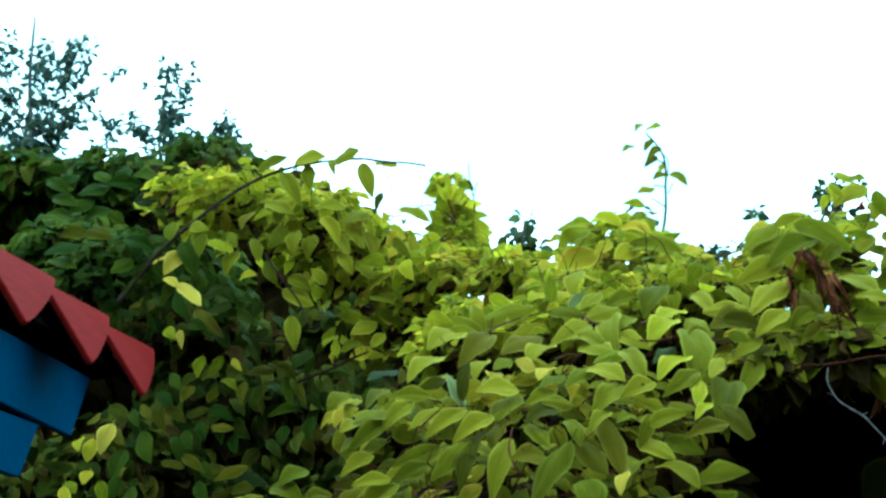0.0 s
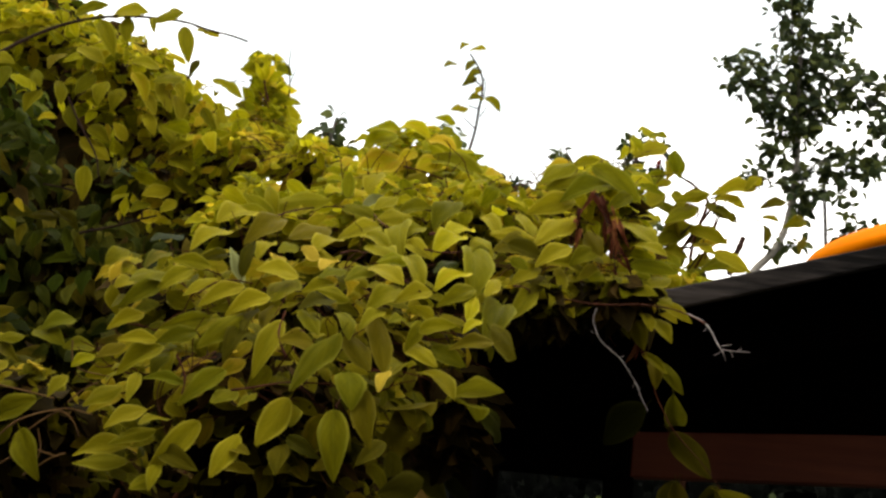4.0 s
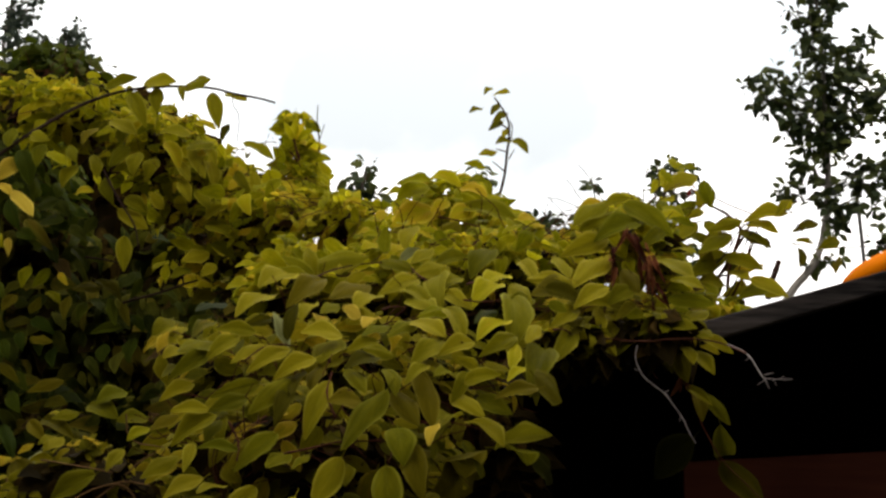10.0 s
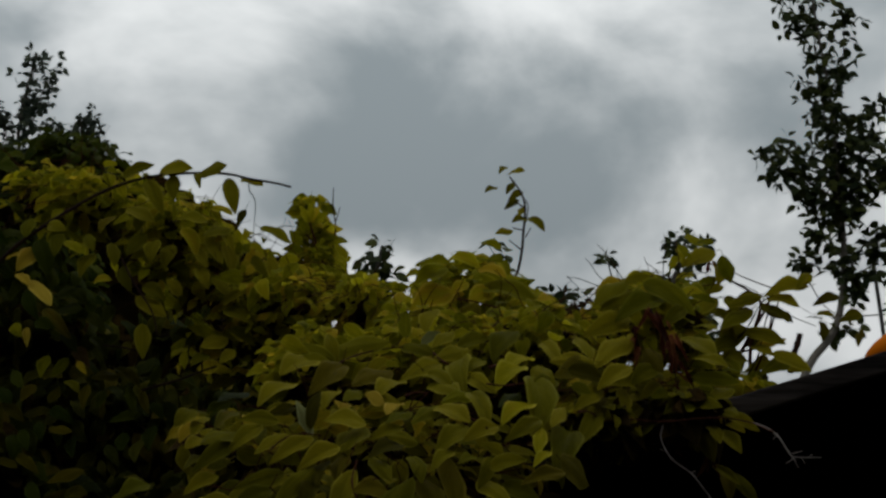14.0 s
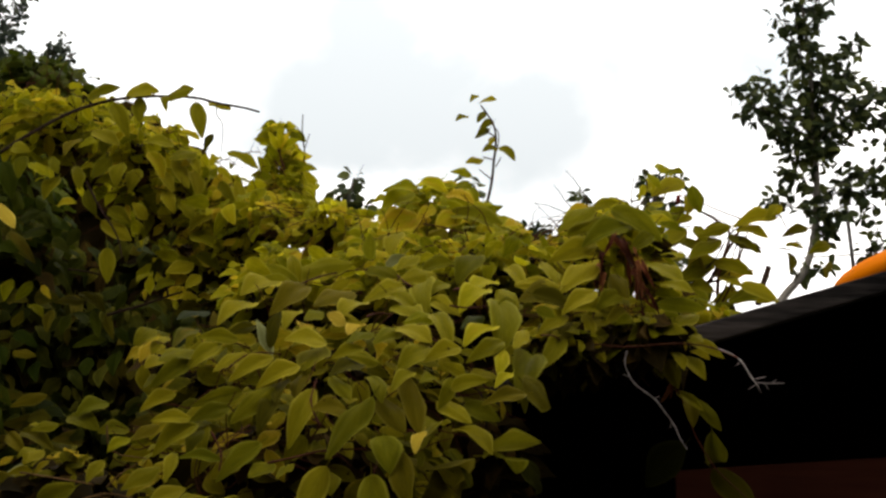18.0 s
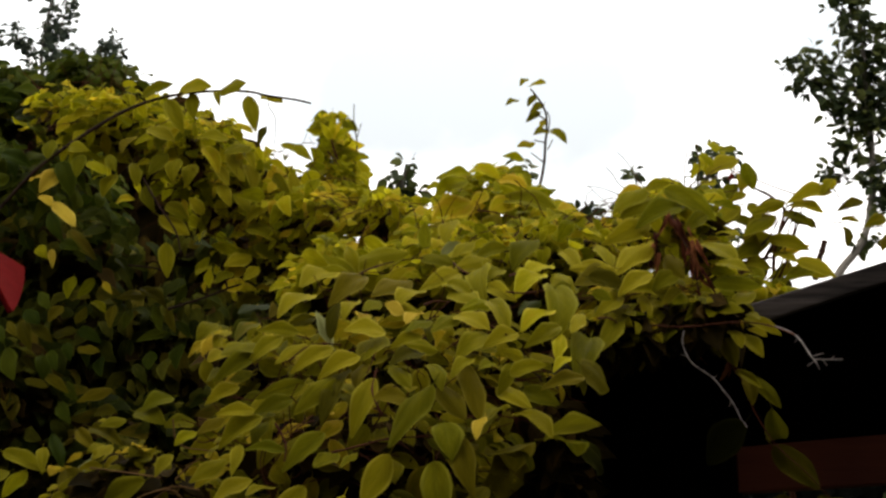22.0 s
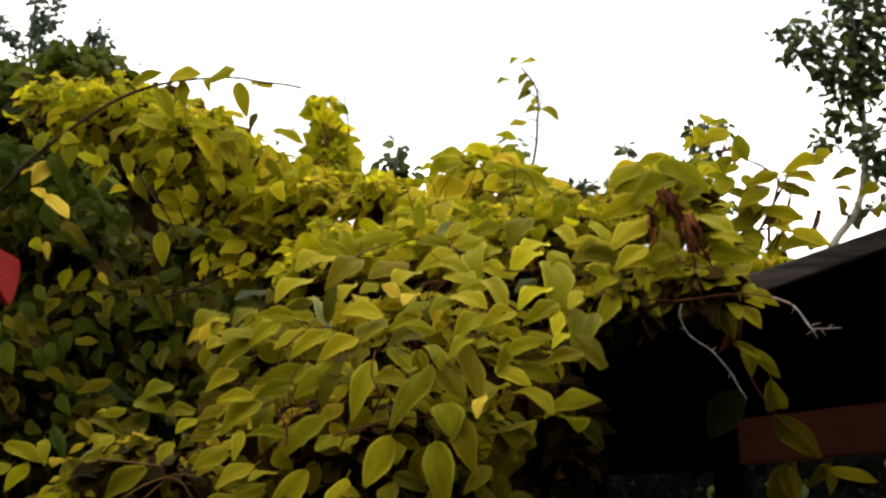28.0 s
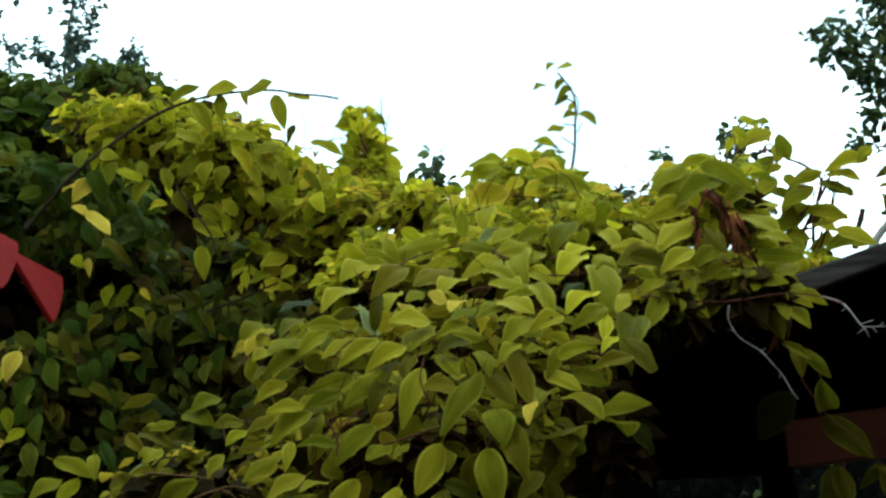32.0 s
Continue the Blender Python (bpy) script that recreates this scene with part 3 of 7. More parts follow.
dry_laid = [leaf_mesh("leaf", dry_leaf, blade(random.Random(k), 0.42, 10, 2, 1.1, 0.3, 0.5)) for k in range(9)]
shaded_laid = [leaf_mesh("leaf", shaded_leaf, s) for s in LAID]
single((-0.222, 2.073, 2.013), (-0.273, 2.047, 2.014), 1, (-0.26, -0.88, 0.26), 0.77, lime_laid, vine)
single((-0.276, 2.035, 1.990), (-0.319, 1.994, 1.969), 2, (-0.24, -0.71, 0.53), 1.17, lime_laid, vine)
single((-0.279, 2.022, 1.971), (-0.322, 1.973, 1.929), 3, (0.09, -0.60, 0.09), 0.60, lime_laid, vine)
single((-0.244, 2.055, 2.002), (-0.282, 2.003, 1.956), 4, (0.10, -0.89, 0.40), 0.60, lime_laid, vine)
single((-0.208, 2.053, 1.991), (-0.245, 2.007, 1.957), 5, (0.23, -0.93, 0.48), 0.60, lime_laid, vine)
single((-0.210, 2.167, 2.086), (-0.257, 2.107, 2.050), 6, (-0.42, -0.85, 0.21), 1.00, lime_laid, vine)
single((-0.205, 2.112, 2.042), (-0.235, 2.066, 2.022), 7, (0.55, -0.83, 0.15), 0.60, olive_shade_laid, vine)
single((-0.174, 2.094, 1.999), (-0.199, 2.109, 2.054), 8, (0.53, -0.86, -0.16), 0.60, pale_laid, vine)
single((-0.175, 2.088, 2.007), (-0.166, 2.115, 2.069), 0, (-0.35, -0.90, 0.74), 0.64, olive_shade_laid, vine)
single((-0.097, 2.066, 2.010), (-0.151, 2.042, 2.015), 1, (-0.23, -0.82, 0.62), 1.25, lime_laid, vine)
single((-0.101, 2.076, 2.007), (-0.127, 2.026, 1.965), 2, (-0.36, -0.91, 0.20), 1.18, lime_laid, vine)
single((-0.132, 2.026, 1.968), (-0.181, 1.980, 1.935), 3, (0.32, -0.92, 0.74), 0.71, lime_laid, vine)
single((-0.170, 2.043, 1.983), (-0.222, 1.993, 1.940), 4, (0.35, -0.93, 0.89), 0.60, lime_laid, vine)
single((-0.123, 2.039, 1.960), (-0.132, 1.991, 1.920), 5, (-0.24, -0.97, 0.16), 0.85, olive_shade_laid, vine)
single((-0.206, 2.011, 1.928), (-0.264, 1.969, 1.903), 6, (0.59, -0.90, 0.18), 0.60, lime_laid, vine)
single((-0.218, 1.969, 1.900), (-0.260, 1.932, 1.879), 7, (-0.19, -0.90, 0.03), 0.76, lime_laid, vine)
single((-0.162, 1.990, 1.931), (-0.209, 1.940, 1.877), 8, (0.51, -0.80, 0.59), 0.62, lime_laid, vine)
single((-0.109, 2.006, 1.931), (-0.134, 1.950, 1.846), 0, (-0.01, -0.99, 0.35), 0.60, lime_laid, vine)
single((-0.062, 1.975, 1.902), (-0.102, 1.944, 1.901), 1, (0.07, -1.11, 0.57), 1.21, olive_shade_laid, vine)
single((-0.028, 1.969, 1.916), (-0.084, 1.914, 1.831), 2, (-0.34, -0.83, 0.13), 0.60, lime_laid, vine)
single((-0.297, 2.012, 1.924), (-0.334, 1.977, 1.899), 3, (0.33, -0.87, 0.69), 0.75, lime_laid, vine)
single((-0.266, 1.960, 1.883), (-0.312, 1.928, 1.875), 4, (-0.00, -0.88, 0.47), 0.75, lime_laid, vine)
single((-0.279, 2.153, 2.071), (-0.315, 2.108, 2.051), 5, (-0.32, -0.80, 0.54), 1.25, green_laid, vine)
single((-0.286, 2.110, 2.032), (-0.310, 2.056, 2.003), 6, (0.07, -0.94, 1.01), 0.71, green_laid, vine)
single((-0.044, 2.075, 2.005), (-0.085, 2.035, 1.985), 7, (-0.22, -0.80, 0.19), 0.71, lime_laid, vine)
single((-0.073, 2.154, 2.059), (-0.099, 2.135, 2.068), 8, (-0.05, -1.05, 0.17), 1.25, yellow_laid, vine)
single((-0.048, 2.147, 2.054), (-0.066, 2.099, 2.031), 0, (-0.30, -0.95, 0.25), 0.95, yellow_laid, vine)
single((-0.041, 2.031, 1.974), (-0.085, 1.991, 1.956), 1, (-0.20, -0.76, 0.46), 0.92, olive_shade_laid, vine)
single((-0.083, 2.020, 1.954), (-0.054, 1.972, 1.917), 2, (0.29, -0.94, 0.24), 0.70, lime_laid, vine)
single((-0.158, 1.994, 1.919), (-0.174, 1.947, 1.867), 3, (-0.03, -0.97, 0.22), 0.65, olive_shade_laid, vine)
single((-0.145, 2.016, 1.946), (-0.155, 1.968, 1.908), 4, (-0.41, -0.92, 0.07), 0.88, olive_shade_laid, vine)
single((-0.109, 2.179, 2.080), (-0.131, 2.133, 2.058), 5, (0.35, -0.83, 0.51), 0.80, lit_laid, vine)
single((0.157, 2.202, 2.106), (0.160, 2.091, 2.016), 6, (0.21, -0.96, -0.00), 0.70, lit_laid, vine)
single((0.059, 2.143, 2.070), (0.082, 2.061, 2.010), 7, (0.10, -1.00, 0.42), 0.61, lime_laid, vine)
single((0.014, 2.115, 2.046), (-0.028, 2.058, 2.012), 8, (-0.20, -0.90, 0.23), 0.64, lit_laid, vine)
single((0.009, 2.098, 2.040), (0.054, 2.044, 2.011), 0, (0.34, -0.98, 0.35), 1.04, lime_laid, vine)
single((0.048, 2.054, 2.004), (0.007, 2.003, 1.964), 1, (0.09, -0.72, 0.51), 0.80, lime_laid, vine)
single((-0.021, 2.044, 1.980), (-0.064, 2.015, 1.985), 2, (0.18, -0.87, 0.40), 0.84, lime_laid, vine)
single((0.029, 2.019, 1.961), (-0.001, 1.976, 1.933), 3, (-0.27, -0.73, 0.10), 0.66, lit_laid, vine)
single((0.059, 2.011, 1.954), (0.037, 1.973, 1.940), 4, (0.21, -0.92, 0.77), 0.67, lit_laid, vine)
single((0.018, 2.027, 1.956), (0.040, 1.965, 1.871), 5, (0.26, -0.80, 0.52), 0.64, olive_shade_laid, vine)
single((0.081, 2.017, 1.953), (0.066, 1.995, 1.909), 6, (0.24, -0.90, -0.11), 0.77, lime_laid, vine)
single((0.083, 2.004, 1.939), (0.128, 1.976, 1.948), 7, (-0.09, -0.72, 0.25), 0.96, lime_laid, vine)
single((0.064, 2.024, 1.922), (0.106, 1.955, 1.887), 8, (-0.39, -0.81, 0.63), 0.60, lime_laid, vine)
single((0.101, 2.000, 1.915), (0.145, 1.959, 1.889), 0, (-0.03, -0.88, 0.08), 0.81, lime_laid, vine)
single((0.181, 2.001, 1.932), (0.124, 1.962, 1.916), 1, (0.15, -0.82, 0.44), 0.60, olive_shade_laid, vine)
single((0.184, 2.046, 1.957), (0.231, 2.097, 1.930), 2, (0.54, -1.01, 0.51), 1.25, olive_shade_laid, vine)
single((0.209, 2.182, 2.019), (0.181, 2.047, 1.946), 3, (-0.02, -0.90, 0.21), 0.60, lime_laid, vine)
single((0.271, 2.321, 2.084), (0.227, 2.242, 2.011), 4, (0.21, -1.05, 0.10), 0.60, lime_laid, vine)
single((0.131, 2.158, 2.074), (0.099, 2.105, 2.045), 5, (-0.03, -0.95, 0.36), 0.69, green_laid, vine)
single((0.148, 2.129, 2.051), (0.100, 2.073, 2.019), 6, (-0.12, -0.72, 0.96), 0.95, gold_laid, vine)
single((0.155, 2.089, 2.021), (0.106, 2.035, 1.985), 7, (0.17, -0.71, 0.28), 0.60, lime_laid, vine)
single((0.158, 2.072, 2.005), (0.148, 2.021, 1.962), 8, (-0.04, -0.96, 0.28), 0.60, gold_laid, vine)
single((0.164, 2.020, 1.963), (0.139, 1.977, 1.937), 0, (-0.17, -0.91, 0.27), 0.60, gold_laid, vine)
single((-0.029, 2.014, 1.953), (-0.011, 1.967, 1.917), 1, (0.36, -0.99, 0.19), 0.77, lime_laid, vine)
single((-0.016, 2.005, 1.922), (0.019, 1.958, 1.872), 2, (0.18, -1.09, 0.33), 0.79, olive_shade_laid, vine)
single((-0.009, 1.957, 1.863), (0.001, 1.914, 1.816), 3, (0.11, -0.86, 0.33), 1.21, lit_laid, vine)
single((0.074, 2.124, 1.904), (0.046, 1.995, 1.875), 4, (-0.16, -0.73, 0.31), 0.60, lime_laid, vine)
single((-0.085, 1.958, 1.821), (-0.116, 1.915, 1.755), 5, (0.39, -0.94, 0.33), 0.87, lime_laid, vine)
single((-0.023, 1.930, 1.807), (-0.014, 1.885, 1.720), 6, (-0.07, -0.96, 0.55), 0.76, lime_laid, vine)
single((0.015, 1.948, 1.838), (0.025, 1.903, 1.766), 7, (-0.48, -0.93, 0.35), 0.74, olive_shade_laid, vine)
single((-0.141, 1.915, 1.764), (-0.166, 1.875, 1.708), 8, (0.00, -0.93, 0.34), 0.77, lime_laid, vine)
single((-0.155, 1.942, 1.725), (-0.113, 1.907, 1.720), 0, (0.07, -0.89, 0.31), 0.60, olive_shade_laid, vine)
single((-0.153, 1.921, 1.746), (-0.124, 1.887, 1.745), 1, (-0.00, -0.93, 0.76), 0.80, olive_shade_laid, vine)
single((-0.153, 1.953, 1.826), (-0.180, 1.916, 1.805), 2, (-0.12, -0.82, 0.45), 1.00, lime_laid, vine)
single((-0.173, 1.959, 1.851), (-0.220, 1.916, 1.801), 3, (0.13, -0.88, 0.29), 0.60, lit_laid, vine)
single((0.044, 1.951, 1.870), (0.032, 1.911, 1.837), 4, (-0.33, -0.75, 0.02), 0.68, yellow_laid, vine)
single((0.080, 2.193, 1.911), (0.081, 2.167, 1.875), 5, (-0.30, -0.91, -0.01), 1.05, olive_shade_laid, vine)
single((-0.077, 1.930, 1.768), (-0.036, 1.893, 1.745), 6, (-0.23, -0.88, 0.21), 0.64, olive_shade_laid, vine)
single((-0.084, 1.937, 1.758), (-0.088, 1.899, 1.722), 7, (-0.28, -1.01, 0.32), 1.00, olive_shade_laid, vine)
single((-0.013, 1.929, 1.749), (-0.040, 1.893, 1.729), 8, (-0.04, -0.98, 0.07), 0.69, olive_shade_laid, vine)
single((0.046, 1.949, 1.776), (0.012, 1.911, 1.741), 0, (0.13, -0.88, 0.20), 0.70, olive_shade_laid, vine)
single((0.056, 1.997, 1.769), (0.068, 2.060, 1.733), 1, (0.06, -1.01, 0.17), 0.66, olive_shade_laid, vine)
single((0.056, 2.101, 1.812), (0.126, 2.363, 1.815), 2, (0.03, -1.04, -0.11), 0.60, olive_shade_laid, vine)
single((0.047, 2.047, 1.831), (0.091, 2.185, 1.840), 3, (-0.23, -0.97, 0.41), 1.25, olive_shade_laid, vine)
single((0.101, 2.360, 1.889), (0.115, 2.384, 1.846), 4, (-0.05, -0.91, 0.28), 1.02, olive_shade_laid, vine)
single((-0.128, 1.961, 1.826), (-0.146, 1.923, 1.804), 5, (0.12, -0.85, 0.87), 0.60, lime_laid, vine)
single((-0.220, 1.940, 1.826), (-0.270, 1.908, 1.829), 6, (0.34, -0.71, 0.56), 0.66, lit_laid, vine)
single((-0.281, 1.936, 1.832), (-0.283, 1.896, 1.795), 7, (0.23, -1.05, 0.56), 0.61, lit_laid, vine)
single((-0.306, 1.980, 1.819), (-0.354, 1.973, 1.791), 8, (-0.59, -0.85, 0.44), 1.10, lime_laid, vine)
single((-0.268, 1.960, 1.790), (-0.318, 1.948, 1.762), 0, (-0.44, -0.87, 0.79), 1.25, lime_laid, vine)
single((-0.283, 1.969, 1.743), (-0.363, 1.984, 1.731), 1, (0.29, -0.79, 0.57), 0.72, lime_laid, vine)
single((-0.251, 1.945, 1.764), (-0.307, 1.931, 1.741), 2, (0.10, -0.91, 0.57), 0.62, lit_laid, vine)
single((-0.196, 1.937, 1.777), (-0.244, 1.895, 1.709), 3, (0.19, -0.95, 0.06), 0.62, lime_laid, vine)
single((-0.241, 1.921, 1.742), (-0.183, 1.884, 1.714), 4, (-0.21, -0.91, 0.20), 0.72, olive_shade_laid, vine)
single((-0.282, 1.946, 1.720), (-0.354, 1.961, 1.715), 5, (0.06, -0.78, 0.46), 0.72, lit_laid, vine)
single((-0.445, 2.116, 1.805), (-0.512, 2.121, 1.767), 6, (0.23, -0.76, 0.51), 0.93, lime_laid, vine)
single((-0.453, 2.094, 1.757), (-0.414, 2.044, 1.694), 7, (-0.42, -1.06, 0.31), 0.76, lime_laid, vine)
single((-0.480, 2.146, 1.767), (-0.515, 2.134, 1.732), 8, (0.07, -0.83, 0.49), 1.08, lime_laid, vine)
single((-0.235, 1.936, 1.778), (-0.266, 1.901, 1.767), 0, (-0.62, -0.98, 0.62), 1.25, lime_laid, vine)
single((-0.236, 1.909, 1.718), (-0.239, 1.873, 1.687), 1, (-0.02, -0.90, 0.12), 0.68, lime_laid, vine)
single((-0.236, 1.909, 1.701), (-0.262, 1.875, 1.684), 2, (-0.12, -0.93, -0.01), 0.78, lime_laid, vine)
single((-0.258, 1.964, 1.875), (-0.309, 1.932, 1.835), 3, (-0.08, -0.94, 0.68), 0.83, lime_laid, vine)
single((-0.353, 2.008, 1.861), (-0.377, 1.989, 1.841), 4, (-0.30, -0.86, 0.55), 1.25, gold_laid, vine)
single((-0.310, 1.980, 1.876), (-0.344, 1.964, 1.854), 5, (-0.13, -0.83, 0.38), 0.94, olive_shade_laid, vine)
single((-0.396, 2.062, 1.836), (-0.413, 2.040, 1.806), 6, (0.19, -0.80, 0.81), 0.91, lit_laid, vine)
single((-0.535, 2.165, 1.888), (-0.478, 2.106, 1.861), 7, (-0.26, -0.91, 0.71), 0.60, olive_shade_laid, vine)
single((-0.479, 2.135, 1.896), (-0.515, 2.124, 1.887), 8, (-0.45, -0.99, 0.54), 1.02, lime_laid, vine)
single((0.145, 2.267, 1.882), (0.214, 2.145, 1.889), 0, (-0.37, -0.87, 0.52), 0.60, lit_laid, vine)
single((0.158, 2.208, 1.871), (0.198, 2.288, 1.868), 1, (-0.08, -0.85, 0.85), 1.25, lime_laid, vine)
single((0.203, 2.298, 1.875), (0.255, 2.425, 1.843), 2, (0.53, -0.99, 0.29), 0.60, shaded_laid, vine)
single((0.148, 2.522, 1.846), (0.185, 2.488, 1.819), 3, (0.18, -0.90, 0.60), 1.25, shaded_laid, vine)
single((0.117, 2.470, 1.779), (0.174, 2.487, 1.737), 4, (0.17, -0.99, 0.41), 1.16, olive_shade_laid, vine)
single((0.171, 2.529, 1.782), (0.209, 2.495, 1.744), 5, (-0.18, -0.95, 0.19), 0.85, shaded_laid, vine)
single((0.048, 2.042, 1.715), (0.114, 2.284, 1.705), 6, (0.12, -1.01, 0.10), 0.60, olive_shade_laid, vine)
single((0.098, 2.208, 1.909), (0.147, 2.131, 1.875), 7, (0.29, -0.79, 0.51), 0.93, lime_laid, vine)
single((-0.161, 2.348, 2.166), (-0.217, 2.361, 2.200), 8, (-0.19, -0.86, 0.03), 0.64, lit_laid, vine)
single((-0.164, 2.314, 2.153), (-0.225, 2.298, 2.158), 0, (-0.36, -0.90, 0.47), 0.76, lit_laid, vine)
single((-0.191, 2.311, 2.158), (-0.239, 2.252, 2.131), 1, (-0.07, -0.89, 0.87), 1.25, lime_laid, vine)
single((-0.168, 2.375, 2.186), (-0.070, 2.365, 2.208), 2, (-0.40, -0.79, 0.42), 0.84, lit_laid, vine)
single((-0.159, 2.358, 2.165), (-0.178, 2.385, 2.228), 3, (0.01, -1.02, 0.14), 0.60, lime_laid, vine)
single((-0.045, 2.452, 2.235), (-0.047, 2.438, 2.277), 4, (-0.36, -0.96, 0.65), 1.25, lit_laid, vine)
single((-0.051, 2.427, 2.212), (0.005, 2.378, 2.188), 5, (-0.16, -0.95, 0.69), 0.76, lime_laid, vine)
single((0.010, 2.291, 2.149), (-0.045, 2.220, 2.112), 6, (0.21, -0.88, 0.18), 0.61, lit_laid, vine)
single((-0.143, 2.274, 2.140), (-0.184, 2.183, 2.084), 7, (0.17, -0.76, 0.41), 0.66, olive_shade_laid, vine)
single((-0.067, 2.271, 2.133), (-0.123, 2.205, 2.099), 8, (-0.13, -0.88, 0.41), 0.87, olive_shade_laid, vine)
single((-0.017, 2.442, 2.221), (0.014, 2.417, 2.235), 0, (0.16, -0.89, 0.23), 0.93, pale_laid, vine)
single((0.050, 2.316, 2.164), (0.044, 2.209, 2.098), 1, (-0.37, -1.00, 0.09), 0.60, lit_laid, vine)
single((0.062, 2.161, 2.074), (0.014, 2.115, 2.054), 2, (0.05, -0.83, 0.42), 0.69, gold_laid, vine)
single((-0.047, 2.203, 2.099), (-0.083, 2.154, 2.075), 3, (-0.46, -0.86, 0.29), 1.25, lime_laid, vine)
single((0.005, 2.453, 2.282), (-0.012, 2.403, 2.231), 4, (-0.42, -0.84, 0.53), 0.99, lime_laid, vine)
single((-0.101, 2.295, 2.142), (-0.072, 2.295, 2.160), 5, (0.09, -0.85, 0.30), 1.25, lime_laid, vine)
single((0.045, 2.413, 2.207), (0.093, 2.387, 2.220), 6, (-0.29, -0.80, 0.53), 1.25, lime_laid, vine)
single((0.138, 2.435, 2.239), (0.101, 2.369, 2.182), 7, (-0.26, -0.90, 0.39), 0.94, lime_laid, vine)
single((0.062, 2.380, 2.194), (0.006, 2.321, 2.167), 8, (0.37, -0.77, 0.48), 0.74, lime_laid, vine)
single((0.159, 2.335, 2.171), (0.118, 2.275, 2.143), 0, (-0.18, -0.97, 0.68), 1.09, gold_laid, vine)
single((0.280, 2.347, 2.146), (0.202, 2.282, 2.139), 1, (-0.00, -0.97, 0.63), 1.09, olive_shade_laid, vine)
single((0.264, 2.335, 2.167), (0.191, 2.306, 2.162), 2, (0.22, -0.96, 0.45), 0.79, lime_laid, vine)
single((0.143, 2.267, 2.139), (0.099, 2.188, 2.097), 3, (-0.00, -0.72, 0.89), 0.78, gold_laid, vine)
single((0.194, 2.226, 2.108), (0.144, 2.176, 2.083), 4, (0.09, -0.79, 0.43), 0.74, lime_laid, vine)
single((0.162, 2.282, 2.143), (0.188, 2.201, 2.100), 5, (-0.34, -1.01, 0.61), 0.60, lime_laid, vine)
single((0.222, 2.299, 2.144), (0.280, 2.302, 2.130), 6, (-0.06, -0.80, 0.30), 1.04, olive_shade_laid, vine)
single((-0.009, 2.244, 2.121), (0.030, 2.188, 2.095), 7, (-0.00, -0.87, 0.54), 0.90, lime_laid, vine)
single((0.347, 2.502, 2.354), (0.280, 2.455, 2.298), 8, (-0.41, -0.95, 0.46), 0.79, lit_laid, vine)
single((0.346, 2.496, 2.350), (0.383, 2.466, 2.353), 0, (-0.08, -0.86, 0.18), 0.99, lime_laid, vine)
single((0.381, 2.496, 2.348), (0.458, 2.447, 2.287), 1, (-0.00, -1.05, 0.28), 0.70, lit_laid, vine)
single((0.357, 2.506, 2.334), (0.294, 2.461, 2.289), 2, (0.33, -0.75, 0.45), 0.71, lit_laid, vine)
single((0.403, 2.476, 2.311), (0.318, 2.432, 2.271), 3, (-0.06, -0.86, 0.59), 0.82, lit_laid, vine)
single((0.429, 2.421, 2.228), (0.477, 2.364, 2.184), 4, (0.22, -0.89, 0.73), 1.25, lime_laid, vine)
single((0.437, 2.377, 2.151), (0.507, 2.343, 2.137), 5, (-0.31, -0.79, 0.27), 0.75, lit_laid, vine)
single((0.372, 2.400, 2.140), (0.282, 2.348, 2.137), 6, (-0.10, -0.99, 0.28), 0.60, lime_laid, vine)
single((0.342, 2.473, 2.278), (0.262, 2.426, 2.235), 7, (0.42, -0.80, 0.32), 0.75, lime_laid, vine)
single((0.341, 2.418, 2.233), (0.266, 2.327, 2.159), 8, (-0.13, -0.86, 0.59), 0.61, lime_laid, vine)
single((0.324, 2.339, 2.159), (0.266, 2.291, 2.112), 0, (0.03, -0.90, 0.50), 0.75, lime_laid, vine)
single((0.375, 2.370, 2.167), (0.329, 2.356, 2.137), 1, (-0.29, -0.88, 0.39), 1.14, lime_laid, vine)
single((0.361, 2.402, 2.204), (0.380, 2.343, 2.154), 2, (-0.19, -0.95, 0.06), 0.71, olive_shade_laid, vine)
single((0.440, 2.458, 2.291), (0.395, 2.411, 2.249), 3, (0.36, -0.94, 0.36), 0.63, lime_laid, vine)
single((0.442, 2.370, 2.183), (0.486, 2.325, 2.159), 4, (0.20, -0.91, 0.41), 0.96, lime_laid, vine)
single((0.499, 2.372, 2.131), (0.448, 2.338, 2.103), 5, (0.12, -0.72, 0.65), 0.83, lime_laid, vine)
single((0.423, 2.380, 2.117), (0.382, 2.346, 2.085), 6, (0.24, -0.94, 0.41), 0.77, lime_laid, vine)
single((0.348, 2.388, 2.103), (0.309, 2.354, 2.069), 7, (0.03, -0.93, 0.38), 0.79, lime_laid, vine)
single((0.287, 2.348, 2.108), (0.249, 2.276, 2.062), 8, (0.11, -0.93, 0.30), 0.60, olive_shade_laid, vine)
single((0.382, 2.390, 2.085), (0.347, 2.356, 2.051), 0, (-0.37, -0.79, 0.71), 1.00, lime_laid, vine)
single((0.420, 2.388, 2.109), (0.453, 2.354, 2.078), 1, (0.09, -0.66, 0.60), 1.18, olive_shade_laid, vine)
single((0.471, 2.381, 2.103), (0.503, 2.347, 2.084), 2, (0.26, -0.81, 0.66), 1.25, lime_laid, vine)
single((0.092, 2.060, 2.006), (0.046, 2.016, 1.982), 3, (0.34, -0.84, 0.55), 0.77, lime_laid, vine)
single((0.100, 2.044, 1.966), (0.069, 2.016, 1.974), 4, (-0.08, -0.72, 0.00), 0.82, lime_laid, vine)
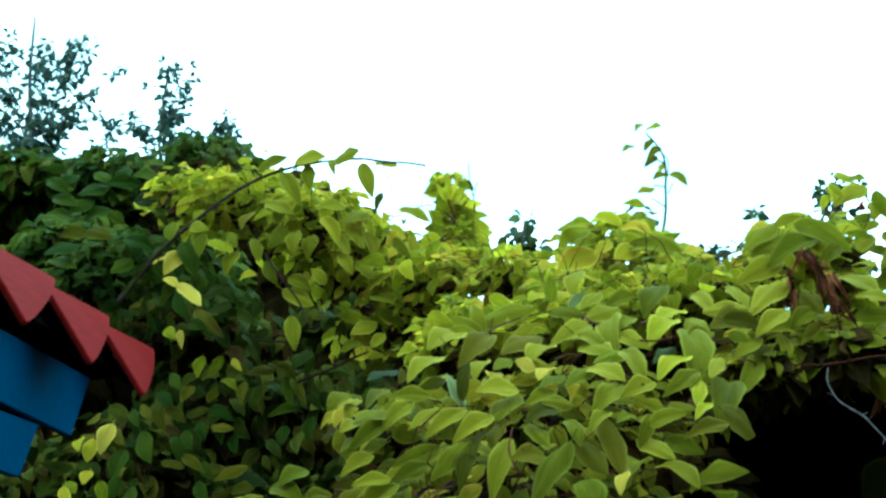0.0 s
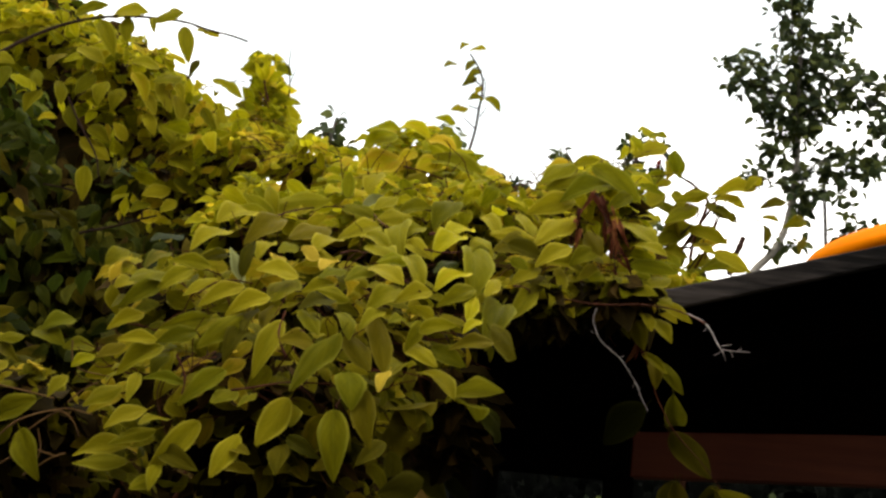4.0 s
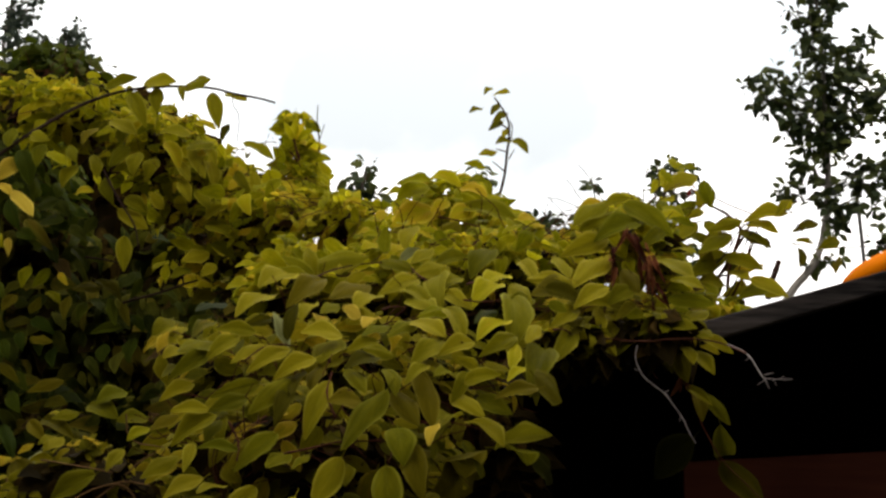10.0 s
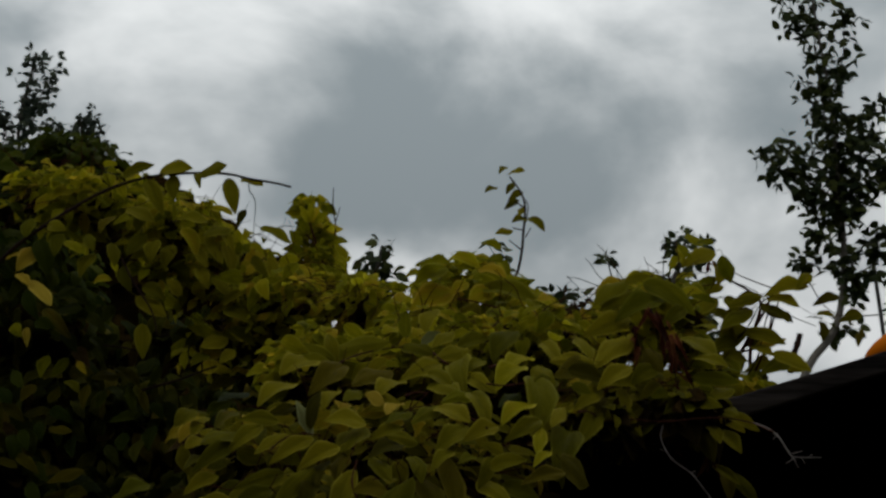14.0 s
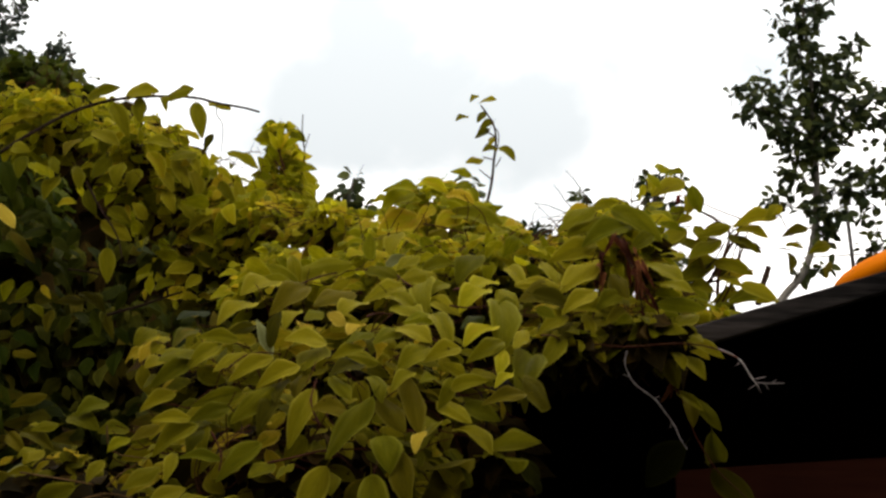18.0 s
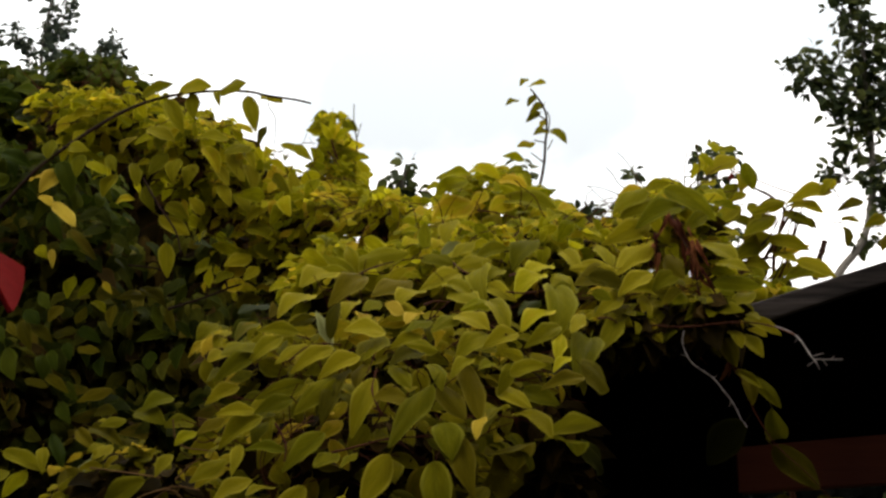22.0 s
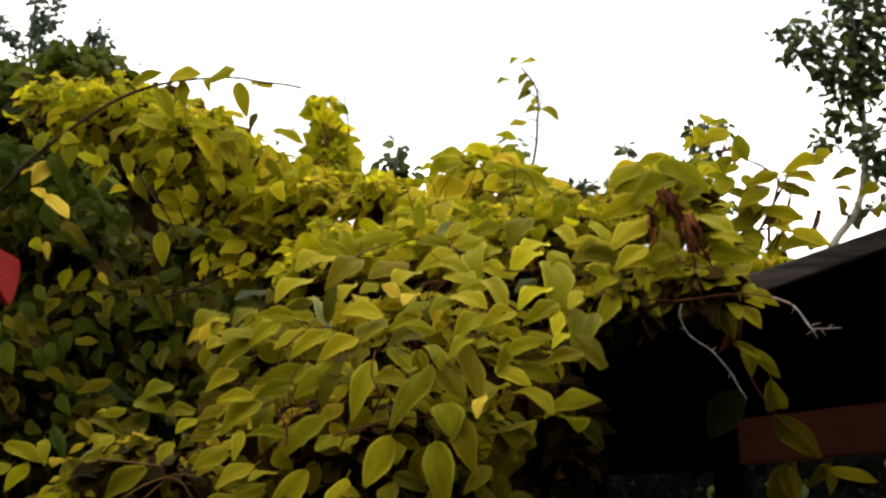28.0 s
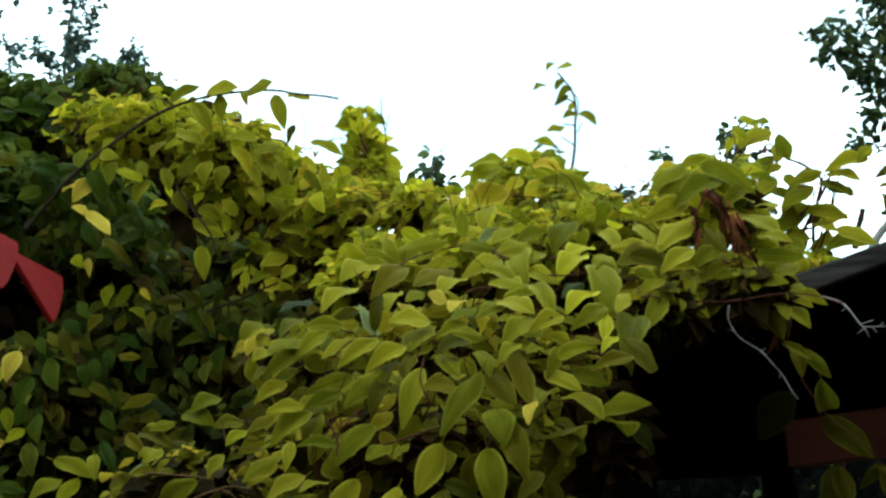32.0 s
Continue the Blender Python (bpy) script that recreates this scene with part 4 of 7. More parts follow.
single((-0.031, 2.097, 2.033), (-0.066, 2.048, 2.009), 5, (0.14, -0.86, 0.67), 0.64, lit_laid, vine)
single((-0.145, 2.176, 2.078), (-0.161, 2.119, 2.045), 6, (-0.18, -1.00, 0.56), 0.76, lime_laid, vine)
single((0.271, 2.330, 2.118), (0.230, 2.254, 2.076), 7, (0.24, -0.96, 0.27), 0.60, lime_laid, vine)
single((0.314, 2.373, 2.129), (0.322, 2.339, 2.085), 8, (0.14, -0.92, 0.35), 0.85, lime_laid, vine)
single((0.360, 2.398, 2.125), (0.395, 2.364, 2.104), 0, (0.02, -0.82, 0.41), 1.05, lit_laid, vine)
single((0.292, 2.392, 2.076), (0.312, 2.371, 2.052), 1, (-0.50, -0.93, 0.73), 0.94, lime_laid, vine)
single((0.327, 2.373, 2.076), (0.341, 2.339, 2.045), 2, (-0.33, -0.99, 0.56), 0.65, lime_laid, vine)
single((0.405, 2.410, 2.138), (0.432, 2.376, 2.119), 3, (0.20, -0.83, 0.56), 1.25, lime_laid, vine)
single((0.434, 2.388, 2.095), (0.409, 2.354, 2.068), 4, (-0.11, -1.01, 0.57), 0.69, lime_laid, vine)
single((0.195, 2.132, 2.048), (0.174, 2.072, 2.011), 5, (0.21, -0.83, 0.24), 0.60, lime_laid, vine)
single((0.445, 2.394, 2.135), (0.476, 2.360, 2.114), 6, (-0.53, -0.79, 0.40), 0.79, lit_laid, vine)
single((0.378, 2.389, 2.143), (0.345, 2.355, 2.111), 7, (0.06, -0.81, 0.11), 0.72, lit_laid, vine)
single((0.221, 2.237, 2.106), (0.251, 2.240, 2.094), 8, (0.03, -0.88, 0.20), 1.25, lit_laid, vine)
single((0.316, 2.395, 2.119), (0.288, 2.349, 2.086), 0, (-0.25, -0.89, 0.48), 0.75, lit_laid, vine)
single((0.459, 2.373, 2.068), (0.470, 2.339, 2.039), 1, (0.36, -1.08, 0.36), 1.13, lime_laid, vine)
single((0.000, 2.210, 2.101), (0.041, 2.163, 2.079), 2, (0.17, -0.83, 0.68), 1.25, lit_laid, vine)
single((0.062, 2.246, 2.119), (0.093, 2.182, 2.085), 3, (-0.33, -0.89, 0.11), 0.60, lit_laid, vine)
single((-0.089, 2.416, 2.211), (-0.120, 2.347, 2.170), 4, (-0.03, -0.93, 0.44), 0.68, lit_laid, vine)
single((0.035, 2.427, 2.236), (-0.000, 2.383, 2.201), 5, (0.08, -0.82, 0.47), 0.80, lit_laid, vine)
single((0.081, 2.320, 2.161), (0.047, 2.252, 2.127), 6, (0.09, -0.84, 0.40), 0.62, lit_laid, vine)
single((0.187, 2.381, 2.206), (0.207, 2.303, 2.156), 7, (-0.17, -0.88, 0.54), 0.60, lit_laid, vine)
single((0.248, 2.420, 2.227), (0.268, 2.357, 2.180), 8, (0.20, -0.95, 0.43), 0.75, lit_laid, vine)
# withered leaves round the curled stalks
STRAW = ((0.0, (0.045, 0.022, 0.006)), (0.5, (0.13, 0.075, 0.018)), (1.0, (0.24, 0.17, 0.05)))
straw_leaves = leaf_material("straw_leaves", STRAW, True, 0.3, 0.8)
foliage("withered_foliage", SMALL, scatter(rng, [((-0.474, 2.270, 1.763), (0.110, 0.070, 0.075), 170), ((-0.594, 2.330, 1.753), (0.120, 0.070, 0.080), 130)], 0.042, 0.8, 0.4, (0.3, 1.0), 0.8), straw_leaves, vine, "withered straw-brown leaves")
# the low left sprays
single((-0.695, 2.271, 1.866), (-0.620, 2.237, 1.834), 0, (0.16, -0.71, 0.23), 0.60, lit_laid, vine)
single((-0.684, 2.254, 1.833), (-0.721, 2.220, 1.810), 1, (0.22, -0.80, 0.95), 1.03, lit_laid, vine)
single((-0.654, 2.243, 1.834), (-0.677, 2.209, 1.792), 2, (0.21, -1.00, 0.80), 0.79, gold_laid, vine)
single((-0.627, 2.240, 1.867), (-0.617, 2.206, 1.830), 3, (0.21, -0.98, 0.23), 0.67, lit_laid, vine)
single((-0.606, 2.268, 1.842), (-0.613, 2.234, 1.826), 4, (-0.11, -1.01, 0.40), 1.25, gold_laid, vine)
single((-0.560, 2.258, 1.851), (-0.567, 2.224, 1.815), 5, (-0.18, -0.98, 0.48), 0.94, pale_laid, vine)
single((-0.587, 2.233, 1.833), (-0.547, 2.199, 1.769), 6, (0.26, -0.90, 0.13), 1.01, olive_shade_laid, vine)
single((-0.575, 2.239, 1.894), (-0.541, 2.205, 1.863), 7, (-0.06, -0.92, 0.17), 0.70, olive_shade_laid, vine)
single((-0.616, 2.248, 1.889), (-0.588, 2.214, 1.837), 8, (0.32, -0.98, 0.44), 0.61, mid_laid, vine)
single((-0.522, 2.251, 1.905), (-0.550, 2.217, 1.897), 0, (0.05, -0.94, 0.53), 0.84, lit_laid, vine)
single((-0.486, 2.237, 1.922), (-0.436, 2.203, 1.905), 1, (-0.32, -0.79, 0.87), 1.01, lime_laid, vine)
single((-0.509, 2.251, 1.881), (-0.467, 2.217, 1.857), 2, (-0.25, -0.80, 0.62), 0.80, olive_shade_laid, vine)
single((-0.434, 2.246, 1.945), (-0.472, 2.212, 1.926), 3, (-0.22, -0.87, 0.52), 1.19, lit_laid, vine)
single((-0.401, 2.254, 1.908), (-0.439, 2.220, 1.897), 4, (-0.32, -0.85, 0.26), 1.16, lime_laid, vine)
single((-0.529, 2.261, 1.874), (-0.548, 2.227, 1.850), 5, (0.09, -0.86, 0.85), 1.13, lime_laid, vine)
single((-0.596, 2.237, 1.790), (-0.631, 2.203, 1.773), 6, (0.12, -0.90, 0.55), 1.01, gold_laid, vine)
# the crest
single((0.026, 2.814, 2.468), (-0.035, 2.780, 2.427), 0, (-0.04, -0.98, 0.69), 1.25, gold_laid, vine)
single((0.038, 2.816, 2.419), (-0.041, 2.782, 2.381), 1, (0.08, -0.96, 0.55), 1.25, gold_laid, vine)
single((0.121, 2.795, 2.424), (0.073, 2.761, 2.385), 2, (0.16, -0.84, 0.40), 1.11, gold_laid, vine)
single((0.101, 2.793, 2.418), (0.217, 2.759, 2.389), 3, (0.18, -0.87, 0.57), 0.86, lit_laid, vine)
single((0.160, 2.811, 2.385), (0.205, 2.777, 2.328), 4, (-0.07, -0.92, 0.69), 1.03, lime_laid, vine)
single((0.176, 2.817, 2.361), (0.240, 2.783, 2.306), 5, (-0.30, -0.97, 0.64), 0.98, lit_laid, vine)
single((0.046, 2.816, 2.495), (0.094, 2.782, 2.465), 6, (-0.19, -0.90, 0.54), 0.88, gold_laid, vine)
single((0.217, 2.825, 2.399), (0.255, 2.791, 2.359), 7, (-0.43, -0.94, 0.57), 0.61, lime_laid, vine)
single((0.260, 2.811, 2.354), (0.270, 2.777, 2.295), 8, (0.34, -0.95, 0.19), 0.63, lit_laid, vine)
single((0.133, 2.806, 2.385), (0.107, 2.772, 2.317), 0, (-0.11, -0.95, -0.06), 0.82, lime_laid, vine)
single((0.089, 2.809, 2.390), (0.051, 2.775, 2.325), 1, (-0.15, -1.02, 0.04), 0.87, lime_laid, vine)
single((0.036, 2.801, 2.380), (0.006, 2.767, 2.313), 2, (-0.55, -0.74, 0.16), 1.25, gold_laid, vine)
single((-0.021, 2.795, 2.465), (0.035, 2.761, 2.470), 3, (0.26, -0.85, 0.63), 1.25, gold_laid, vine)
single((0.001, 2.829, 2.446), (0.046, 2.795, 2.448), 4, (-0.08, -1.02, 0.80), 1.25, gold_laid, vine)
single((0.149, 2.829, 2.454), (0.193, 2.795, 2.425), 5, (-0.03, -0.94, 0.45), 0.95, gold_laid, vine)
single((0.161, 2.830, 2.428), (0.204, 2.796, 2.440), 6, (0.56, -0.97, 0.12), 0.75, gold_laid, vine)
single((0.097, 2.808, 2.463), (0.147, 2.774, 2.444), 7, (0.05, -0.68, 0.49), 1.19, gold_laid, vine)
single((-0.020, 2.804, 2.380), (-0.038, 2.770, 2.324), 8, (0.16, -0.97, 0.57), 0.91, lime_laid, vine)
single((0.069, 2.804, 2.434), (0.036, 2.770, 2.400), 0, (0.25, -0.97, 0.46), 0.91, gold_laid, vine)
single((0.226, 2.794, 2.329), (0.180, 2.760, 2.285), 1, (-0.01, -0.92, 0.32), 0.80, lit_laid, vine)
# thin shoots between the leaves
part("stem", tube(bmesh.new(), [(-0.156, 2.277, 2.143), (-0.131, 2.333, 2.171), (-0.092, 2.373, 2.192), (-0.048, 2.390, 2.201)], 0.0016, 0.0010, 5, 5, 0.4), bark, vine, "thin red-brown shoot")
part("stem", tube(bmesh.new(), [(-0.041, 2.137, 2.065), (-0.025, 2.153, 2.075), (-0.005, 2.146, 2.071)], 0.0016, 0.0010, 5, 5, 0.4), bark, vine, "thin red-brown shoot")
part("stem", tube(bmesh.new(), [(-0.158, 1.929, 1.823), (-0.120, 1.933, 1.832), (-0.090, 1.937, 1.842), (-0.031, 1.938, 1.845)], 0.0016, 0.0010, 5, 5, 0.4), bark, vine, "thin red-brown shoot")
part("stem", tube(bmesh.new(), [(-0.225, 2.008, 1.960), (-0.207, 2.025, 1.981), (-0.184, 2.031, 1.989), (-0.154, 2.028, 1.985)], 0.0013, 0.0008, 5, 5, 0.4), bark, vine, "thin red-brown shoot")
part("stem", tube(bmesh.new(), [(0.047, 2.740, 2.383), (0.085, 2.740, 2.378), (0.113, 2.740, 2.369), (0.159, 2.740, 2.358)], 0.0016, 0.0010, 5, 5, 0.4), bark, vine, "thin red-brown shoot")
part("stem", tube(bmesh.new(), [(0.165, 2.740, 2.352), (0.179, 2.740, 2.325), (0.196, 2.740, 2.300)], 0.0016, 0.0010, 5, 5, 0.4), bark, vine, "thin red-brown shoot")
part("stem", tube(bmesh.new(), [(0.091, 2.270, 2.140), (0.128, 2.315, 2.162), (0.148, 2.309, 2.159)], 0.0016, 0.0010, 5, 5, 0.4), bark, vine, "thin red-brown shoot")
part("stem", tube(bmesh.new(), [(0.002, 2.360, 2.185), (0.017, 2.301, 2.156), (0.035, 2.273, 2.142)], 0.0016, 0.0010, 5, 5, 0.4), bark, vine, "thin red-brown shoot")
part("stem", tube(bmesh.new(), [(0.083, 2.180, 2.094), (0.113, 2.173, 2.089), (0.144, 2.187, 2.098)], 0.0016, 0.0010, 5, 5, 0.4), bark, vine, "thin red-brown shoot")
part("stem", tube(bmesh.new(), [(0.043, 2.084, 2.029), (0.060, 2.066, 2.017), (0.079, 2.040, 2.000)], 0.0016, 0.0010, 5, 5, 0.4), bark, vine, "thin red-brown shoot")
part("stem", tube(bmesh.new(), [(0.350, 2.440, 2.239), (0.349, 2.440, 2.194), (0.349, 2.440, 2.164)], 0.0016, 0.0010, 5, 5, 0.4), bark, vine, "thin red-brown shoot")
part("stem", tube(bmesh.new(), [(0.225, 2.220, 2.060), (0.253, 2.275, 2.073), (0.273, 2.316, 2.061)], 0.0016, 0.0010, 5, 5, 0.4), bark, vine, "thin red-brown shoot")
part("stem", tube(bmesh.new(), [(-0.235, 1.946, 1.865), (-0.217, 1.934, 1.835), (-0.219, 1.924, 1.811)], 0.0016, 0.0010, 5, 5, 0.4), bark, vine, "thin red-brown shoot")
part("stem", tube(bmesh.new(), [(-0.093, 1.950, 1.876), (-0.110, 1.967, 1.909), (-0.103, 1.996, 1.945)], 0.0016, 0.0010, 5, 5, 0.4), bark, vine, "thin red-brown shoot")

# hanging shoot and grey twigs at the shelter's corner
bm = tube(bmesh.new(), [(0.218, 2.350, 2.024), (0.268, 2.350, 2.065), (0.316, 2.330, 2.072), (0.368, 2.300, 2.059), (0.441, 2.300, 2.069), (0.494, 2.270, 2.060), (0.523, 2.200, 2.028)], 0.0015, 0.0009, 6, 5, 0.5)
part("stem", bm, bark, vine, "reddish brown stem along the roof edge")
bm = tube(bmesh.new(), [(0.505, 2.250, 2.051), (0.526, 2.200, 2.029), (0.536, 2.170, 1.992), (0.543, 2.160, 1.978)], 0.0010, 0.0008, 5, 5, 0.4)
tube(bm, [(0.541, 2.160, 1.983), (0.557, 2.160, 1.982), (0.580, 2.150, 1.981)], 0.0008, 0.0005, 5)
tube(bm, [(0.563, 2.160, 1.982), (0.570, 2.160, 1.988)], 0.0005, 0.0004, 4)
tube(bm, [(0.553, 2.160, 1.982), (0.558, 2.160, 1.973)], 0.0005, 0.0004, 4)
tube(bm, [(0.528, 2.200, 2.023), (0.521, 2.200, 2.016)], 0.0005, 0.0004, 4)
tube(bm, [(0.539, 2.160, 1.988), (0.555, 2.160, 1.992)], 0.0007, 0.0004, 5)
tube(bm, [(0.541, 2.160, 1.981), (0.529, 2.160, 1.973)], 0.0007, 0.0004, 5)
tube(bm, [(0.542, 2.160, 1.979), (0.547, 2.160, 1.967)], 0.0007, 0.0004, 5)
part("twig", bm, grey_twig, vine, "dry grey forked twig")
bm = tube(bmesh.new(), [(0.370, 2.300, 2.055), (0.365, 2.300, 2.036), (0.371, 2.300, 2.018), (0.380, 2.300, 2.002), (0.398, 2.300, 1.989), (0.415, 2.300, 1.977), (0.425, 2.290, 1.958), (0.441, 2.290, 1.937), (0.447, 2.280, 1.914), (0.458, 2.280, 1.897)], 0.0011, 0.0007, 5, 5, 0.4)
tube(bm, [(0.411, 2.300, 1.978), (0.420, 2.300, 1.983)], 0.0006, 0.0004, 4)
tube(bm, [(0.439, 2.300, 1.943), (0.436, 2.300, 1.933)], 0.0006, 0.0004, 4)
tube(bm, [(0.376, 2.300, 2.012), (0.363, 2.300, 2.017)], 0.0007, 0.0004, 5)
part("twig", bm, grey_twig, vine, "dry grey hanging twig")
bm = tube(bmesh.new(), [(0.463, 2.400, 2.020), (0.481, 2.400, 1.982), (0.491, 2.400, 1.945), (0.507, 2.400, 1.915), (0.527, 2.400, 1.881), (0.573, 2.400, 1.840), (0.598, 2.400, 1.810), (0.609, 2.400, 1.796)], 0.0014, 0.0008, 5)
part("stem", bm, bark, vine)
single((0.486, 2.399, 2.096), (0.540, 2.365, 2.060), 0, (-0.20, -1.00, 0.48), 0.63, lime_laid, vine)
single((0.428, 2.410, 2.080), (0.438, 2.376, 2.029), 1, (-0.46, -1.01, 0.41), 0.69, lime_laid, vine)
single((0.451, 2.412, 2.076), (0.466, 2.378, 2.011), 2, (0.08, -1.02, 0.16), 0.74, lime_laid, vine)
single((0.474, 2.391, 2.062), (0.508, 2.357, 2.027), 3, (0.22, -0.86, 0.50), 1.10, lime_laid, vine)
single((0.471, 2.408, 2.008), (0.506, 2.374, 1.973), 4, (-0.13, -0.86, 0.36), 0.60, lime_laid, vine)
single((0.504, 2.420, 1.996), (0.536, 2.386, 1.944), 5, (-0.10, -0.87, 0.16), 0.62, lime_laid, vine)
single((0.488, 2.417, 2.000), (0.491, 2.383, 1.951), 6, (0.09, -0.98, 0.40), 0.83, olive_shade_laid, vine)
single((0.543, 2.489, 1.954), (0.578, 2.590, 1.905), 7, (-0.33, -0.95, 0.14), 0.60, lime_laid, vine)
single((0.581, 2.660, 1.909), (0.650, 2.626, 1.834), 8, (-0.08, -1.00, 0.29), 0.97, olive_shade_laid, vine)
single((0.504, 2.550, 1.938), (0.444, 2.606, 1.873), 0, (-0.26, -0.99, 0.37), 1.25, shaded_laid, vine)
single((0.599, 2.688, 1.824), (0.557, 2.654, 1.745), 1, (-0.10, -1.02, 0.14), 0.80, olive_shade_laid, vine)
single((0.597, 2.678, 1.823), (0.604, 2.644, 1.753), 2, (-0.08, -1.02, 0.27), 0.86, olive_shade_laid, vine)
single((0.680, 2.691, 1.821), (0.628, 2.657, 1.785), 3, (0.25, -0.95, 0.48), 0.60, olive_shade_laid, vine)
single((0.677, 2.681, 1.820), (0.665, 2.647, 1.769), 4, (0.13, -0.90, 0.10), 0.73, olive_shade_laid, vine)
single((0.674, 2.661, 1.814), (0.745, 2.627, 1.788), 5, (-0.05, -0.96, 0.37), 0.60, lime_laid, vine)
dry_meshes = [leaf_mesh("leaf", dry_leaf, s) for s in BROAD]
for k in range(4):
    single((0.458, 2.390, 2.021), Vector((0.460, 2.390, 1.987)) + Vector((0.012 * (k - 1.5), 0, 0.006 * k)), k, SIDE, 0.5, dry_meshes, None, "shrivelled brown leaf")

# dried cluster hanging from the hump
single((0.362, 2.364, 2.265), (0.343, 2.330, 2.224), 0, (0.12, -0.93, 0.09), 0.38, dry_laid, vine)
single((0.378, 2.374, 2.262), (0.390, 2.340, 2.208), 1, (-0.26, -1.03, -0.16), 0.38, dry_laid, vine)
single((0.399, 2.383, 2.220), (0.406, 2.349, 2.162), 2, (0.01, -0.97, 0.35), 0.38, dry_laid, vine)
single((0.416, 2.384, 2.176), (0.431, 2.350, 2.132), 3, (-0.23, -0.87, 0.27), 0.38, dry_laid, vine)
single((0.392, 2.364, 2.205), (0.394, 2.330, 2.148), 4, (0.03, -0.93, 0.36), 0.38, dry_laid, vine)
single((0.347, 2.396, 2.242), (0.339, 2.362, 2.202), 5, (-0.18, -0.98, 0.20), 0.38, dry_laid, vine)
single((0.407, 2.364, 2.220), (0.418, 2.330, 2.172), 6, (-0.39, -0.95, 0.12), 0.38, dry_laid, vine)
single((0.340, 2.402, 2.224), (0.343, 2.368, 2.166), 7, (0.14, -0.90, 0.28), 0.38, dry_laid, vine)
spine = [Vector(p) for p in ((0.375, 2.420, 2.279), (0.394, 2.410, 2.239), (0.407, 2.400, 2.182), (0.417, 2.400, 2.126))]
for k in range(12):
    f = k / 12 * 3
    a = spine[int(f)].lerp(spine[int(f) + 1], f % 1) + Vector((rng.gauss(0, 0.006), rng.gauss(0, 0.008), rng.gauss(0, 0.005)))
    single(a, a + Vector((rng.gauss(0.010, 0.008), rng.gauss(-0.004, 0.008), -rng.uniform(0.018, 0.042))), k, (rng.gauss(0, 0.7), -0.8, 0.3), rng.uniform(0.22, 0.5), dry_meshes, None, "shrivelled brown leaf")
bm = tube(bmesh.new(), spine, 0.0022, 0.0012, 5, 5, 0.4)
tube(bm, [spine[1], spine[1] + Vector((0.012, 0, -0.04)), spine[1] + Vector((0.03, 0, -0.075))], 0.0014, 0.0008, 4)
part("twig", bm, dark_bark, vine, "dried brown stalks")

part("twig", tube(bmesh.new(), [(-0.503, 2.100, 1.720), (-0.482, 2.100, 1.754), (-0.456, 2.100, 1.777), (-0.417, 2.100, 1.792), (-0.397, 2.100, 1.791), (-0.383, 2.100, 1.778), (-0.374, 2.100, 1.759)], 0.0017, 0.0012, 5), dry_stalk, vine, "curled dry stalk")
part("twig", tube(bmesh.new(), [(-0.465, 2.100, 1.741), (-0.439, 2.100, 1.767), (-0.413, 2.100, 1.787), (-0.404, 2.100, 1.793)], 0.0015, 0.001, 5), dry_stalk, vine, "curled dry stalk")
part("twig", tube(bmesh.new(), [(-0.518, 2.100, 1.823), (-0.474, 2.100, 1.817), (-0.438, 2.100, 1.812), (-0.414, 2.100, 1.808)], 0.0014, 0.001, 5), dry_stalk, vine, "curled dry stalk")
part("twig", tube(bmesh.new(), [(-0.443, 2.100, 1.698), (-0.405, 2.100, 1.728), (-0.388, 2.100, 1.734)], 0.0015, 0.001, 5), dry_stalk, vine, "curled dry stalk")
part("twig", tube(bmesh.new(), [(-0.436, 2.100, 1.737), (-0.397, 2.100, 1.728)], 0.0012, 0.0008, 5), dry_stalk, vine, "curled dry stalk")
part("twig", tube(bmesh.new(), [(-0.396, 2.100, 1.805), (-0.378, 2.100, 1.825), (-0.356, 2.100, 1.838)], 0.0013, 0.0008, 5), dry_stalk, vine, "curled dry stalk")
part("twig", tube(bmesh.new(), [(-0.402, 2.100, 1.892), (-0.397, 2.100, 1.852), (-0.344, 2.100, 1.846)], 0.0014, 0.0008, 5), dry_stalk, vine, "curled dry stalk")
part("twig", tube(bmesh.new(), [(-0.413, 2.100, 1.792), (-0.394, 2.100, 1.797), (-0.360, 2.100, 1.791)], 0.0013, 0.0008, 5), dry_stalk, vine, "curled dry stalk")
part("twig", tube(bmesh.new(), [(-0.490, 2.100, 1.700), (-0.460, 2.100, 1.724), (-0.422, 2.100, 1.736)], 0.0013, 0.0008, 5), dry_stalk, vine, "curled dry stalk")
part("twig", tube(bmesh.new(), [(-0.431, 2.100, 1.764), (-0.421, 2.100, 1.732), (-0.436, 2.100, 1.709)], 0.0012, 0.0008, 5), dry_stalk, vine, "curled dry stalk")

# open shoots at the roof's end
shoots = thing("roof_shoots", (0.86, 3.85, 0), "thin vine shoots with curled lime leaves over the roof edge", "vine")
bm = tube(bmesh.new(), [(0.86, 3.85, -0.03), (0.9, 3.85, 1.2), (0.85, 3.8, 2.3), (0.75, 3.6, 2.32), (0.66, 3.3, 2.26), (0.583, 3.000, 2.274), (0.637, 3.000, 2.309), (0.672, 3.000, 2.373), (0.714, 3.000, 2.438), (0.736, 3.000, 2.484), (0.812, 3.000, 2.498)], 0.008, 0.0018, 6)
tube(bm, [(0.661, 3.000, 2.261), (0.703, 3.000, 2.338), (0.729, 3.000, 2.414), (0.745, 3.000, 2.465)], 0.0035, 0.0015, 5)
tube(bm, [(0.672, 3.000, 2.360), (0.624, 3.000, 2.326), (0.561, 2.950, 2.293)], 0.0025, 0.0015, 5)
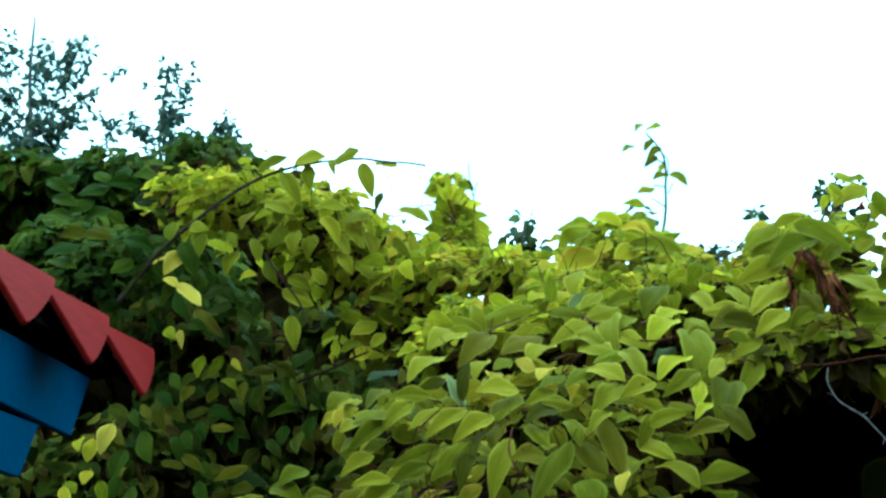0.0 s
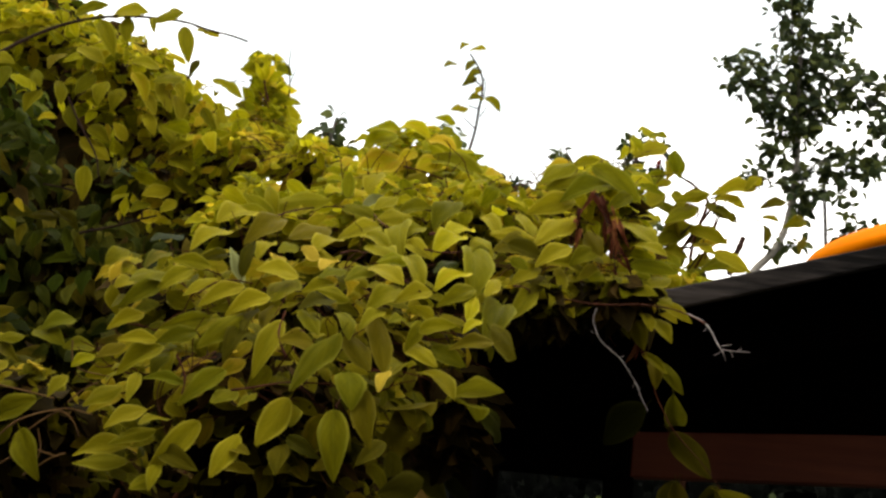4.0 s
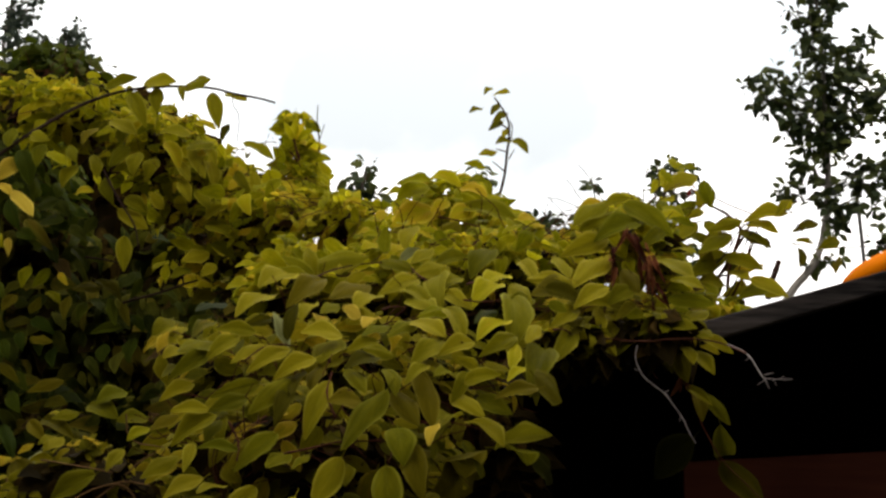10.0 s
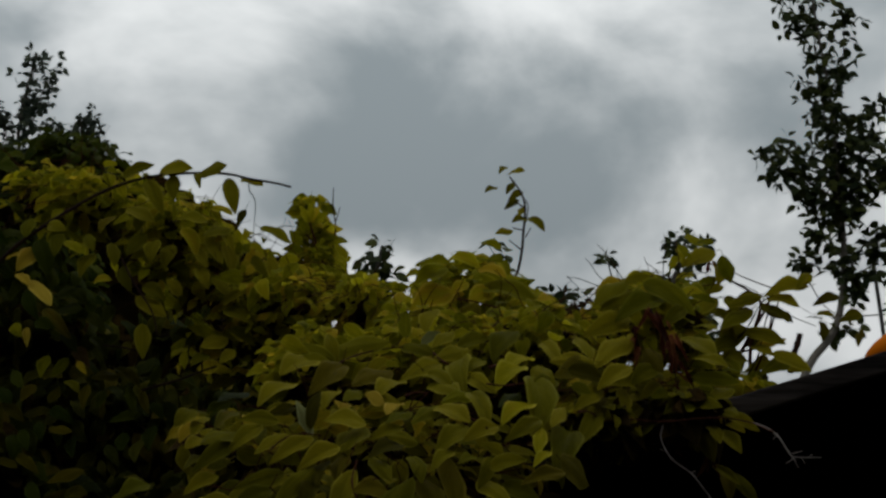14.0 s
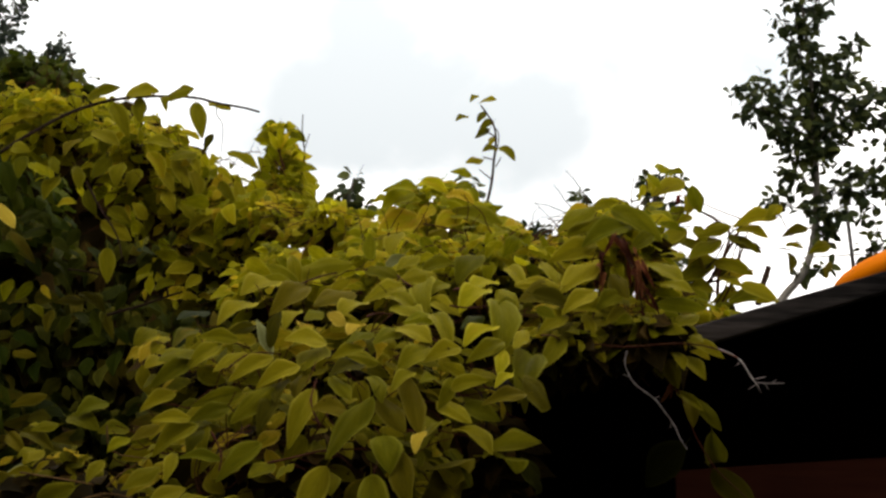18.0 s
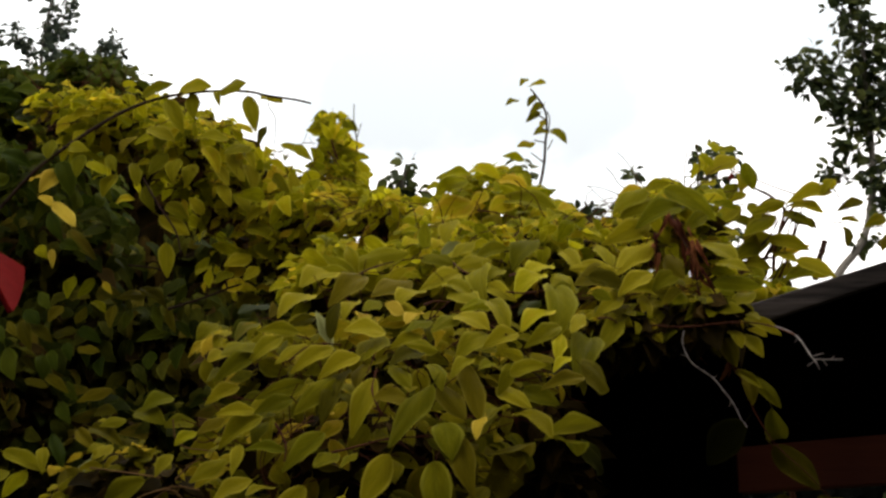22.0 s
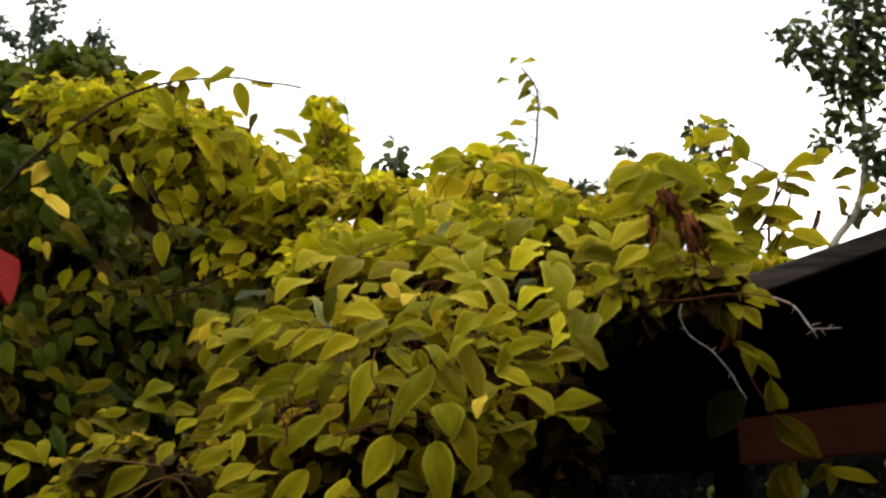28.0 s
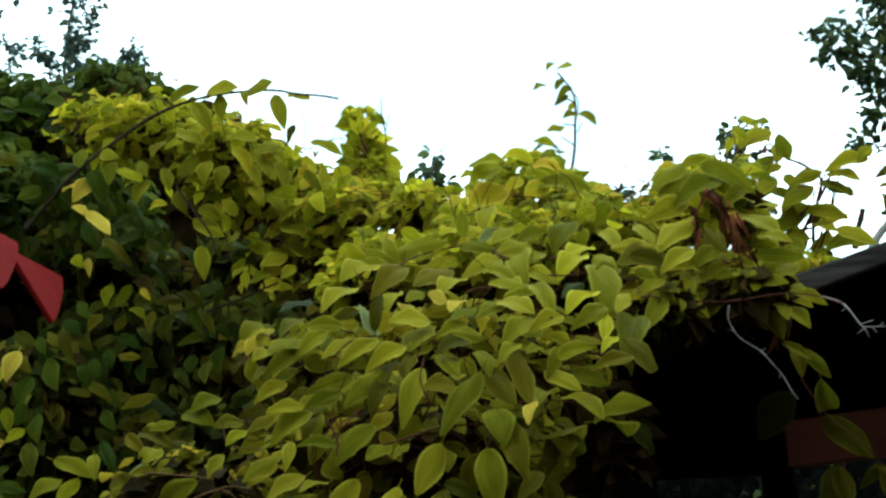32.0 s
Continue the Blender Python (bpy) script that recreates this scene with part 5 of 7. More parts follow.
tube(bm, [(0.736, 3.000, 2.484), (0.699, 3.100, 2.535), (0.669, 3.300, 2.632)], 0.0018, 0.001, 5)
tube(bm, [(0.812, 3.000, 2.498), (0.837, 3.000, 2.446), (0.873, 3.000, 2.424)], 0.0015, 0.001, 5)
tube(bm, [(0.751, 3.000, 2.466), (0.852, 3.100, 2.448), (0.915, 3.100, 2.413)], 0.0007, 0.0004, 5)
part("stem", bm, bark, shoots, "thin brown stems")
single((0.606, 2.992, 2.562), (0.531, 2.958, 2.520), 0, (0.11, -0.86, 0.32), 0.85, lit_laid, shoots)
single((0.565, 2.966, 2.572), (0.595, 2.932, 2.567), 1, (-0.09, -0.78, 0.61), 1.25, gold_laid, shoots)
single((0.626, 2.993, 2.554), (0.634, 2.959, 2.486), 2, (0.08, -1.02, -0.29), 0.84, gold_laid, shoots)
single((0.804, 3.001, 2.491), (0.707, 2.967, 2.467), 3, (0.19, -0.91, 0.60), 0.69, lime_laid, shoots)
single((0.795, 2.981, 2.490), (0.801, 2.947, 2.500), 4, (0.21, -1.05, 0.24), 1.07, lime_laid, shoots)
single((0.699, 2.976, 2.462), (0.622, 2.942, 2.429), 5, (0.14, -0.91, 0.05), 0.60, lime_laid, shoots)
single((0.719, 2.994, 2.459), (0.777, 2.960, 2.440), 6, (0.13, -0.88, 0.66), 1.06, lime_laid, shoots)
single((0.712, 2.994, 2.440), (0.754, 2.960, 2.404), 7, (0.15, -0.86, 0.23), 0.83, lime_laid, shoots)
single((0.672, 2.969, 2.427), (0.600, 2.935, 2.381), 8, (-0.07, -0.81, 0.55), 0.79, lit_laid, shoots)
single((0.667, 2.993, 2.387), (0.743, 2.959, 2.354), 0, (-0.76, -0.81, 0.64), 0.81, lime_laid, shoots)
single((0.717, 2.963, 2.332), (0.785, 2.929, 2.293), 1, (-0.76, -0.85, 0.53), 0.66, lit_laid, shoots)
single((0.756, 2.979, 2.325), (0.682, 2.945, 2.288), 2, (-0.05, -0.84, 0.41), 0.74, lit_laid, shoots)
single((0.531, 2.974, 2.544), (0.501, 2.940, 2.509), 3, (-0.04, -0.95, 0.68), 0.67, gold_laid, shoots)
single((0.603, 2.979, 2.451), (0.531, 2.945, 2.396), 4, (-0.01, -0.84, 0.22), 0.67, lit_laid, shoots)
single((0.657, 2.989, 2.380), (0.579, 2.955, 2.334), 5, (0.17, -0.74, 0.29), 0.76, lime_laid, shoots)
single((0.611, 2.972, 2.322), (0.636, 2.938, 2.280), 6, (0.31, -0.85, 0.34), 1.25, lit_laid, shoots)
single((0.664, 2.995, 2.326), (0.606, 2.961, 2.330), 7, (-0.32, -0.92, 0.44), 1.09, lime_laid, shoots)
single((0.540, 2.969, 2.491), (0.581, 2.935, 2.473), 8, (0.40, -0.85, 0.88), 1.25, gold_laid, shoots)
single((0.603, 2.981, 2.502), (0.547, 2.947, 2.447), 0, (-0.37, -1.04, -0.16), 0.64, gold_laid, shoots)
single((0.629, 2.995, 2.463), (0.645, 2.961, 2.422), 1, (-0.23, -1.00, 0.15), 0.80, lit_laid, shoots)
single((0.691, 2.969, 2.290), (0.635, 2.935, 2.258), 2, (-0.02, -0.96, -0.13), 0.64, lit_laid, shoots)
single((0.589, 2.984, 2.403), (0.536, 2.950, 2.374), 3, (-0.22, -0.82, 0.12), 0.80, lime_laid, shoots)
single((0.677, 2.980, 2.351), (0.713, 2.946, 2.324), 4, (0.14, -0.82, 0.47), 1.25, lime_laid, shoots)
single((0.530, 2.975, 2.572), (0.548, 2.941, 2.532), 5, (-0.29, -0.96, 0.52), 0.60, gold_laid, shoots)
single((0.824, 2.999, 2.429), (0.851, 2.965, 2.417), 6, (-0.42, -0.88, 0.46), 0.62, lime_laid, shoots)
# denser leaves and reddish twigs between the hump and the shoots
single((0.700, 3.002, 2.470), (0.629, 2.968, 2.437), 0, (-0.26, -0.97, 0.04), 0.60, olive_shade_laid, shoots)
single((0.679, 2.995, 2.436), (0.607, 2.961, 2.386), 1, (-0.24, -0.80, 0.31), 0.90, olive_shade_laid, shoots)
single((0.673, 3.002, 2.393), (0.601, 2.968, 2.360), 2, (0.09, -0.69, -0.13), 0.90, lime_laid, shoots)
single((0.611, 3.011, 2.462), (0.566, 2.977, 2.412), 3, (0.55, -0.85, 0.22), 0.70, lime_laid, shoots)
single((0.643, 3.017, 2.372), (0.587, 2.983, 2.335), 4, (0.23, -1.02, 0.26), 0.81, olive_shade_laid, shoots)
single((0.590, 2.995, 2.404), (0.546, 2.961, 2.354), 5, (-0.87, -0.81, 0.03), 1.25, lime_laid, shoots)
single((0.691, 3.004, 2.356), (0.745, 2.970, 2.367), 6, (0.55, -0.83, 0.15), 0.63, gold_laid, shoots)
single((0.716, 3.027, 2.339), (0.663, 2.993, 2.300), 7, (0.08, -0.99, -0.20), 0.70, lime_laid, shoots)
single((0.649, 3.008, 2.308), (0.588, 2.974, 2.268), 8, (0.10, -1.03, 0.70), 0.99, olive_shade_laid, shoots)
single((0.627, 2.996, 2.330), (0.564, 2.962, 2.298), 0, (-0.23, -0.91, 0.40), 0.98, lime_laid, shoots)
single((0.677, 3.031, 2.370), (0.712, 2.997, 2.386), 1, (0.09, -0.78, 0.24), 1.25, olive_shade_laid, shoots)
single((0.710, 3.007, 2.452), (0.747, 2.973, 2.412), 2, (0.32, -1.01, 0.52), 1.25, olive_shade_laid, shoots)
single((0.726, 3.015, 2.434), (0.768, 2.981, 2.411), 3, (0.35, -0.93, 0.89), 1.25, olive_shade_laid, shoots)
single((0.880, 3.032, 2.478), (0.815, 2.998, 2.448), 4, (-0.24, -0.97, 0.16), 0.60, olive_shade_laid, shoots)
single((0.810, 3.026, 2.429), (0.833, 2.992, 2.419), 5, (0.59, -0.90, 0.18), 1.25, olive_shade_laid, shoots)
single((0.830, 3.000, 2.411), (0.825, 2.966, 2.365), 6, (0.26, -0.77, 0.07), 0.79, olive_shade_laid, shoots)
single((0.915, 3.003, 2.434), (0.865, 2.969, 2.407), 7, (0.51, -0.89, 0.37), 0.81, lime_laid, shoots)
single((0.922, 3.024, 2.402), (0.902, 2.990, 2.358), 8, (-0.46, -0.86, 0.39), 0.61, olive_shade_laid, shoots)
single((0.815, 3.004, 2.518), (0.774, 2.970, 2.475), 0, (0.07, -1.11, 0.57), 0.73, lime_laid, shoots)
single((0.531, 2.994, 2.570), (0.536, 2.960, 2.526), 1, (0.11, -0.96, 0.09), 0.65, gold_laid, shoots)
single((0.561, 3.027, 2.614), (0.583, 2.993, 2.577), 2, (0.33, -0.96, 0.47), 1.25, gold_laid, shoots)
single((0.614, 2.995, 2.529), (0.610, 2.961, 2.484), 3, (0.45, -0.84, 0.29), 1.11, lime_laid, shoots)
single((0.587, 3.000, 2.501), (0.554, 2.966, 2.448), 4, (-0.32, -0.89, 0.32), 0.83, gold_laid, shoots)
single((0.564, 3.027, 2.527), (0.523, 2.993, 2.499), 5, (0.07, -0.94, 1.01), 0.89, gold_laid, shoots)
single((0.628, 3.028, 2.496), (0.579, 2.994, 2.466), 6, (-0.22, -0.89, -0.03), 0.63, lime_laid, shoots)
single((0.606, 3.016, 2.438), (0.634, 2.982, 2.408), 7, (-0.05, -1.05, 0.17), 1.02, lime_laid, shoots)
single((0.665, 3.030, 2.336), (0.632, 2.996, 2.291), 8, (0.15, -0.82, 0.29), 0.72, lime_laid, shoots)
single((0.622, 3.004, 2.404), (0.643, 2.970, 2.358), 0, (-0.65, -0.72, 0.28), 0.85, olive_shade_laid, shoots)
single((0.684, 3.014, 2.307), (0.701, 2.980, 2.269), 1, (0.29, -0.94, 0.24), 1.18, olive_shade_laid, shoots)
single((0.746, 3.017, 2.326), (0.790, 2.983, 2.305), 2, (-0.03, -0.97, 0.22), 0.95, lime_laid, shoots)
part("twig", tube(bmesh.new(), [(0.678, 3.020, 2.284), (0.679, 3.020, 2.358), (0.699, 3.020, 2.420), (0.713, 3.020, 2.458), (0.691, 3.020, 2.483), (0.643, 3.020, 2.509)], 0.005, 0.0025, 5), red_twig, shoots)
part("twig", tube(bmesh.new(), [(0.704, 3.020, 2.308), (0.716, 3.020, 2.370), (0.732, 3.020, 2.432), (0.733, 3.020, 2.451)], 0.003, 0.0015, 5), red_twig, shoots)
part("twig", tube(bmesh.new(), [(0.695, 3.020, 2.358), (0.640, 3.020, 2.343), (0.591, 3.020, 2.334)], 0.003, 0.0015, 5), red_twig, shoots)
part("twig", tube(bmesh.new(), [(0.679, 3.020, 2.389), (0.656, 3.020, 2.408), (0.618, 3.020, 2.427)], 0.0025, 0.0013, 5), red_twig, shoots)
part("twig", tube(bmesh.new(), [(0.714, 3.020, 2.464), (0.776, 3.020, 2.493), (0.846, 3.020, 2.526)], 0.0018, 0.0009, 5), red_twig, shoots)
part("twig", tube(bmesh.new(), [(0.719, 3.020, 2.458), (0.778, 3.020, 2.426), (0.825, 3.020, 2.407)], 0.0016, 0.0008, 5), red_twig, shoots)
# dark shoots over the roof
part("stem", tube(bmesh.new(), [(0.638, 2.980, 2.261), (0.684, 2.980, 2.317), (0.699, 2.980, 2.373), (0.709, 2.980, 2.416), (0.725, 2.980, 2.441)], 0.0022, 0.0013, 5, 5, 0.4), dark_bark, shoots, "thin dark brown shoot")
part("stem", tube(bmesh.new(), [(0.598, 2.980, 2.338), (0.653, 2.980, 2.371), (0.679, 2.980, 2.409), (0.698, 2.980, 2.447), (0.729, 2.980, 2.466)], 0.0022, 0.0013, 5, 5, 0.4), dark_bark, shoots, "thin dark brown shoot")
part("stem", tube(bmesh.new(), [(0.586, 2.980, 2.330), (0.646, 2.980, 2.341), (0.721, 2.980, 2.352)], 0.0014, 0.0008, 5, 5, 0.4), dark_bark, shoots, "thin dark brown shoot")
part("stem", tube(bmesh.new(), [(0.593, 2.980, 2.514), (0.530, 2.980, 2.507), (0.491, 2.980, 2.502)], 0.001, 0.0006, 5, 5, 0.4), dark_bark, shoots, "thin dark brown shoot")
part("stem", tube(bmesh.new(), [(0.636, 2.980, 2.496), (0.687, 2.980, 2.476), (0.706, 2.980, 2.458)], 0.001, 0.0006, 5, 5, 0.4), dark_bark, shoots, "thin dark brown shoot")
red_leaf = leaf_material("red_autumn_leaf", ((0.0, (0.05, 0.006, 0.004)), (1.0, (0.14, 0.016, 0.010))), False, 0.3)
red_meshes = [leaf_mesh("leaf", red_leaf, s) for s in BROAD[:2]]
for k in range(5):
    a = Vector((0.656, 3.280, 2.618)) + Vector((rng.gauss(0, 0.006), 0, rng.gauss(0, 0.006)))
    single(a, a + Vector((rng.gauss(0, 0.012), -0.004, -0.016)), k, SIDE, 1.0, red_meshes * 5, shoots, "small red autumn leaf")
part("stub", tube(bmesh.new(), [(0.834, 3.300, 2.368), (0.842, 3.300, 2.406), (0.854, 3.300, 2.434), (0.863, 3.300, 2.461)], 0.0075, 0.0065, 6, 5, 0.2), dark_bark, shoots, "cut dark stem end")

# ---- golden vine arching over the hedge ----
golden = thing("golden_vine", (-0.5, 4.0, 0), "vine with yellow-green autumn leaves arching over the hedge", "vine")
ARCH = [
    ((-1.028, 3.800, 2.946), (0.132, 0.200, 0.088), 90),
    ((-0.873, 3.750, 2.890), (0.174, 0.250, 0.116), 190),
    ((-0.675, 3.700, 2.807), (0.157, 0.250, 0.107), 180),
    ((-0.509, 3.650, 2.693), (0.127, 0.250, 0.106), 150),
    ((-0.392, 3.600, 2.580), (0.139, 0.250, 0.125), 190),
    ((-0.632, 3.800, 2.683), (0.132, 0.200, 0.073), 50),
    ((-0.172, 3.500, 2.560), (0.095, 0.200, 0.081), 110),
    ((-0.498, 3.700, 2.509), (0.157, 0.200, 0.086), 45),
]
TOWER = [
    ((-0.335, 3.850, 2.927), (0.027, 0.060, 0.051), 45),
    ((-0.317, 3.820, 2.836), (0.044, 0.090, 0.068), 80),
    ((-0.300, 3.800, 2.754), (0.062, 0.110, 0.079), 110),
    ((-0.284, 3.750, 2.645), (0.123, 0.180, 0.101), 180),
]
small_gold = [leaf_mesh("leaf", gold_leaf, s) for s in SMALL]
poses = scatter(rng, [(c, r, int(1.2 * n)) for c, r, n in ARCH], 0.056, 0.6, 0.4, (0.55, 1.02), 0.8)
poses.sort(key=lambda m: m.translation.y)
leaf_objects("leaf", small_gold, poses[:150], golden)
foliage("foliage", SMALL, poses[150:], gold_leaves, golden)
foliage("young_foliage", SMALL, scatter(rng, [(c, r, int(1.3 * n)) for c, r, n in TOWER], 0.05, 0.8, 0.0, (0.3, 1.2)), gold_leaves, golden, "small bright yellow young leaves")
foliage("inner_foliage", SMALL, scatter(rng, [(c, r, int(n * 0.6)) for c, r, n in ARCH], 0.07, 0.6, 0.5, (0.1, 0.5)), inner_shade_leaves, golden, "inner leaves with shade painted into their colour")
twigs(rng, ARCH, 26, 0.15, bark, golden, start=0.85)
bm = tube(bmesh.new(), [(-0.6, 4.6, -0.02), (-0.75, 4.6, 1.0), (-1.0, 4.6, 1.9), (-1.461, 4.500, 2.940), (-1.200, 3.600, 2.600), (-1.039, 3.430, 2.682), (-0.981, 3.430, 2.733), (-0.894, 3.430, 2.796), (-0.821, 3.430, 2.842), (-0.748, 3.430, 2.872), (-0.676, 3.430, 2.888), (-0.590, 3.430, 2.894), (-0.504, 3.430, 2.892), (-0.462, 3.430, 2.879), (-0.391, 3.430, 2.869), (-0.352, 3.430, 2.858)], 0.0062, 0.0026, 6)
tube(bm, [(-0.458, 3.430, 2.875), (-0.458, 3.430, 2.847), (-0.441, 3.430, 2.829), (-0.438, 3.430, 2.793), (-0.441, 3.430, 2.757), (-0.439, 3.430, 2.712)], 0.0016, 0.0008, 4)
tube(bm, [(-0.266, 3.750, 2.804), (-0.258, 3.750, 2.861), (-0.270, 3.750, 2.916), (-0.269, 3.750, 2.973)], 0.0028, 0.0012, 4)
tube(bm, [(-0.260, 3.750, 2.877), (-0.249, 3.750, 2.918)], 0.0015, 0.001, 4)
tube(bm, [(-0.267, 3.750, 2.909), (-0.284, 3.750, 2.935)], 0.0015, 0.001, 4)
part("stem", bm, dark_bark, golden, "arching dark brown stem")
single((-0.772, 3.435, 2.885), (-0.692, 3.401, 2.905), 0, (-0.31, -0.98, 0.22), 0.83, lime_laid, golden)
single((-0.684, 3.448, 2.896), (-0.603, 3.414, 2.909), 1, (0.43, -0.85, 0.48), 1.25, lime_laid, golden)
single((-0.579, 3.427, 2.891), (-0.511, 3.393, 2.904), 2, (-0.59, -0.97, 0.59), 1.25, lime_laid, golden)
single((-0.584, 3.420, 2.889), (-0.574, 3.386, 2.842), 3, (-0.10, -0.91, 0.21), 0.61, lime_laid, golden)
single((-0.509, 3.427, 2.875), (-0.482, 3.393, 2.773), 4, (0.12, -1.01, 0.21), 0.74, lime_laid, golden)
single((-0.476, 3.450, 2.886), (-0.421, 3.416, 2.859), 5, (0.68, -0.98, 0.48), 1.25, lime_laid, golden)
single((-0.465, 3.423, 2.793), (-0.476, 3.389, 2.739), 6, (0.14, -0.91, 0.37), 0.60, olive_shade_laid, golden)
single((-0.709, 3.421, 2.864), (-0.660, 3.387, 2.773), 7, (-0.01, -0.94, 0.37), 0.75, lime_laid, golden)
single((-0.651, 3.433, 2.888), (-0.638, 3.399, 2.813), 8, (-0.02, -1.10, 0.00), 0.86, lime_laid, golden)
single((-0.419, 3.412, 2.744), (-0.341, 3.378, 2.696), 0, (-0.38, -0.90, 1.05), 0.70, lit_laid, golden)
single((-0.555, 3.415, 2.761), (-0.622, 3.381, 2.764), 1, (-0.04, -0.77, 0.47), 0.98, lit_laid, golden)
single((-0.500, 3.414, 2.743), (-0.559, 3.380, 2.716), 2, (0.35, -0.84, 1.05), 1.25, lime_laid, golden)
single((-0.520, 3.418, 2.732), (-0.481, 3.384, 2.684), 3, (0.15, -0.89, 0.83), 0.83, lime_laid, golden)
single((-0.755, 3.438, 2.798), (-0.681, 3.404, 2.755), 4, (-0.02, -0.84, 0.56), 1.03, lit_laid, golden)
single((-0.725, 3.442, 2.788), (-0.722, 3.408, 2.734), 5, (0.08, -0.90, 0.48), 1.04, lit_laid, golden)
single((-0.782, 3.414, 2.769), (-0.812, 3.380, 2.721), 6, (-0.51, -0.85, 0.21), 1.25, olive_shade_laid, golden)
single((-0.612, 3.427, 2.743), (-0.569, 3.393, 2.673), 7, (0.22, -0.81, 0.68), 0.94, gold_laid, golden)
single((-0.552, 3.417, 2.727), (-0.506, 3.383, 2.645), 8, (-0.02, -0.83, 0.59), 0.73, lit_laid, golden)
single((-0.586, 3.426, 2.697), (-0.543, 3.392, 2.636), 0, (0.10, -0.88, 0.69), 0.78, lit_laid, golden)
single((-0.509, 3.452, 2.705), (-0.484, 3.418, 2.637), 1, (0.62, -0.89, 0.26), 0.96, lit_laid, golden)
single((-0.706, 3.426, 2.729), (-0.740, 3.392, 2.668), 2, (0.31, -0.98, 0.22), 0.86, lime_laid, golden)
single((-0.676, 3.413, 2.708), (-0.682, 3.379, 2.645), 3, (-0.23, -1.02, 0.58), 1.05, lime_laid, golden)
single((-0.440, 3.443, 2.679), (-0.399, 3.409, 2.620), 4, (-0.28, -0.99, 0.05), 0.70, lime_laid, golden)
single((-0.399, 3.433, 2.675), (-0.375, 3.399, 2.602), 5, (-0.07, -0.92, 0.15), 0.72, lime_laid, golden)
single((-0.975, 3.436, 2.690), (-1.007, 3.402, 2.629), 6, (0.50, -1.01, 0.52), 1.08, yellow_laid, golden)
single((-1.042, 3.446, 2.669), (-1.000, 3.412, 2.672), 7, (0.65, -0.92, 0.43), 1.25, yellow_laid, golden)
single((-0.972, 3.420, 2.604), (-0.910, 3.386, 2.538), 8, (0.73, -0.88, -0.10), 0.90, yellow_laid, golden)
single((-1.008, 3.417, 2.620), (-0.967, 3.383, 2.585), 0, (0.31, -0.79, 0.32), 0.88, yellow_laid, golden)
single((-0.971, 3.444, 2.714), (-0.930, 3.410, 2.625), 1, (0.43, -0.96, -0.09), 0.90, mid_laid, golden)
single((-0.990, 3.416, 2.763), (-0.988, 3.382, 2.707), 2, (-0.08, -1.03, 0.22), 1.01, lit_laid, golden)
single((-0.943, 3.418, 2.747), (-0.893, 3.384, 2.729), 3, (-0.20, -0.99, 0.07), 0.93, lit_laid, golden)
single((-0.914, 3.425, 2.726), (-0.916, 3.391, 2.661), 4, (-0.01, -1.02, 0.51), 0.96, lit_laid, golden)
single((-0.903, 3.451, 2.718), (-0.849, 3.417, 2.678), 5, (0.51, -0.92, 0.59), 1.13, gold_laid, golden)
single((-0.836, 3.451, 2.682), (-0.860, 3.417, 2.621), 6, (-0.20, -0.96, 0.39), 1.08, lime_laid, golden)
single((-0.822, 3.432, 2.608), (-0.778, 3.398, 2.608), 7, (-0.03, -0.93, 0.39), 1.04, gold_laid, golden)
single((-0.858, 3.451, 2.734), (-0.829, 3.417, 2.685), 8, (-0.18, -1.04, 0.35), 0.84, lit_laid, golden)
single((-0.790, 3.433, 2.705), (-0.769, 3.399, 2.638), 0, (0.58, -1.12, 0.05), 0.83, lime_laid, golden)
single((-0.641, 3.437, 2.703), (-0.651, 3.403, 2.643), 1, (-0.05, -0.87, 0.38), 1.03, lime_laid, golden)
single((-0.718, 3.446, 2.574), (-0.640, 3.412, 2.521), 2, (0.02, -0.98, 0.41), 0.79, lime_laid, golden)
single((-0.704, 3.451, 2.605), (-0.647, 3.417, 2.566), 3, (-0.22, -0.99, 0.39), 0.91, lime_laid, golden)
single((-0.699, 3.434, 2.500), (-0.686, 3.400, 2.409), 4, (0.22, -1.01, 0.51), 0.81, lime_laid, golden)
single((-0.609, 3.426, 2.577), (-0.639, 3.392, 2.607), 5, (-0.33, -0.98, 0.53), 1.20, lime_laid, golden)
single((-0.454, 3.428, 2.593), (-0.503, 3.394, 2.546), 6, (-0.28, -0.87, 0.49), 1.25, lime_laid, golden)
single((-0.499, 3.418, 2.534), (-0.416, 3.384, 2.495), 7, (-0.26, -0.85, 0.71), 0.88, lime_laid, golden)
single((-0.494, 3.437, 2.470), (-0.550, 3.403, 2.441), 8, (0.07, -0.83, 0.42), 1.17, lime_laid, golden)
single((-0.472, 3.413, 2.434), (-0.500, 3.379, 2.396), 0, (0.21, -1.13, 0.16), 0.97, lime_laid, golden)
single((-0.537, 3.433, 2.427), (-0.571, 3.399, 2.400), 1, (-0.04, -1.01, 0.75), 1.25, lime_laid, golden)
single((-0.591, 3.430, 2.445), (-0.618, 3.396, 2.417), 2, (-0.53, -0.88, 0.40), 1.25, lit_laid, golden)
single((-0.483, 3.447, 2.497), (-0.424, 3.413, 2.455), 3, (-0.23, -0.80, 0.64), 0.89, lime_laid, golden)
single((-0.331, 3.420, 2.656), (-0.358, 3.386, 2.598), 4, (-0.15, -0.90, 0.01), 0.84, gold_laid, golden)
single((-0.528, 3.415, 2.622), (-0.490, 3.381, 2.566), 5, (0.26, -0.94, 0.70), 0.95, lime_laid, golden)
single((-0.570, 3.419, 2.641), (-0.538, 3.385, 2.585), 6, (0.02, -0.96, 0.50), 0.86, lime_laid, golden)
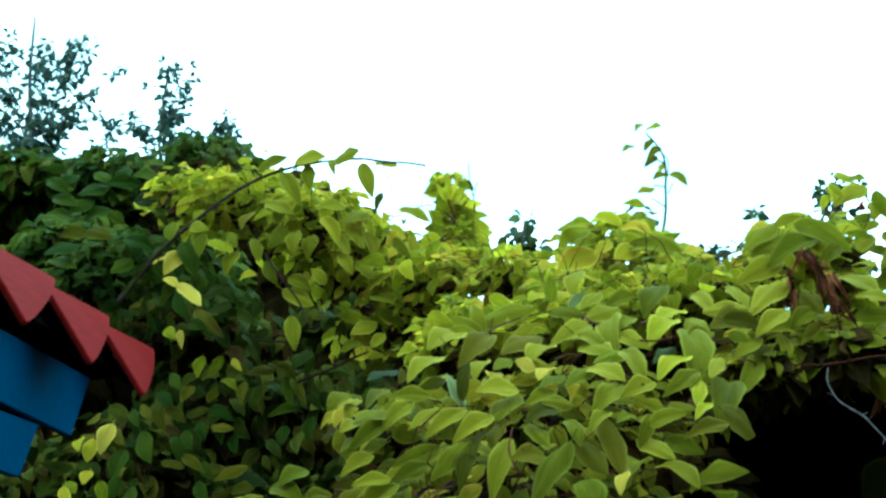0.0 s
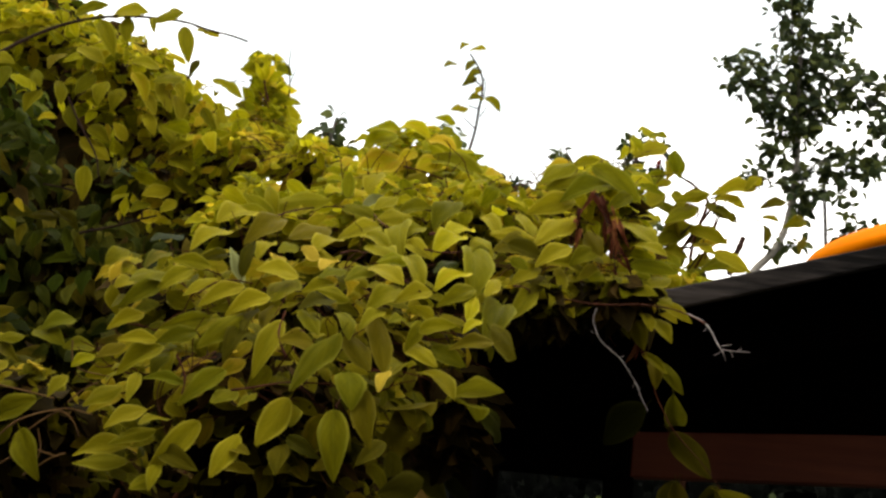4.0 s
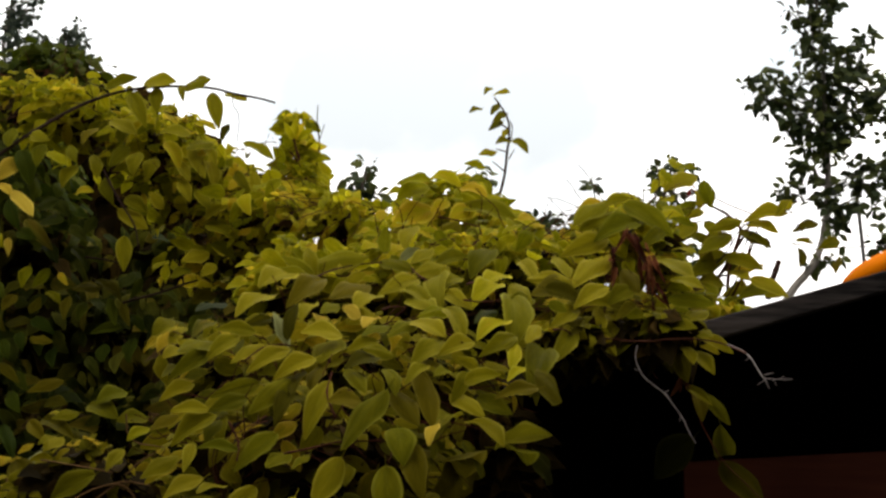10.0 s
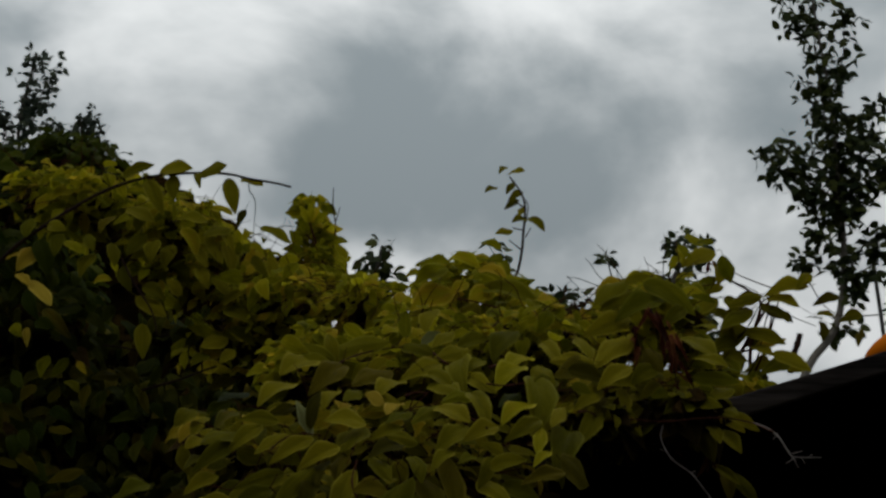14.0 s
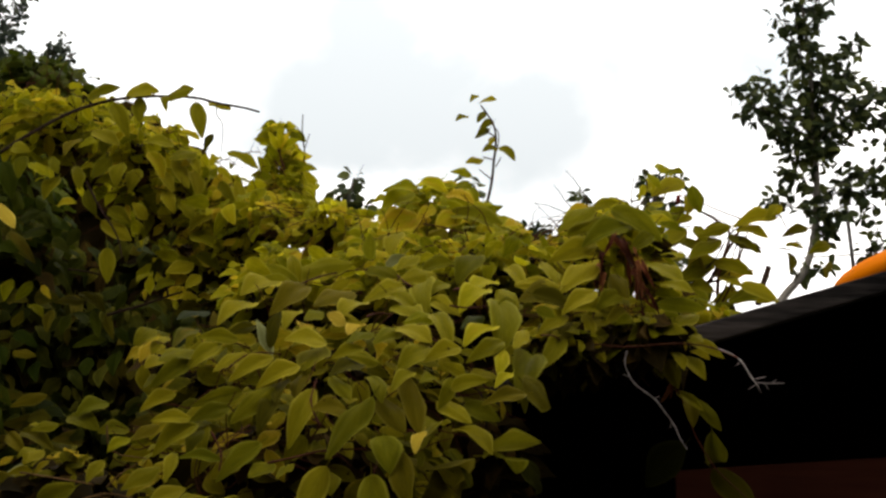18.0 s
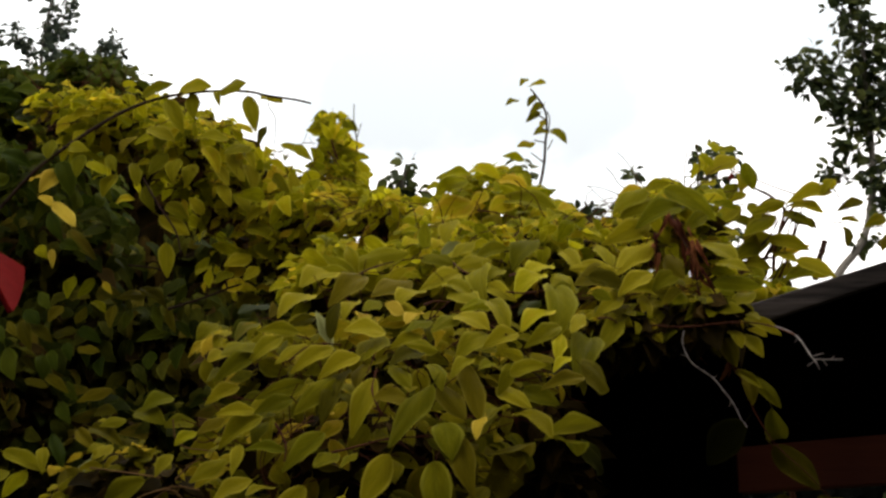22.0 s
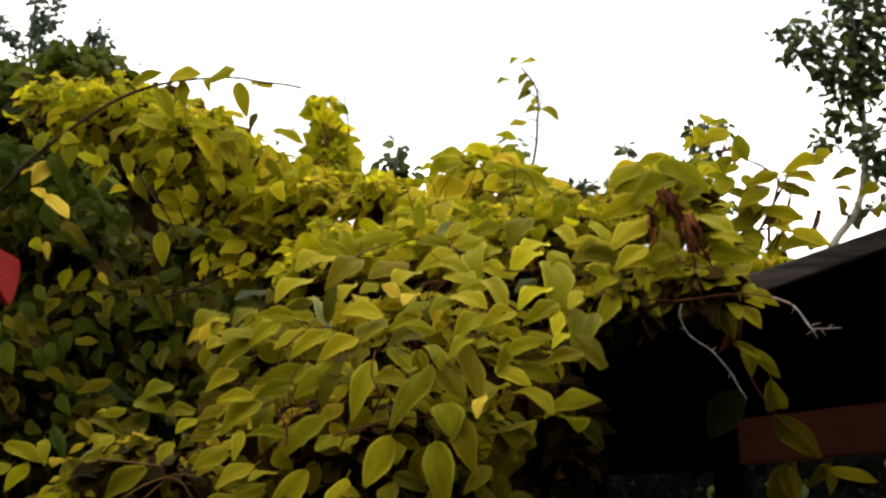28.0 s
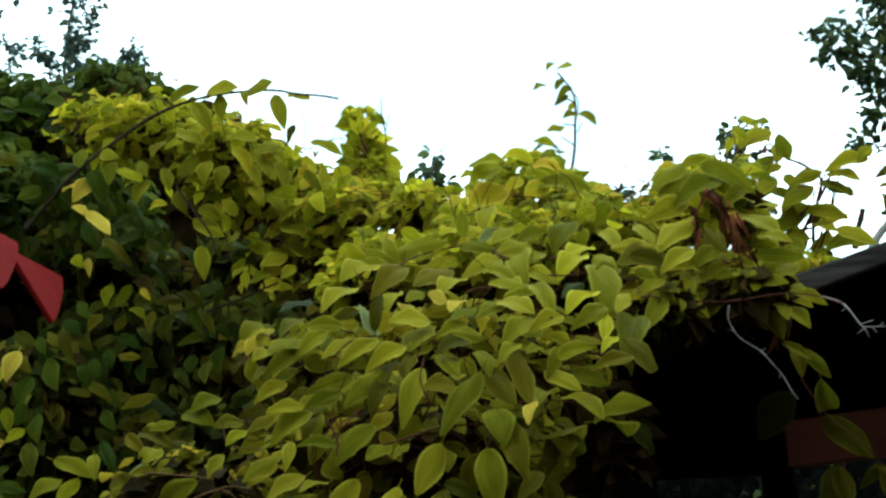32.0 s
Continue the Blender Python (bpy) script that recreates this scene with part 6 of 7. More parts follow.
single((-0.756, 3.432, 2.646), (-0.729, 3.398, 2.577), 7, (-0.36, -0.90, 0.15), 0.80, lime_laid, golden)
# the golden tower
single((-0.330, 3.719, 2.863), (-0.354, 3.685, 2.899), 0, (-0.05, -0.92, 0.21), 0.71, gold_laid, golden)
single((-0.327, 3.728, 2.869), (-0.325, 3.694, 2.906), 1, (0.23, -0.98, 0.38), 0.79, gold_laid, golden)
single((-0.321, 3.731, 2.867), (-0.303, 3.697, 2.902), 2, (0.04, -1.03, 0.30), 0.81, gold_laid, golden)
single((-0.314, 3.717, 2.856), (-0.275, 3.683, 2.881), 3, (-0.23, -0.88, 0.52), 1.25, gold_laid, golden)
single((-0.293, 3.731, 2.842), (-0.266, 3.697, 2.857), 4, (-0.18, -0.89, 0.36), 1.25, gold_laid, golden)
single((-0.350, 3.726, 2.800), (-0.378, 3.692, 2.831), 5, (-0.16, -0.96, 0.30), 1.17, gold_laid, golden)
single((-0.315, 3.734, 2.811), (-0.250, 3.700, 2.814), 6, (-0.23, -0.94, 0.13), 0.93, lit_laid, golden)
single((-0.336, 3.741, 2.782), (-0.394, 3.707, 2.756), 7, (0.07, -0.77, 0.86), 1.25, lit_laid, golden)
single((-0.347, 3.717, 2.735), (-0.389, 3.683, 2.693), 8, (0.08, -0.90, 0.53), 1.03, gold_laid, golden)
single((-0.305, 3.715, 2.766), (-0.307, 3.681, 2.693), 0, (-0.15, -1.10, 0.21), 0.72, gold_laid, golden)
single((-0.291, 3.746, 2.769), (-0.286, 3.712, 2.694), 1, (0.40, -1.11, 0.41), 0.65, gold_laid, golden)
single((-0.331, 3.716, 2.712), (-0.373, 3.682, 2.663), 2, (0.06, -0.86, 0.35), 1.13, lit_laid, golden)
single((-0.277, 3.742, 2.728), (-0.233, 3.708, 2.705), 3, (0.21, -1.14, 0.37), 1.25, gold_laid, golden)
single((-0.283, 3.734, 2.698), (-0.239, 3.700, 2.638), 4, (-0.37, -0.80, 0.42), 0.70, gold_laid, golden)
single((-0.344, 3.716, 2.657), (-0.386, 3.682, 2.601), 5, (0.32, -0.78, 0.46), 0.97, lit_laid, golden)
single((-0.315, 3.713, 2.673), (-0.318, 3.679, 2.600), 6, (0.29, -0.92, 0.50), 0.83, lit_laid, golden)
single((-0.286, 3.714, 2.642), (-0.265, 3.680, 2.579), 7, (-0.47, -0.96, 0.33), 0.85, lit_laid, golden)
single((-0.245, 3.742, 2.684), (-0.195, 3.708, 2.665), 8, (0.30, -0.96, 0.34), 1.17, gold_laid, golden)
single((-0.230, 3.740, 2.662), (-0.173, 3.706, 2.635), 0, (0.13, -0.86, 0.14), 0.74, gold_laid, golden)
single((-0.337, 3.721, 2.840), (-0.353, 3.687, 2.859), 1, (-0.12, -0.99, 0.24), 0.94, gold_laid, golden)
single((-0.305, 3.746, 2.809), (-0.322, 3.712, 2.759), 2, (-0.23, -0.92, 0.24), 0.93, gold_laid, golden)
single((-0.367, 3.741, 2.767), (-0.332, 3.707, 2.726), 3, (-0.09, -0.90, 0.02), 0.77, gold_laid, golden)
part("stem", tube(bmesh.new(), [(-0.320, 3.700, 2.579), (-0.291, 3.700, 2.640), (-0.284, 3.700, 2.714), (-0.292, 3.700, 2.771), (-0.312, 3.700, 2.807), (-0.326, 3.700, 2.856)], 0.004, 0.0024, 5, 5, 0.4), bark, golden, "brown stem of the upright tip")
part("stem", tube(bmesh.new(), [(-0.390, 3.660, 2.728), (-0.350, 3.660, 2.710), (-0.305, 3.660, 2.695)], 0.002, 0.0012, 5, 5, 0.4), bark, golden, "thin brown shoot")
part("stem", tube(bmesh.new(), [(-0.331, 3.660, 2.809), (-0.313, 3.660, 2.787), (-0.300, 3.660, 2.766)], 0.002, 0.0012, 5, 5, 0.4), bark, golden, "thin brown shoot")

# ---- lone sprig above the vine ----
sprig = thing("upright_sprig", (0.2, 3.9, 0), "thin upright shoot with few small leaves above the vine", "shoot")
bm = tube(bmesh.new(), [(0.2, 3.9, 0), (0.22, 3.8, 1.3), (0.21, 3.62, 2.3), (0.198, 3.600, 2.659), (0.221, 3.600, 2.687), (0.229, 3.600, 2.723), (0.235, 3.600, 2.757), (0.238, 3.600, 2.806), (0.242, 3.600, 2.833), (0.244, 3.600, 2.880), (0.234, 3.600, 2.910), (0.219, 3.600, 2.933), (0.203, 3.600, 2.955)], 0.0052, 0.0022, 5)
tube(bm, [(0.234, 3.600, 2.752), (0.200, 3.600, 2.780)], 0.0020, 0.0012, 4)
tube(bm, [(0.240, 3.600, 2.806), (0.209, 3.600, 2.814)], 0.0020, 0.0012, 4)
tube(bm, [(0.243, 3.600, 2.787), (0.257, 3.600, 2.814)], 0.0017, 0.0012, 4)
tube(bm, [(0.240, 3.600, 2.870), (0.215, 3.600, 2.887)], 0.0024, 0.0014, 4)
tube(bm, [(0.245, 3.600, 2.830), (0.253, 3.600, 2.874), (0.244, 3.600, 2.892)], 0.0017, 0.0012, 4)
part("stem", bm, dark_bark, sprig)
single((0.203, 3.605, 2.965), (0.242, 3.571, 2.962), 0, (0.43, -0.97, 0.37), 1.25, lime_laid, sprig)
single((0.195, 3.614, 2.987), (0.175, 3.580, 2.961), 1, (-0.19, -0.98, 0.16), 0.73, lime_laid, sprig)
single((0.216, 3.626, 2.949), (0.194, 3.592, 2.906), 2, (-0.01, -0.83, 0.19), 0.60, lime_laid, sprig)
single((0.236, 3.625, 2.921), (0.199, 3.591, 2.885), 3, (0.14, -0.92, 0.30), 0.64, lime_laid, sprig)
single((0.226, 3.631, 2.901), (0.189, 3.597, 2.863), 4, (0.11, -0.80, 0.11), 0.66, lime_laid, sprig)
single((0.238, 3.614, 2.874), (0.226, 3.580, 2.840), 5, (0.16, -0.89, 0.56), 0.74, lime_laid, sprig)
single((0.245, 3.603, 2.839), (0.208, 3.569, 2.823), 6, (0.15, -1.00, 0.61), 1.07, lime_laid, sprig)
single((0.256, 3.600, 2.840), (0.291, 3.566, 2.799), 7, (0.15, -0.98, 0.25), 0.93, lime_laid, sprig)
single((0.210, 3.628, 2.816), (0.165, 3.594, 2.797), 8, (-0.08, -1.01, 0.36), 0.84, lime_laid, sprig)
single((0.169, 3.618, 2.930), (0.137, 3.584, 2.906), 0, (-0.13, -0.98, 0.41), 0.86, lime_laid, sprig)
single((0.180, 3.593, 2.759), (0.129, 3.559, 2.762), 1, (0.18, -0.90, 0.19), 0.77, gold_laid, sprig)

# ---- tall green hedge ----
hedge = thing("vine_hedge", (-1.6, 4.7, 0), "tall green vine hedge with hanging pointed leaves", "hedge")
HEDGE = [
    ((-0.524, 4.200, 2.362), (0.179, 0.250, 0.179), 240),
    ((-0.820, 4.200, 2.377), (0.227, 0.250, 0.211), 330),
    ((-1.116, 4.200, 2.391), (0.227, 0.250, 0.227), 300),
    ((-0.556, 4.000, 2.118), (0.217, 0.250, 0.170), 240),
    ((-0.875, 4.000, 2.083), (0.232, 0.250, 0.170), 260),
    ((-1.246, 4.000, 2.122), (0.232, 0.250, 0.217), 240),
    ((-1.283, 4.000, 2.267), (0.217, 0.250, 0.170), 200),
    ((-1.558, 4.000, 2.191), (0.217, 0.250, 0.170), 160),
    ((-1.178, 4.200, 2.660), (0.244, 0.250, 0.130), 160),
]
HEDGE += [
    ((-1.497, 4.200, 2.916), (0.227, 0.250, 0.130), 220),
    ((-1.804, 4.500, 3.264), (0.209, 0.300, 0.122), 240),
    ((-1.474, 4.500, 3.214), (0.226, 0.300, 0.139), 280),
    ((-1.167, 4.500, 3.245), (0.191, 0.300, 0.122), 220),
    ((-2.133, 4.500, 3.154), (0.226, 0.300, 0.209), 200),
    ((-1.419, 4.600, 2.864), (0.267, 0.300, 0.160), 150),
    ((-1.039, 4.500, 2.749), (0.261, 0.150, 0.139), 30),
    ((-0.666, 4.400, 2.711), (0.204, 0.250, 0.136), 120),
    ((-0.375, 4.200, 2.541), (0.162, 0.250, 0.146), 120),
]
small_green = [leaf_mesh("leaf", green_leaf, s) for s in SMALL]
poses = scatter(rng, [(c, r, int(n * 0.8)) for c, r, n in HEDGE], 0.078, 0.6, 0.8, (0.62, 1.02), 0.75)
poses.sort(key=lambda m: m.translation.y)
leaf_objects("leaf", small_green, poses[:150], hedge)
foliage("foliage", SMALL, poses[150:], green_leaves, hedge)
foliage("inner_foliage", SMALL, scatter(rng, [(c, r, n) for c, r, n in HEDGE], 0.11, 0.7, 0.4, (0.1, 0.7)), inner_shade_leaves, hedge, "inner leaves with shade painted into their colour")
single((-1.040, 3.616, 2.632), (-0.994, 3.582, 2.550), 0, (-0.25, -0.83, 0.24), 0.71, mid_laid, hedge)
single((-1.007, 3.615, 2.553), (-0.953, 3.581, 2.532), 1, (-0.44, -0.90, 0.36), 0.93, mid_laid, hedge)
single((-0.961, 3.612, 2.621), (-0.904, 3.578, 2.635), 2, (-0.01, -1.03, 0.31), 0.96, green_laid, hedge)
single((-0.996, 3.648, 2.591), (-0.918, 3.614, 2.514), 3, (0.12, -1.01, 0.03), 0.60, green_laid, hedge)
single((-0.943, 3.647, 2.534), (-0.897, 3.613, 2.474), 4, (0.18, -0.93, 0.49), 0.89, green_laid, hedge)
single((-0.948, 3.616, 2.585), (-0.884, 3.582, 2.581), 5, (-0.04, -0.96, 0.53), 1.13, green_laid, hedge)
single((-1.071, 3.635, 2.547), (-1.039, 3.601, 2.513), 6, (-0.14, -0.90, 0.36), 1.02, gold_laid, hedge)
single((-1.035, 3.631, 2.538), (-1.020, 3.597, 2.487), 7, (0.22, -1.03, 0.15), 0.60, yellow_laid, hedge)
single((-0.924, 3.638, 2.463), (-0.952, 3.604, 2.409), 8, (0.78, -1.00, 0.25), 0.75, gold_laid, hedge)
single((-0.894, 3.624, 2.450), (-0.863, 3.590, 2.413), 0, (0.12, -0.98, -0.02), 0.60, gold_laid, hedge)
single((-0.974, 3.626, 2.464), (-0.979, 3.592, 2.408), 1, (-0.08, -0.93, -0.20), 0.88, gold_laid, hedge)
single((-0.794, 3.646, 2.422), (-0.857, 3.612, 2.411), 2, (-0.01, -0.91, 0.72), 1.13, olive_shade_laid, hedge)
single((-0.796, 3.624, 2.433), (-0.725, 3.590, 2.389), 3, (0.11, -0.80, 0.92), 0.89, olive_shade_laid, hedge)
single((-0.496, 3.621, 2.409), (-0.547, 3.587, 2.374), 4, (0.29, -1.03, 0.86), 1.06, olive_shade_laid, hedge)
single((-0.511, 3.628, 2.424), (-0.555, 3.594, 2.379), 5, (0.42, -0.85, 0.64), 0.80, olive_shade_laid, hedge)
single((-0.502, 3.614, 2.349), (-0.560, 3.580, 2.301), 6, (-0.28, -0.86, 0.75), 1.22, mid_laid, hedge)
single((-0.743, 3.614, 2.403), (-0.786, 3.580, 2.415), 7, (-0.43, -0.92, 0.63), 1.25, olive_shade_laid, hedge)
single((-0.762, 3.619, 2.386), (-0.734, 3.585, 2.314), 8, (-0.00, -0.89, 0.21), 0.60, mid_laid, hedge)
single((-0.727, 3.616, 2.375), (-0.698, 3.582, 2.311), 0, (-0.24, -0.93, 0.51), 0.60, olive_shade_laid, hedge)
single((-0.702, 3.635, 2.347), (-0.665, 3.601, 2.306), 1, (0.01, -0.83, 0.35), 0.74, mid_laid, hedge)
single((-0.653, 3.636, 2.314), (-0.609, 3.602, 2.249), 2, (0.41, -0.89, 0.61), 0.87, green_laid, hedge)
single((-0.638, 3.628, 2.275), (-0.624, 3.594, 2.228), 3, (-0.37, -0.98, 0.12), 0.97, green_laid, hedge)
single((-0.726, 3.614, 2.316), (-0.794, 3.580, 2.290), 4, (-0.22, -0.82, 0.08), 0.65, mid_laid, hedge)
single((-0.769, 3.632, 2.271), (-0.763, 3.598, 2.222), 5, (-0.19, -0.98, 0.55), 1.25, mid_laid, hedge)
single((-0.692, 3.621, 2.285), (-0.697, 3.587, 2.222), 6, (-0.25, -0.85, -0.31), 1.05, mid_laid, hedge)
single((-0.656, 3.626, 2.475), (-0.671, 3.592, 2.441), 7, (0.32, -0.95, 0.43), 0.64, olive_shade_laid, hedge)
single((-0.685, 3.626, 2.442), (-0.701, 3.592, 2.386), 8, (0.40, -0.96, -0.01), 0.70, mid_laid, hedge)
single((-0.721, 3.616, 2.250), (-0.726, 3.582, 2.191), 0, (-0.54, -0.98, 0.01), 1.22, green_laid, hedge)
single((-0.811, 3.647, 2.240), (-0.772, 3.613, 2.191), 1, (0.05, -1.04, 0.36), 0.73, green_laid, hedge)
single((-0.666, 3.635, 2.352), (-0.630, 3.601, 2.294), 2, (0.08, -1.00, 0.59), 1.00, green_laid, hedge)
single((-1.212, 3.634, 2.306), (-1.233, 3.600, 2.232), 3, (0.26, -1.00, 0.72), 0.98, yellow_laid, hedge)
single((-1.205, 3.647, 2.295), (-1.172, 3.613, 2.248), 4, (-0.81, -1.01, 0.47), 0.89, olive_shade_laid, hedge)
single((-1.133, 3.624, 2.279), (-1.100, 3.590, 2.196), 5, (-0.40, -0.83, 0.30), 1.10, mid_laid, hedge)
single((-1.182, 3.641, 2.239), (-1.201, 3.607, 2.166), 6, (-0.19, -0.88, 0.13), 1.25, mid_laid, hedge)
single((-1.102, 3.640, 2.351), (-1.068, 3.606, 2.279), 7, (-0.09, -1.02, 0.20), 0.85, olive_shade_laid, hedge)
single((-1.130, 3.616, 2.348), (-1.097, 3.582, 2.306), 8, (-0.23, -0.97, 0.26), 0.73, olive_shade_laid, hedge)
single((-1.156, 3.628, 2.338), (-1.130, 3.594, 2.289), 0, (-0.17, -0.92, 0.49), 0.79, mid_laid, hedge)
single((-1.071, 3.635, 2.340), (-1.013, 3.601, 2.300), 1, (0.07, -0.84, 0.35), 0.79, olive_shade_laid, hedge)
single((-1.092, 3.632, 2.382), (-1.045, 3.598, 2.341), 2, (0.02, -0.93, 0.37), 0.98, mid_laid, hedge)
single((-1.041, 3.634, 2.263), (-1.026, 3.600, 2.202), 3, (0.50, -1.02, 0.06), 1.16, mid_laid, hedge)
single((-1.016, 3.615, 2.273), (-0.989, 3.581, 2.218), 4, (-0.03, -0.96, 0.47), 0.79, mid_laid, hedge)
single((-1.021, 3.650, 2.321), (-0.954, 3.616, 2.327), 5, (0.50, -0.73, 0.27), 0.83, olive_shade_laid, hedge)
single((-0.980, 3.622, 2.293), (-0.960, 3.588, 2.246), 6, (0.04, -0.90, 0.25), 0.83, mid_laid, hedge)
single((-0.953, 3.635, 2.330), (-0.889, 3.601, 2.293), 7, (-0.19, -0.95, 0.39), 0.80, mid_laid, hedge)
single((-0.961, 3.644, 2.350), (-0.932, 3.610, 2.384), 8, (0.80, -0.97, -0.19), 0.97, olive_shade_laid, hedge)
single((-0.863, 3.616, 2.386), (-0.863, 3.582, 2.324), 0, (-0.13, -1.08, 0.32), 0.80, olive_shade_laid, hedge)
single((-0.926, 3.651, 2.406), (-0.884, 3.617, 2.378), 1, (0.31, -0.92, 0.83), 0.91, gold_laid, hedge)
single((-0.950, 3.619, 2.280), (-0.886, 3.585, 2.268), 2, (-0.11, -0.92, 0.29), 0.60, olive_shade_laid, hedge)
single((-0.933, 3.647, 2.287), (-0.923, 3.613, 2.239), 3, (-0.01, -0.95, 0.02), 0.91, mid_laid, hedge)
single((-0.895, 3.639, 2.260), (-0.884, 3.605, 2.206), 4, (-0.45, -0.89, 0.27), 1.00, mid_laid, hedge)
single((-1.080, 3.635, 2.205), (-1.015, 3.601, 2.181), 5, (0.35, -0.88, 0.54), 0.76, olive_shade_laid, hedge)
single((-1.024, 3.619, 2.209), (-0.960, 3.585, 2.166), 6, (-0.12, -0.90, 0.51), 0.64, olive_shade_laid, hedge)
single((-0.980, 3.650, 2.196), (-0.945, 3.616, 2.148), 7, (-0.33, -0.88, -0.01), 0.83, mid_laid, hedge)
single((-0.862, 3.627, 2.176), (-0.939, 3.593, 2.143), 8, (0.34, -0.83, 0.49), 0.68, olive_shade_laid, hedge)
single((-0.988, 3.620, 2.141), (-0.949, 3.586, 2.087), 0, (-0.63, -0.83, 0.80), 0.90, mid_laid, hedge)
single((-0.901, 3.642, 2.120), (-0.845, 3.608, 2.122), 1, (-0.46, -0.85, 0.66), 1.16, olive_shade_laid, hedge)
single((-1.264, 3.639, 2.274), (-1.267, 3.605, 2.214), 2, (0.28, -0.99, 0.20), 0.97, gold_laid, hedge)
single((-1.285, 3.617, 2.275), (-1.285, 3.583, 2.241), 3, (-0.41, -1.07, 0.30), 1.25, gold_laid, hedge)
single((-1.262, 3.615, 2.190), (-1.268, 3.581, 2.153), 4, (0.03, -0.93, 0.07), 1.25, gold_laid, hedge)
single((-1.328, 3.630, 2.168), (-1.291, 3.596, 2.136), 5, (0.38, -0.95, 0.25), 1.09, gold_laid, hedge)
single((-1.330, 3.612, 2.151), (-1.309, 3.578, 2.091), 6, (0.43, -0.97, 0.61), 0.77, gold_laid, hedge)
single((-1.236, 3.619, 2.160), (-1.216, 3.585, 2.099), 7, (0.33, -0.93, 0.00), 0.84, gold_laid, hedge)
single((-1.189, 3.616, 2.170), (-1.196, 3.582, 2.112), 8, (0.66, -0.92, 0.07), 1.08, mid_laid, hedge)
single((-1.163, 3.644, 2.143), (-1.152, 3.610, 2.069), 0, (-0.39, -0.91, 0.21), 1.13, mid_laid, hedge)
single((-1.181, 3.630, 2.071), (-1.162, 3.596, 1.991), 1, (0.18, -0.93, 0.09), 0.85, green_laid, hedge)
single((-1.241, 3.621, 2.081), (-1.289, 3.587, 2.068), 2, (-0.11, -0.84, 0.38), 1.05, yellow_laid, hedge)
single((-1.271, 3.634, 2.092), (-1.271, 3.600, 2.013), 3, (0.33, -1.00, 0.18), 0.94, yellow_laid, hedge)
single((-1.187, 3.613, 2.105), (-1.221, 3.579, 2.072), 4, (0.25, -0.94, 0.37), 0.99, gold_laid, hedge)
single((-1.280, 3.623, 2.020), (-1.278, 3.589, 1.977), 5, (0.34, -0.94, -0.02), 1.25, gold_laid, hedge)
single((-1.240, 3.638, 2.020), (-1.246, 3.604, 1.992), 6, (-0.03, -1.05, 0.11), 1.25, mid_laid, hedge)
single((-1.235, 3.615, 1.959), (-1.194, 3.581, 1.887), 7, (0.11, -0.92, 0.03), 1.16, mid_laid, hedge)
single((-1.252, 3.616, 1.975), (-1.171, 3.582, 1.950), 8, (0.33, -1.00, 0.11), 0.74, mid_laid, hedge)
single((-1.370, 3.617, 1.914), (-1.293, 3.583, 1.879), 0, (-0.21, -0.90, 0.28), 0.88, mid_laid, hedge)
single((-1.332, 3.747, 2.868), (-1.392, 3.713, 2.858), 1, (0.14, -0.86, 0.25), 1.18, olive_shade_laid, hedge)
single((-1.330, 3.742, 2.872), (-1.243, 3.708, 2.839), 2, (0.00, -0.79, 0.40), 0.80, olive_shade_laid, hedge)
single((-1.171, 3.612, 2.794), (-1.089, 3.578, 2.756), 3, (-0.03, -0.86, 0.39), 0.86, mid_laid, hedge)
single((-1.249, 3.648, 2.801), (-1.306, 3.614, 2.769), 4, (-0.55, -0.75, 0.60), 1.25, mid_laid, hedge)
single((-1.310, 3.624, 2.791), (-1.390, 3.590, 2.769), 5, (-0.23, -0.85, 0.46), 1.25, mid_laid, hedge)
single((-1.032, 3.757, 2.936), (-1.093, 3.723, 2.911), 6, (0.14, -0.68, 0.80), 1.25, mid_laid, hedge)
single((-1.147, 3.734, 2.922), (-1.084, 3.700, 2.854), 7, (0.18, -0.96, 0.59), 0.64, mid_laid, hedge)
single((-1.049, 3.753, 2.920), (-1.040, 3.719, 2.871), 8, (0.23, -0.94, 0.02), 1.18, mid_laid, hedge)
single((-1.073, 3.727, 2.876), (-1.058, 3.633, 2.793), 0, (0.36, -0.89, -0.28), 0.60, olive_shade_laid, hedge)
single((-1.363, 3.732, 2.906), (-1.433, 3.698, 2.920), 1, (-0.06, -0.75, 0.64), 1.25, mid_laid, hedge)
single((-1.280, 3.769, 3.004), (-1.355, 3.735, 2.979), 2, (-0.39, -0.80, 0.30), 1.25, mid_laid, hedge)
single((-1.210, 3.751, 3.040), (-1.235, 3.717, 2.986), 3, (-0.10, -0.88, 0.47), 1.25, mid_laid, hedge)
single((-1.422, 3.744, 2.975), (-1.339, 3.710, 2.937), 4, (-0.02, -0.92, 0.33), 0.88, mid_laid, hedge)
single((-1.312, 3.746, 2.958), (-1.378, 3.712, 2.917), 5, (0.04, -0.94, 0.21), 1.07, mid_laid, hedge)
single((-1.265, 3.770, 2.929), (-1.339, 3.736, 2.905), 6, (-0.19, -0.85, 0.46), 1.25, mid_laid, hedge)
single((-1.176, 3.742, 2.991), (-1.266, 3.708, 2.998), 7, (0.08, -0.95, 0.35), 0.90, mid_laid, hedge)
single((-0.894, 3.742, 3.004), (-0.844, 3.708, 2.999), 8, (0.05, -0.83, 0.61), 1.25, mid_laid, hedge)
single((-0.974, 3.742, 2.968), (-0.969, 3.708, 2.917), 0, (0.30, -0.87, 0.09), 0.98, olive_shade_laid, hedge)
single((-1.129, 3.746, 3.011), (-1.188, 3.712, 3.016), 1, (-0.07, -0.85, 0.46), 1.25, mid_laid, hedge)
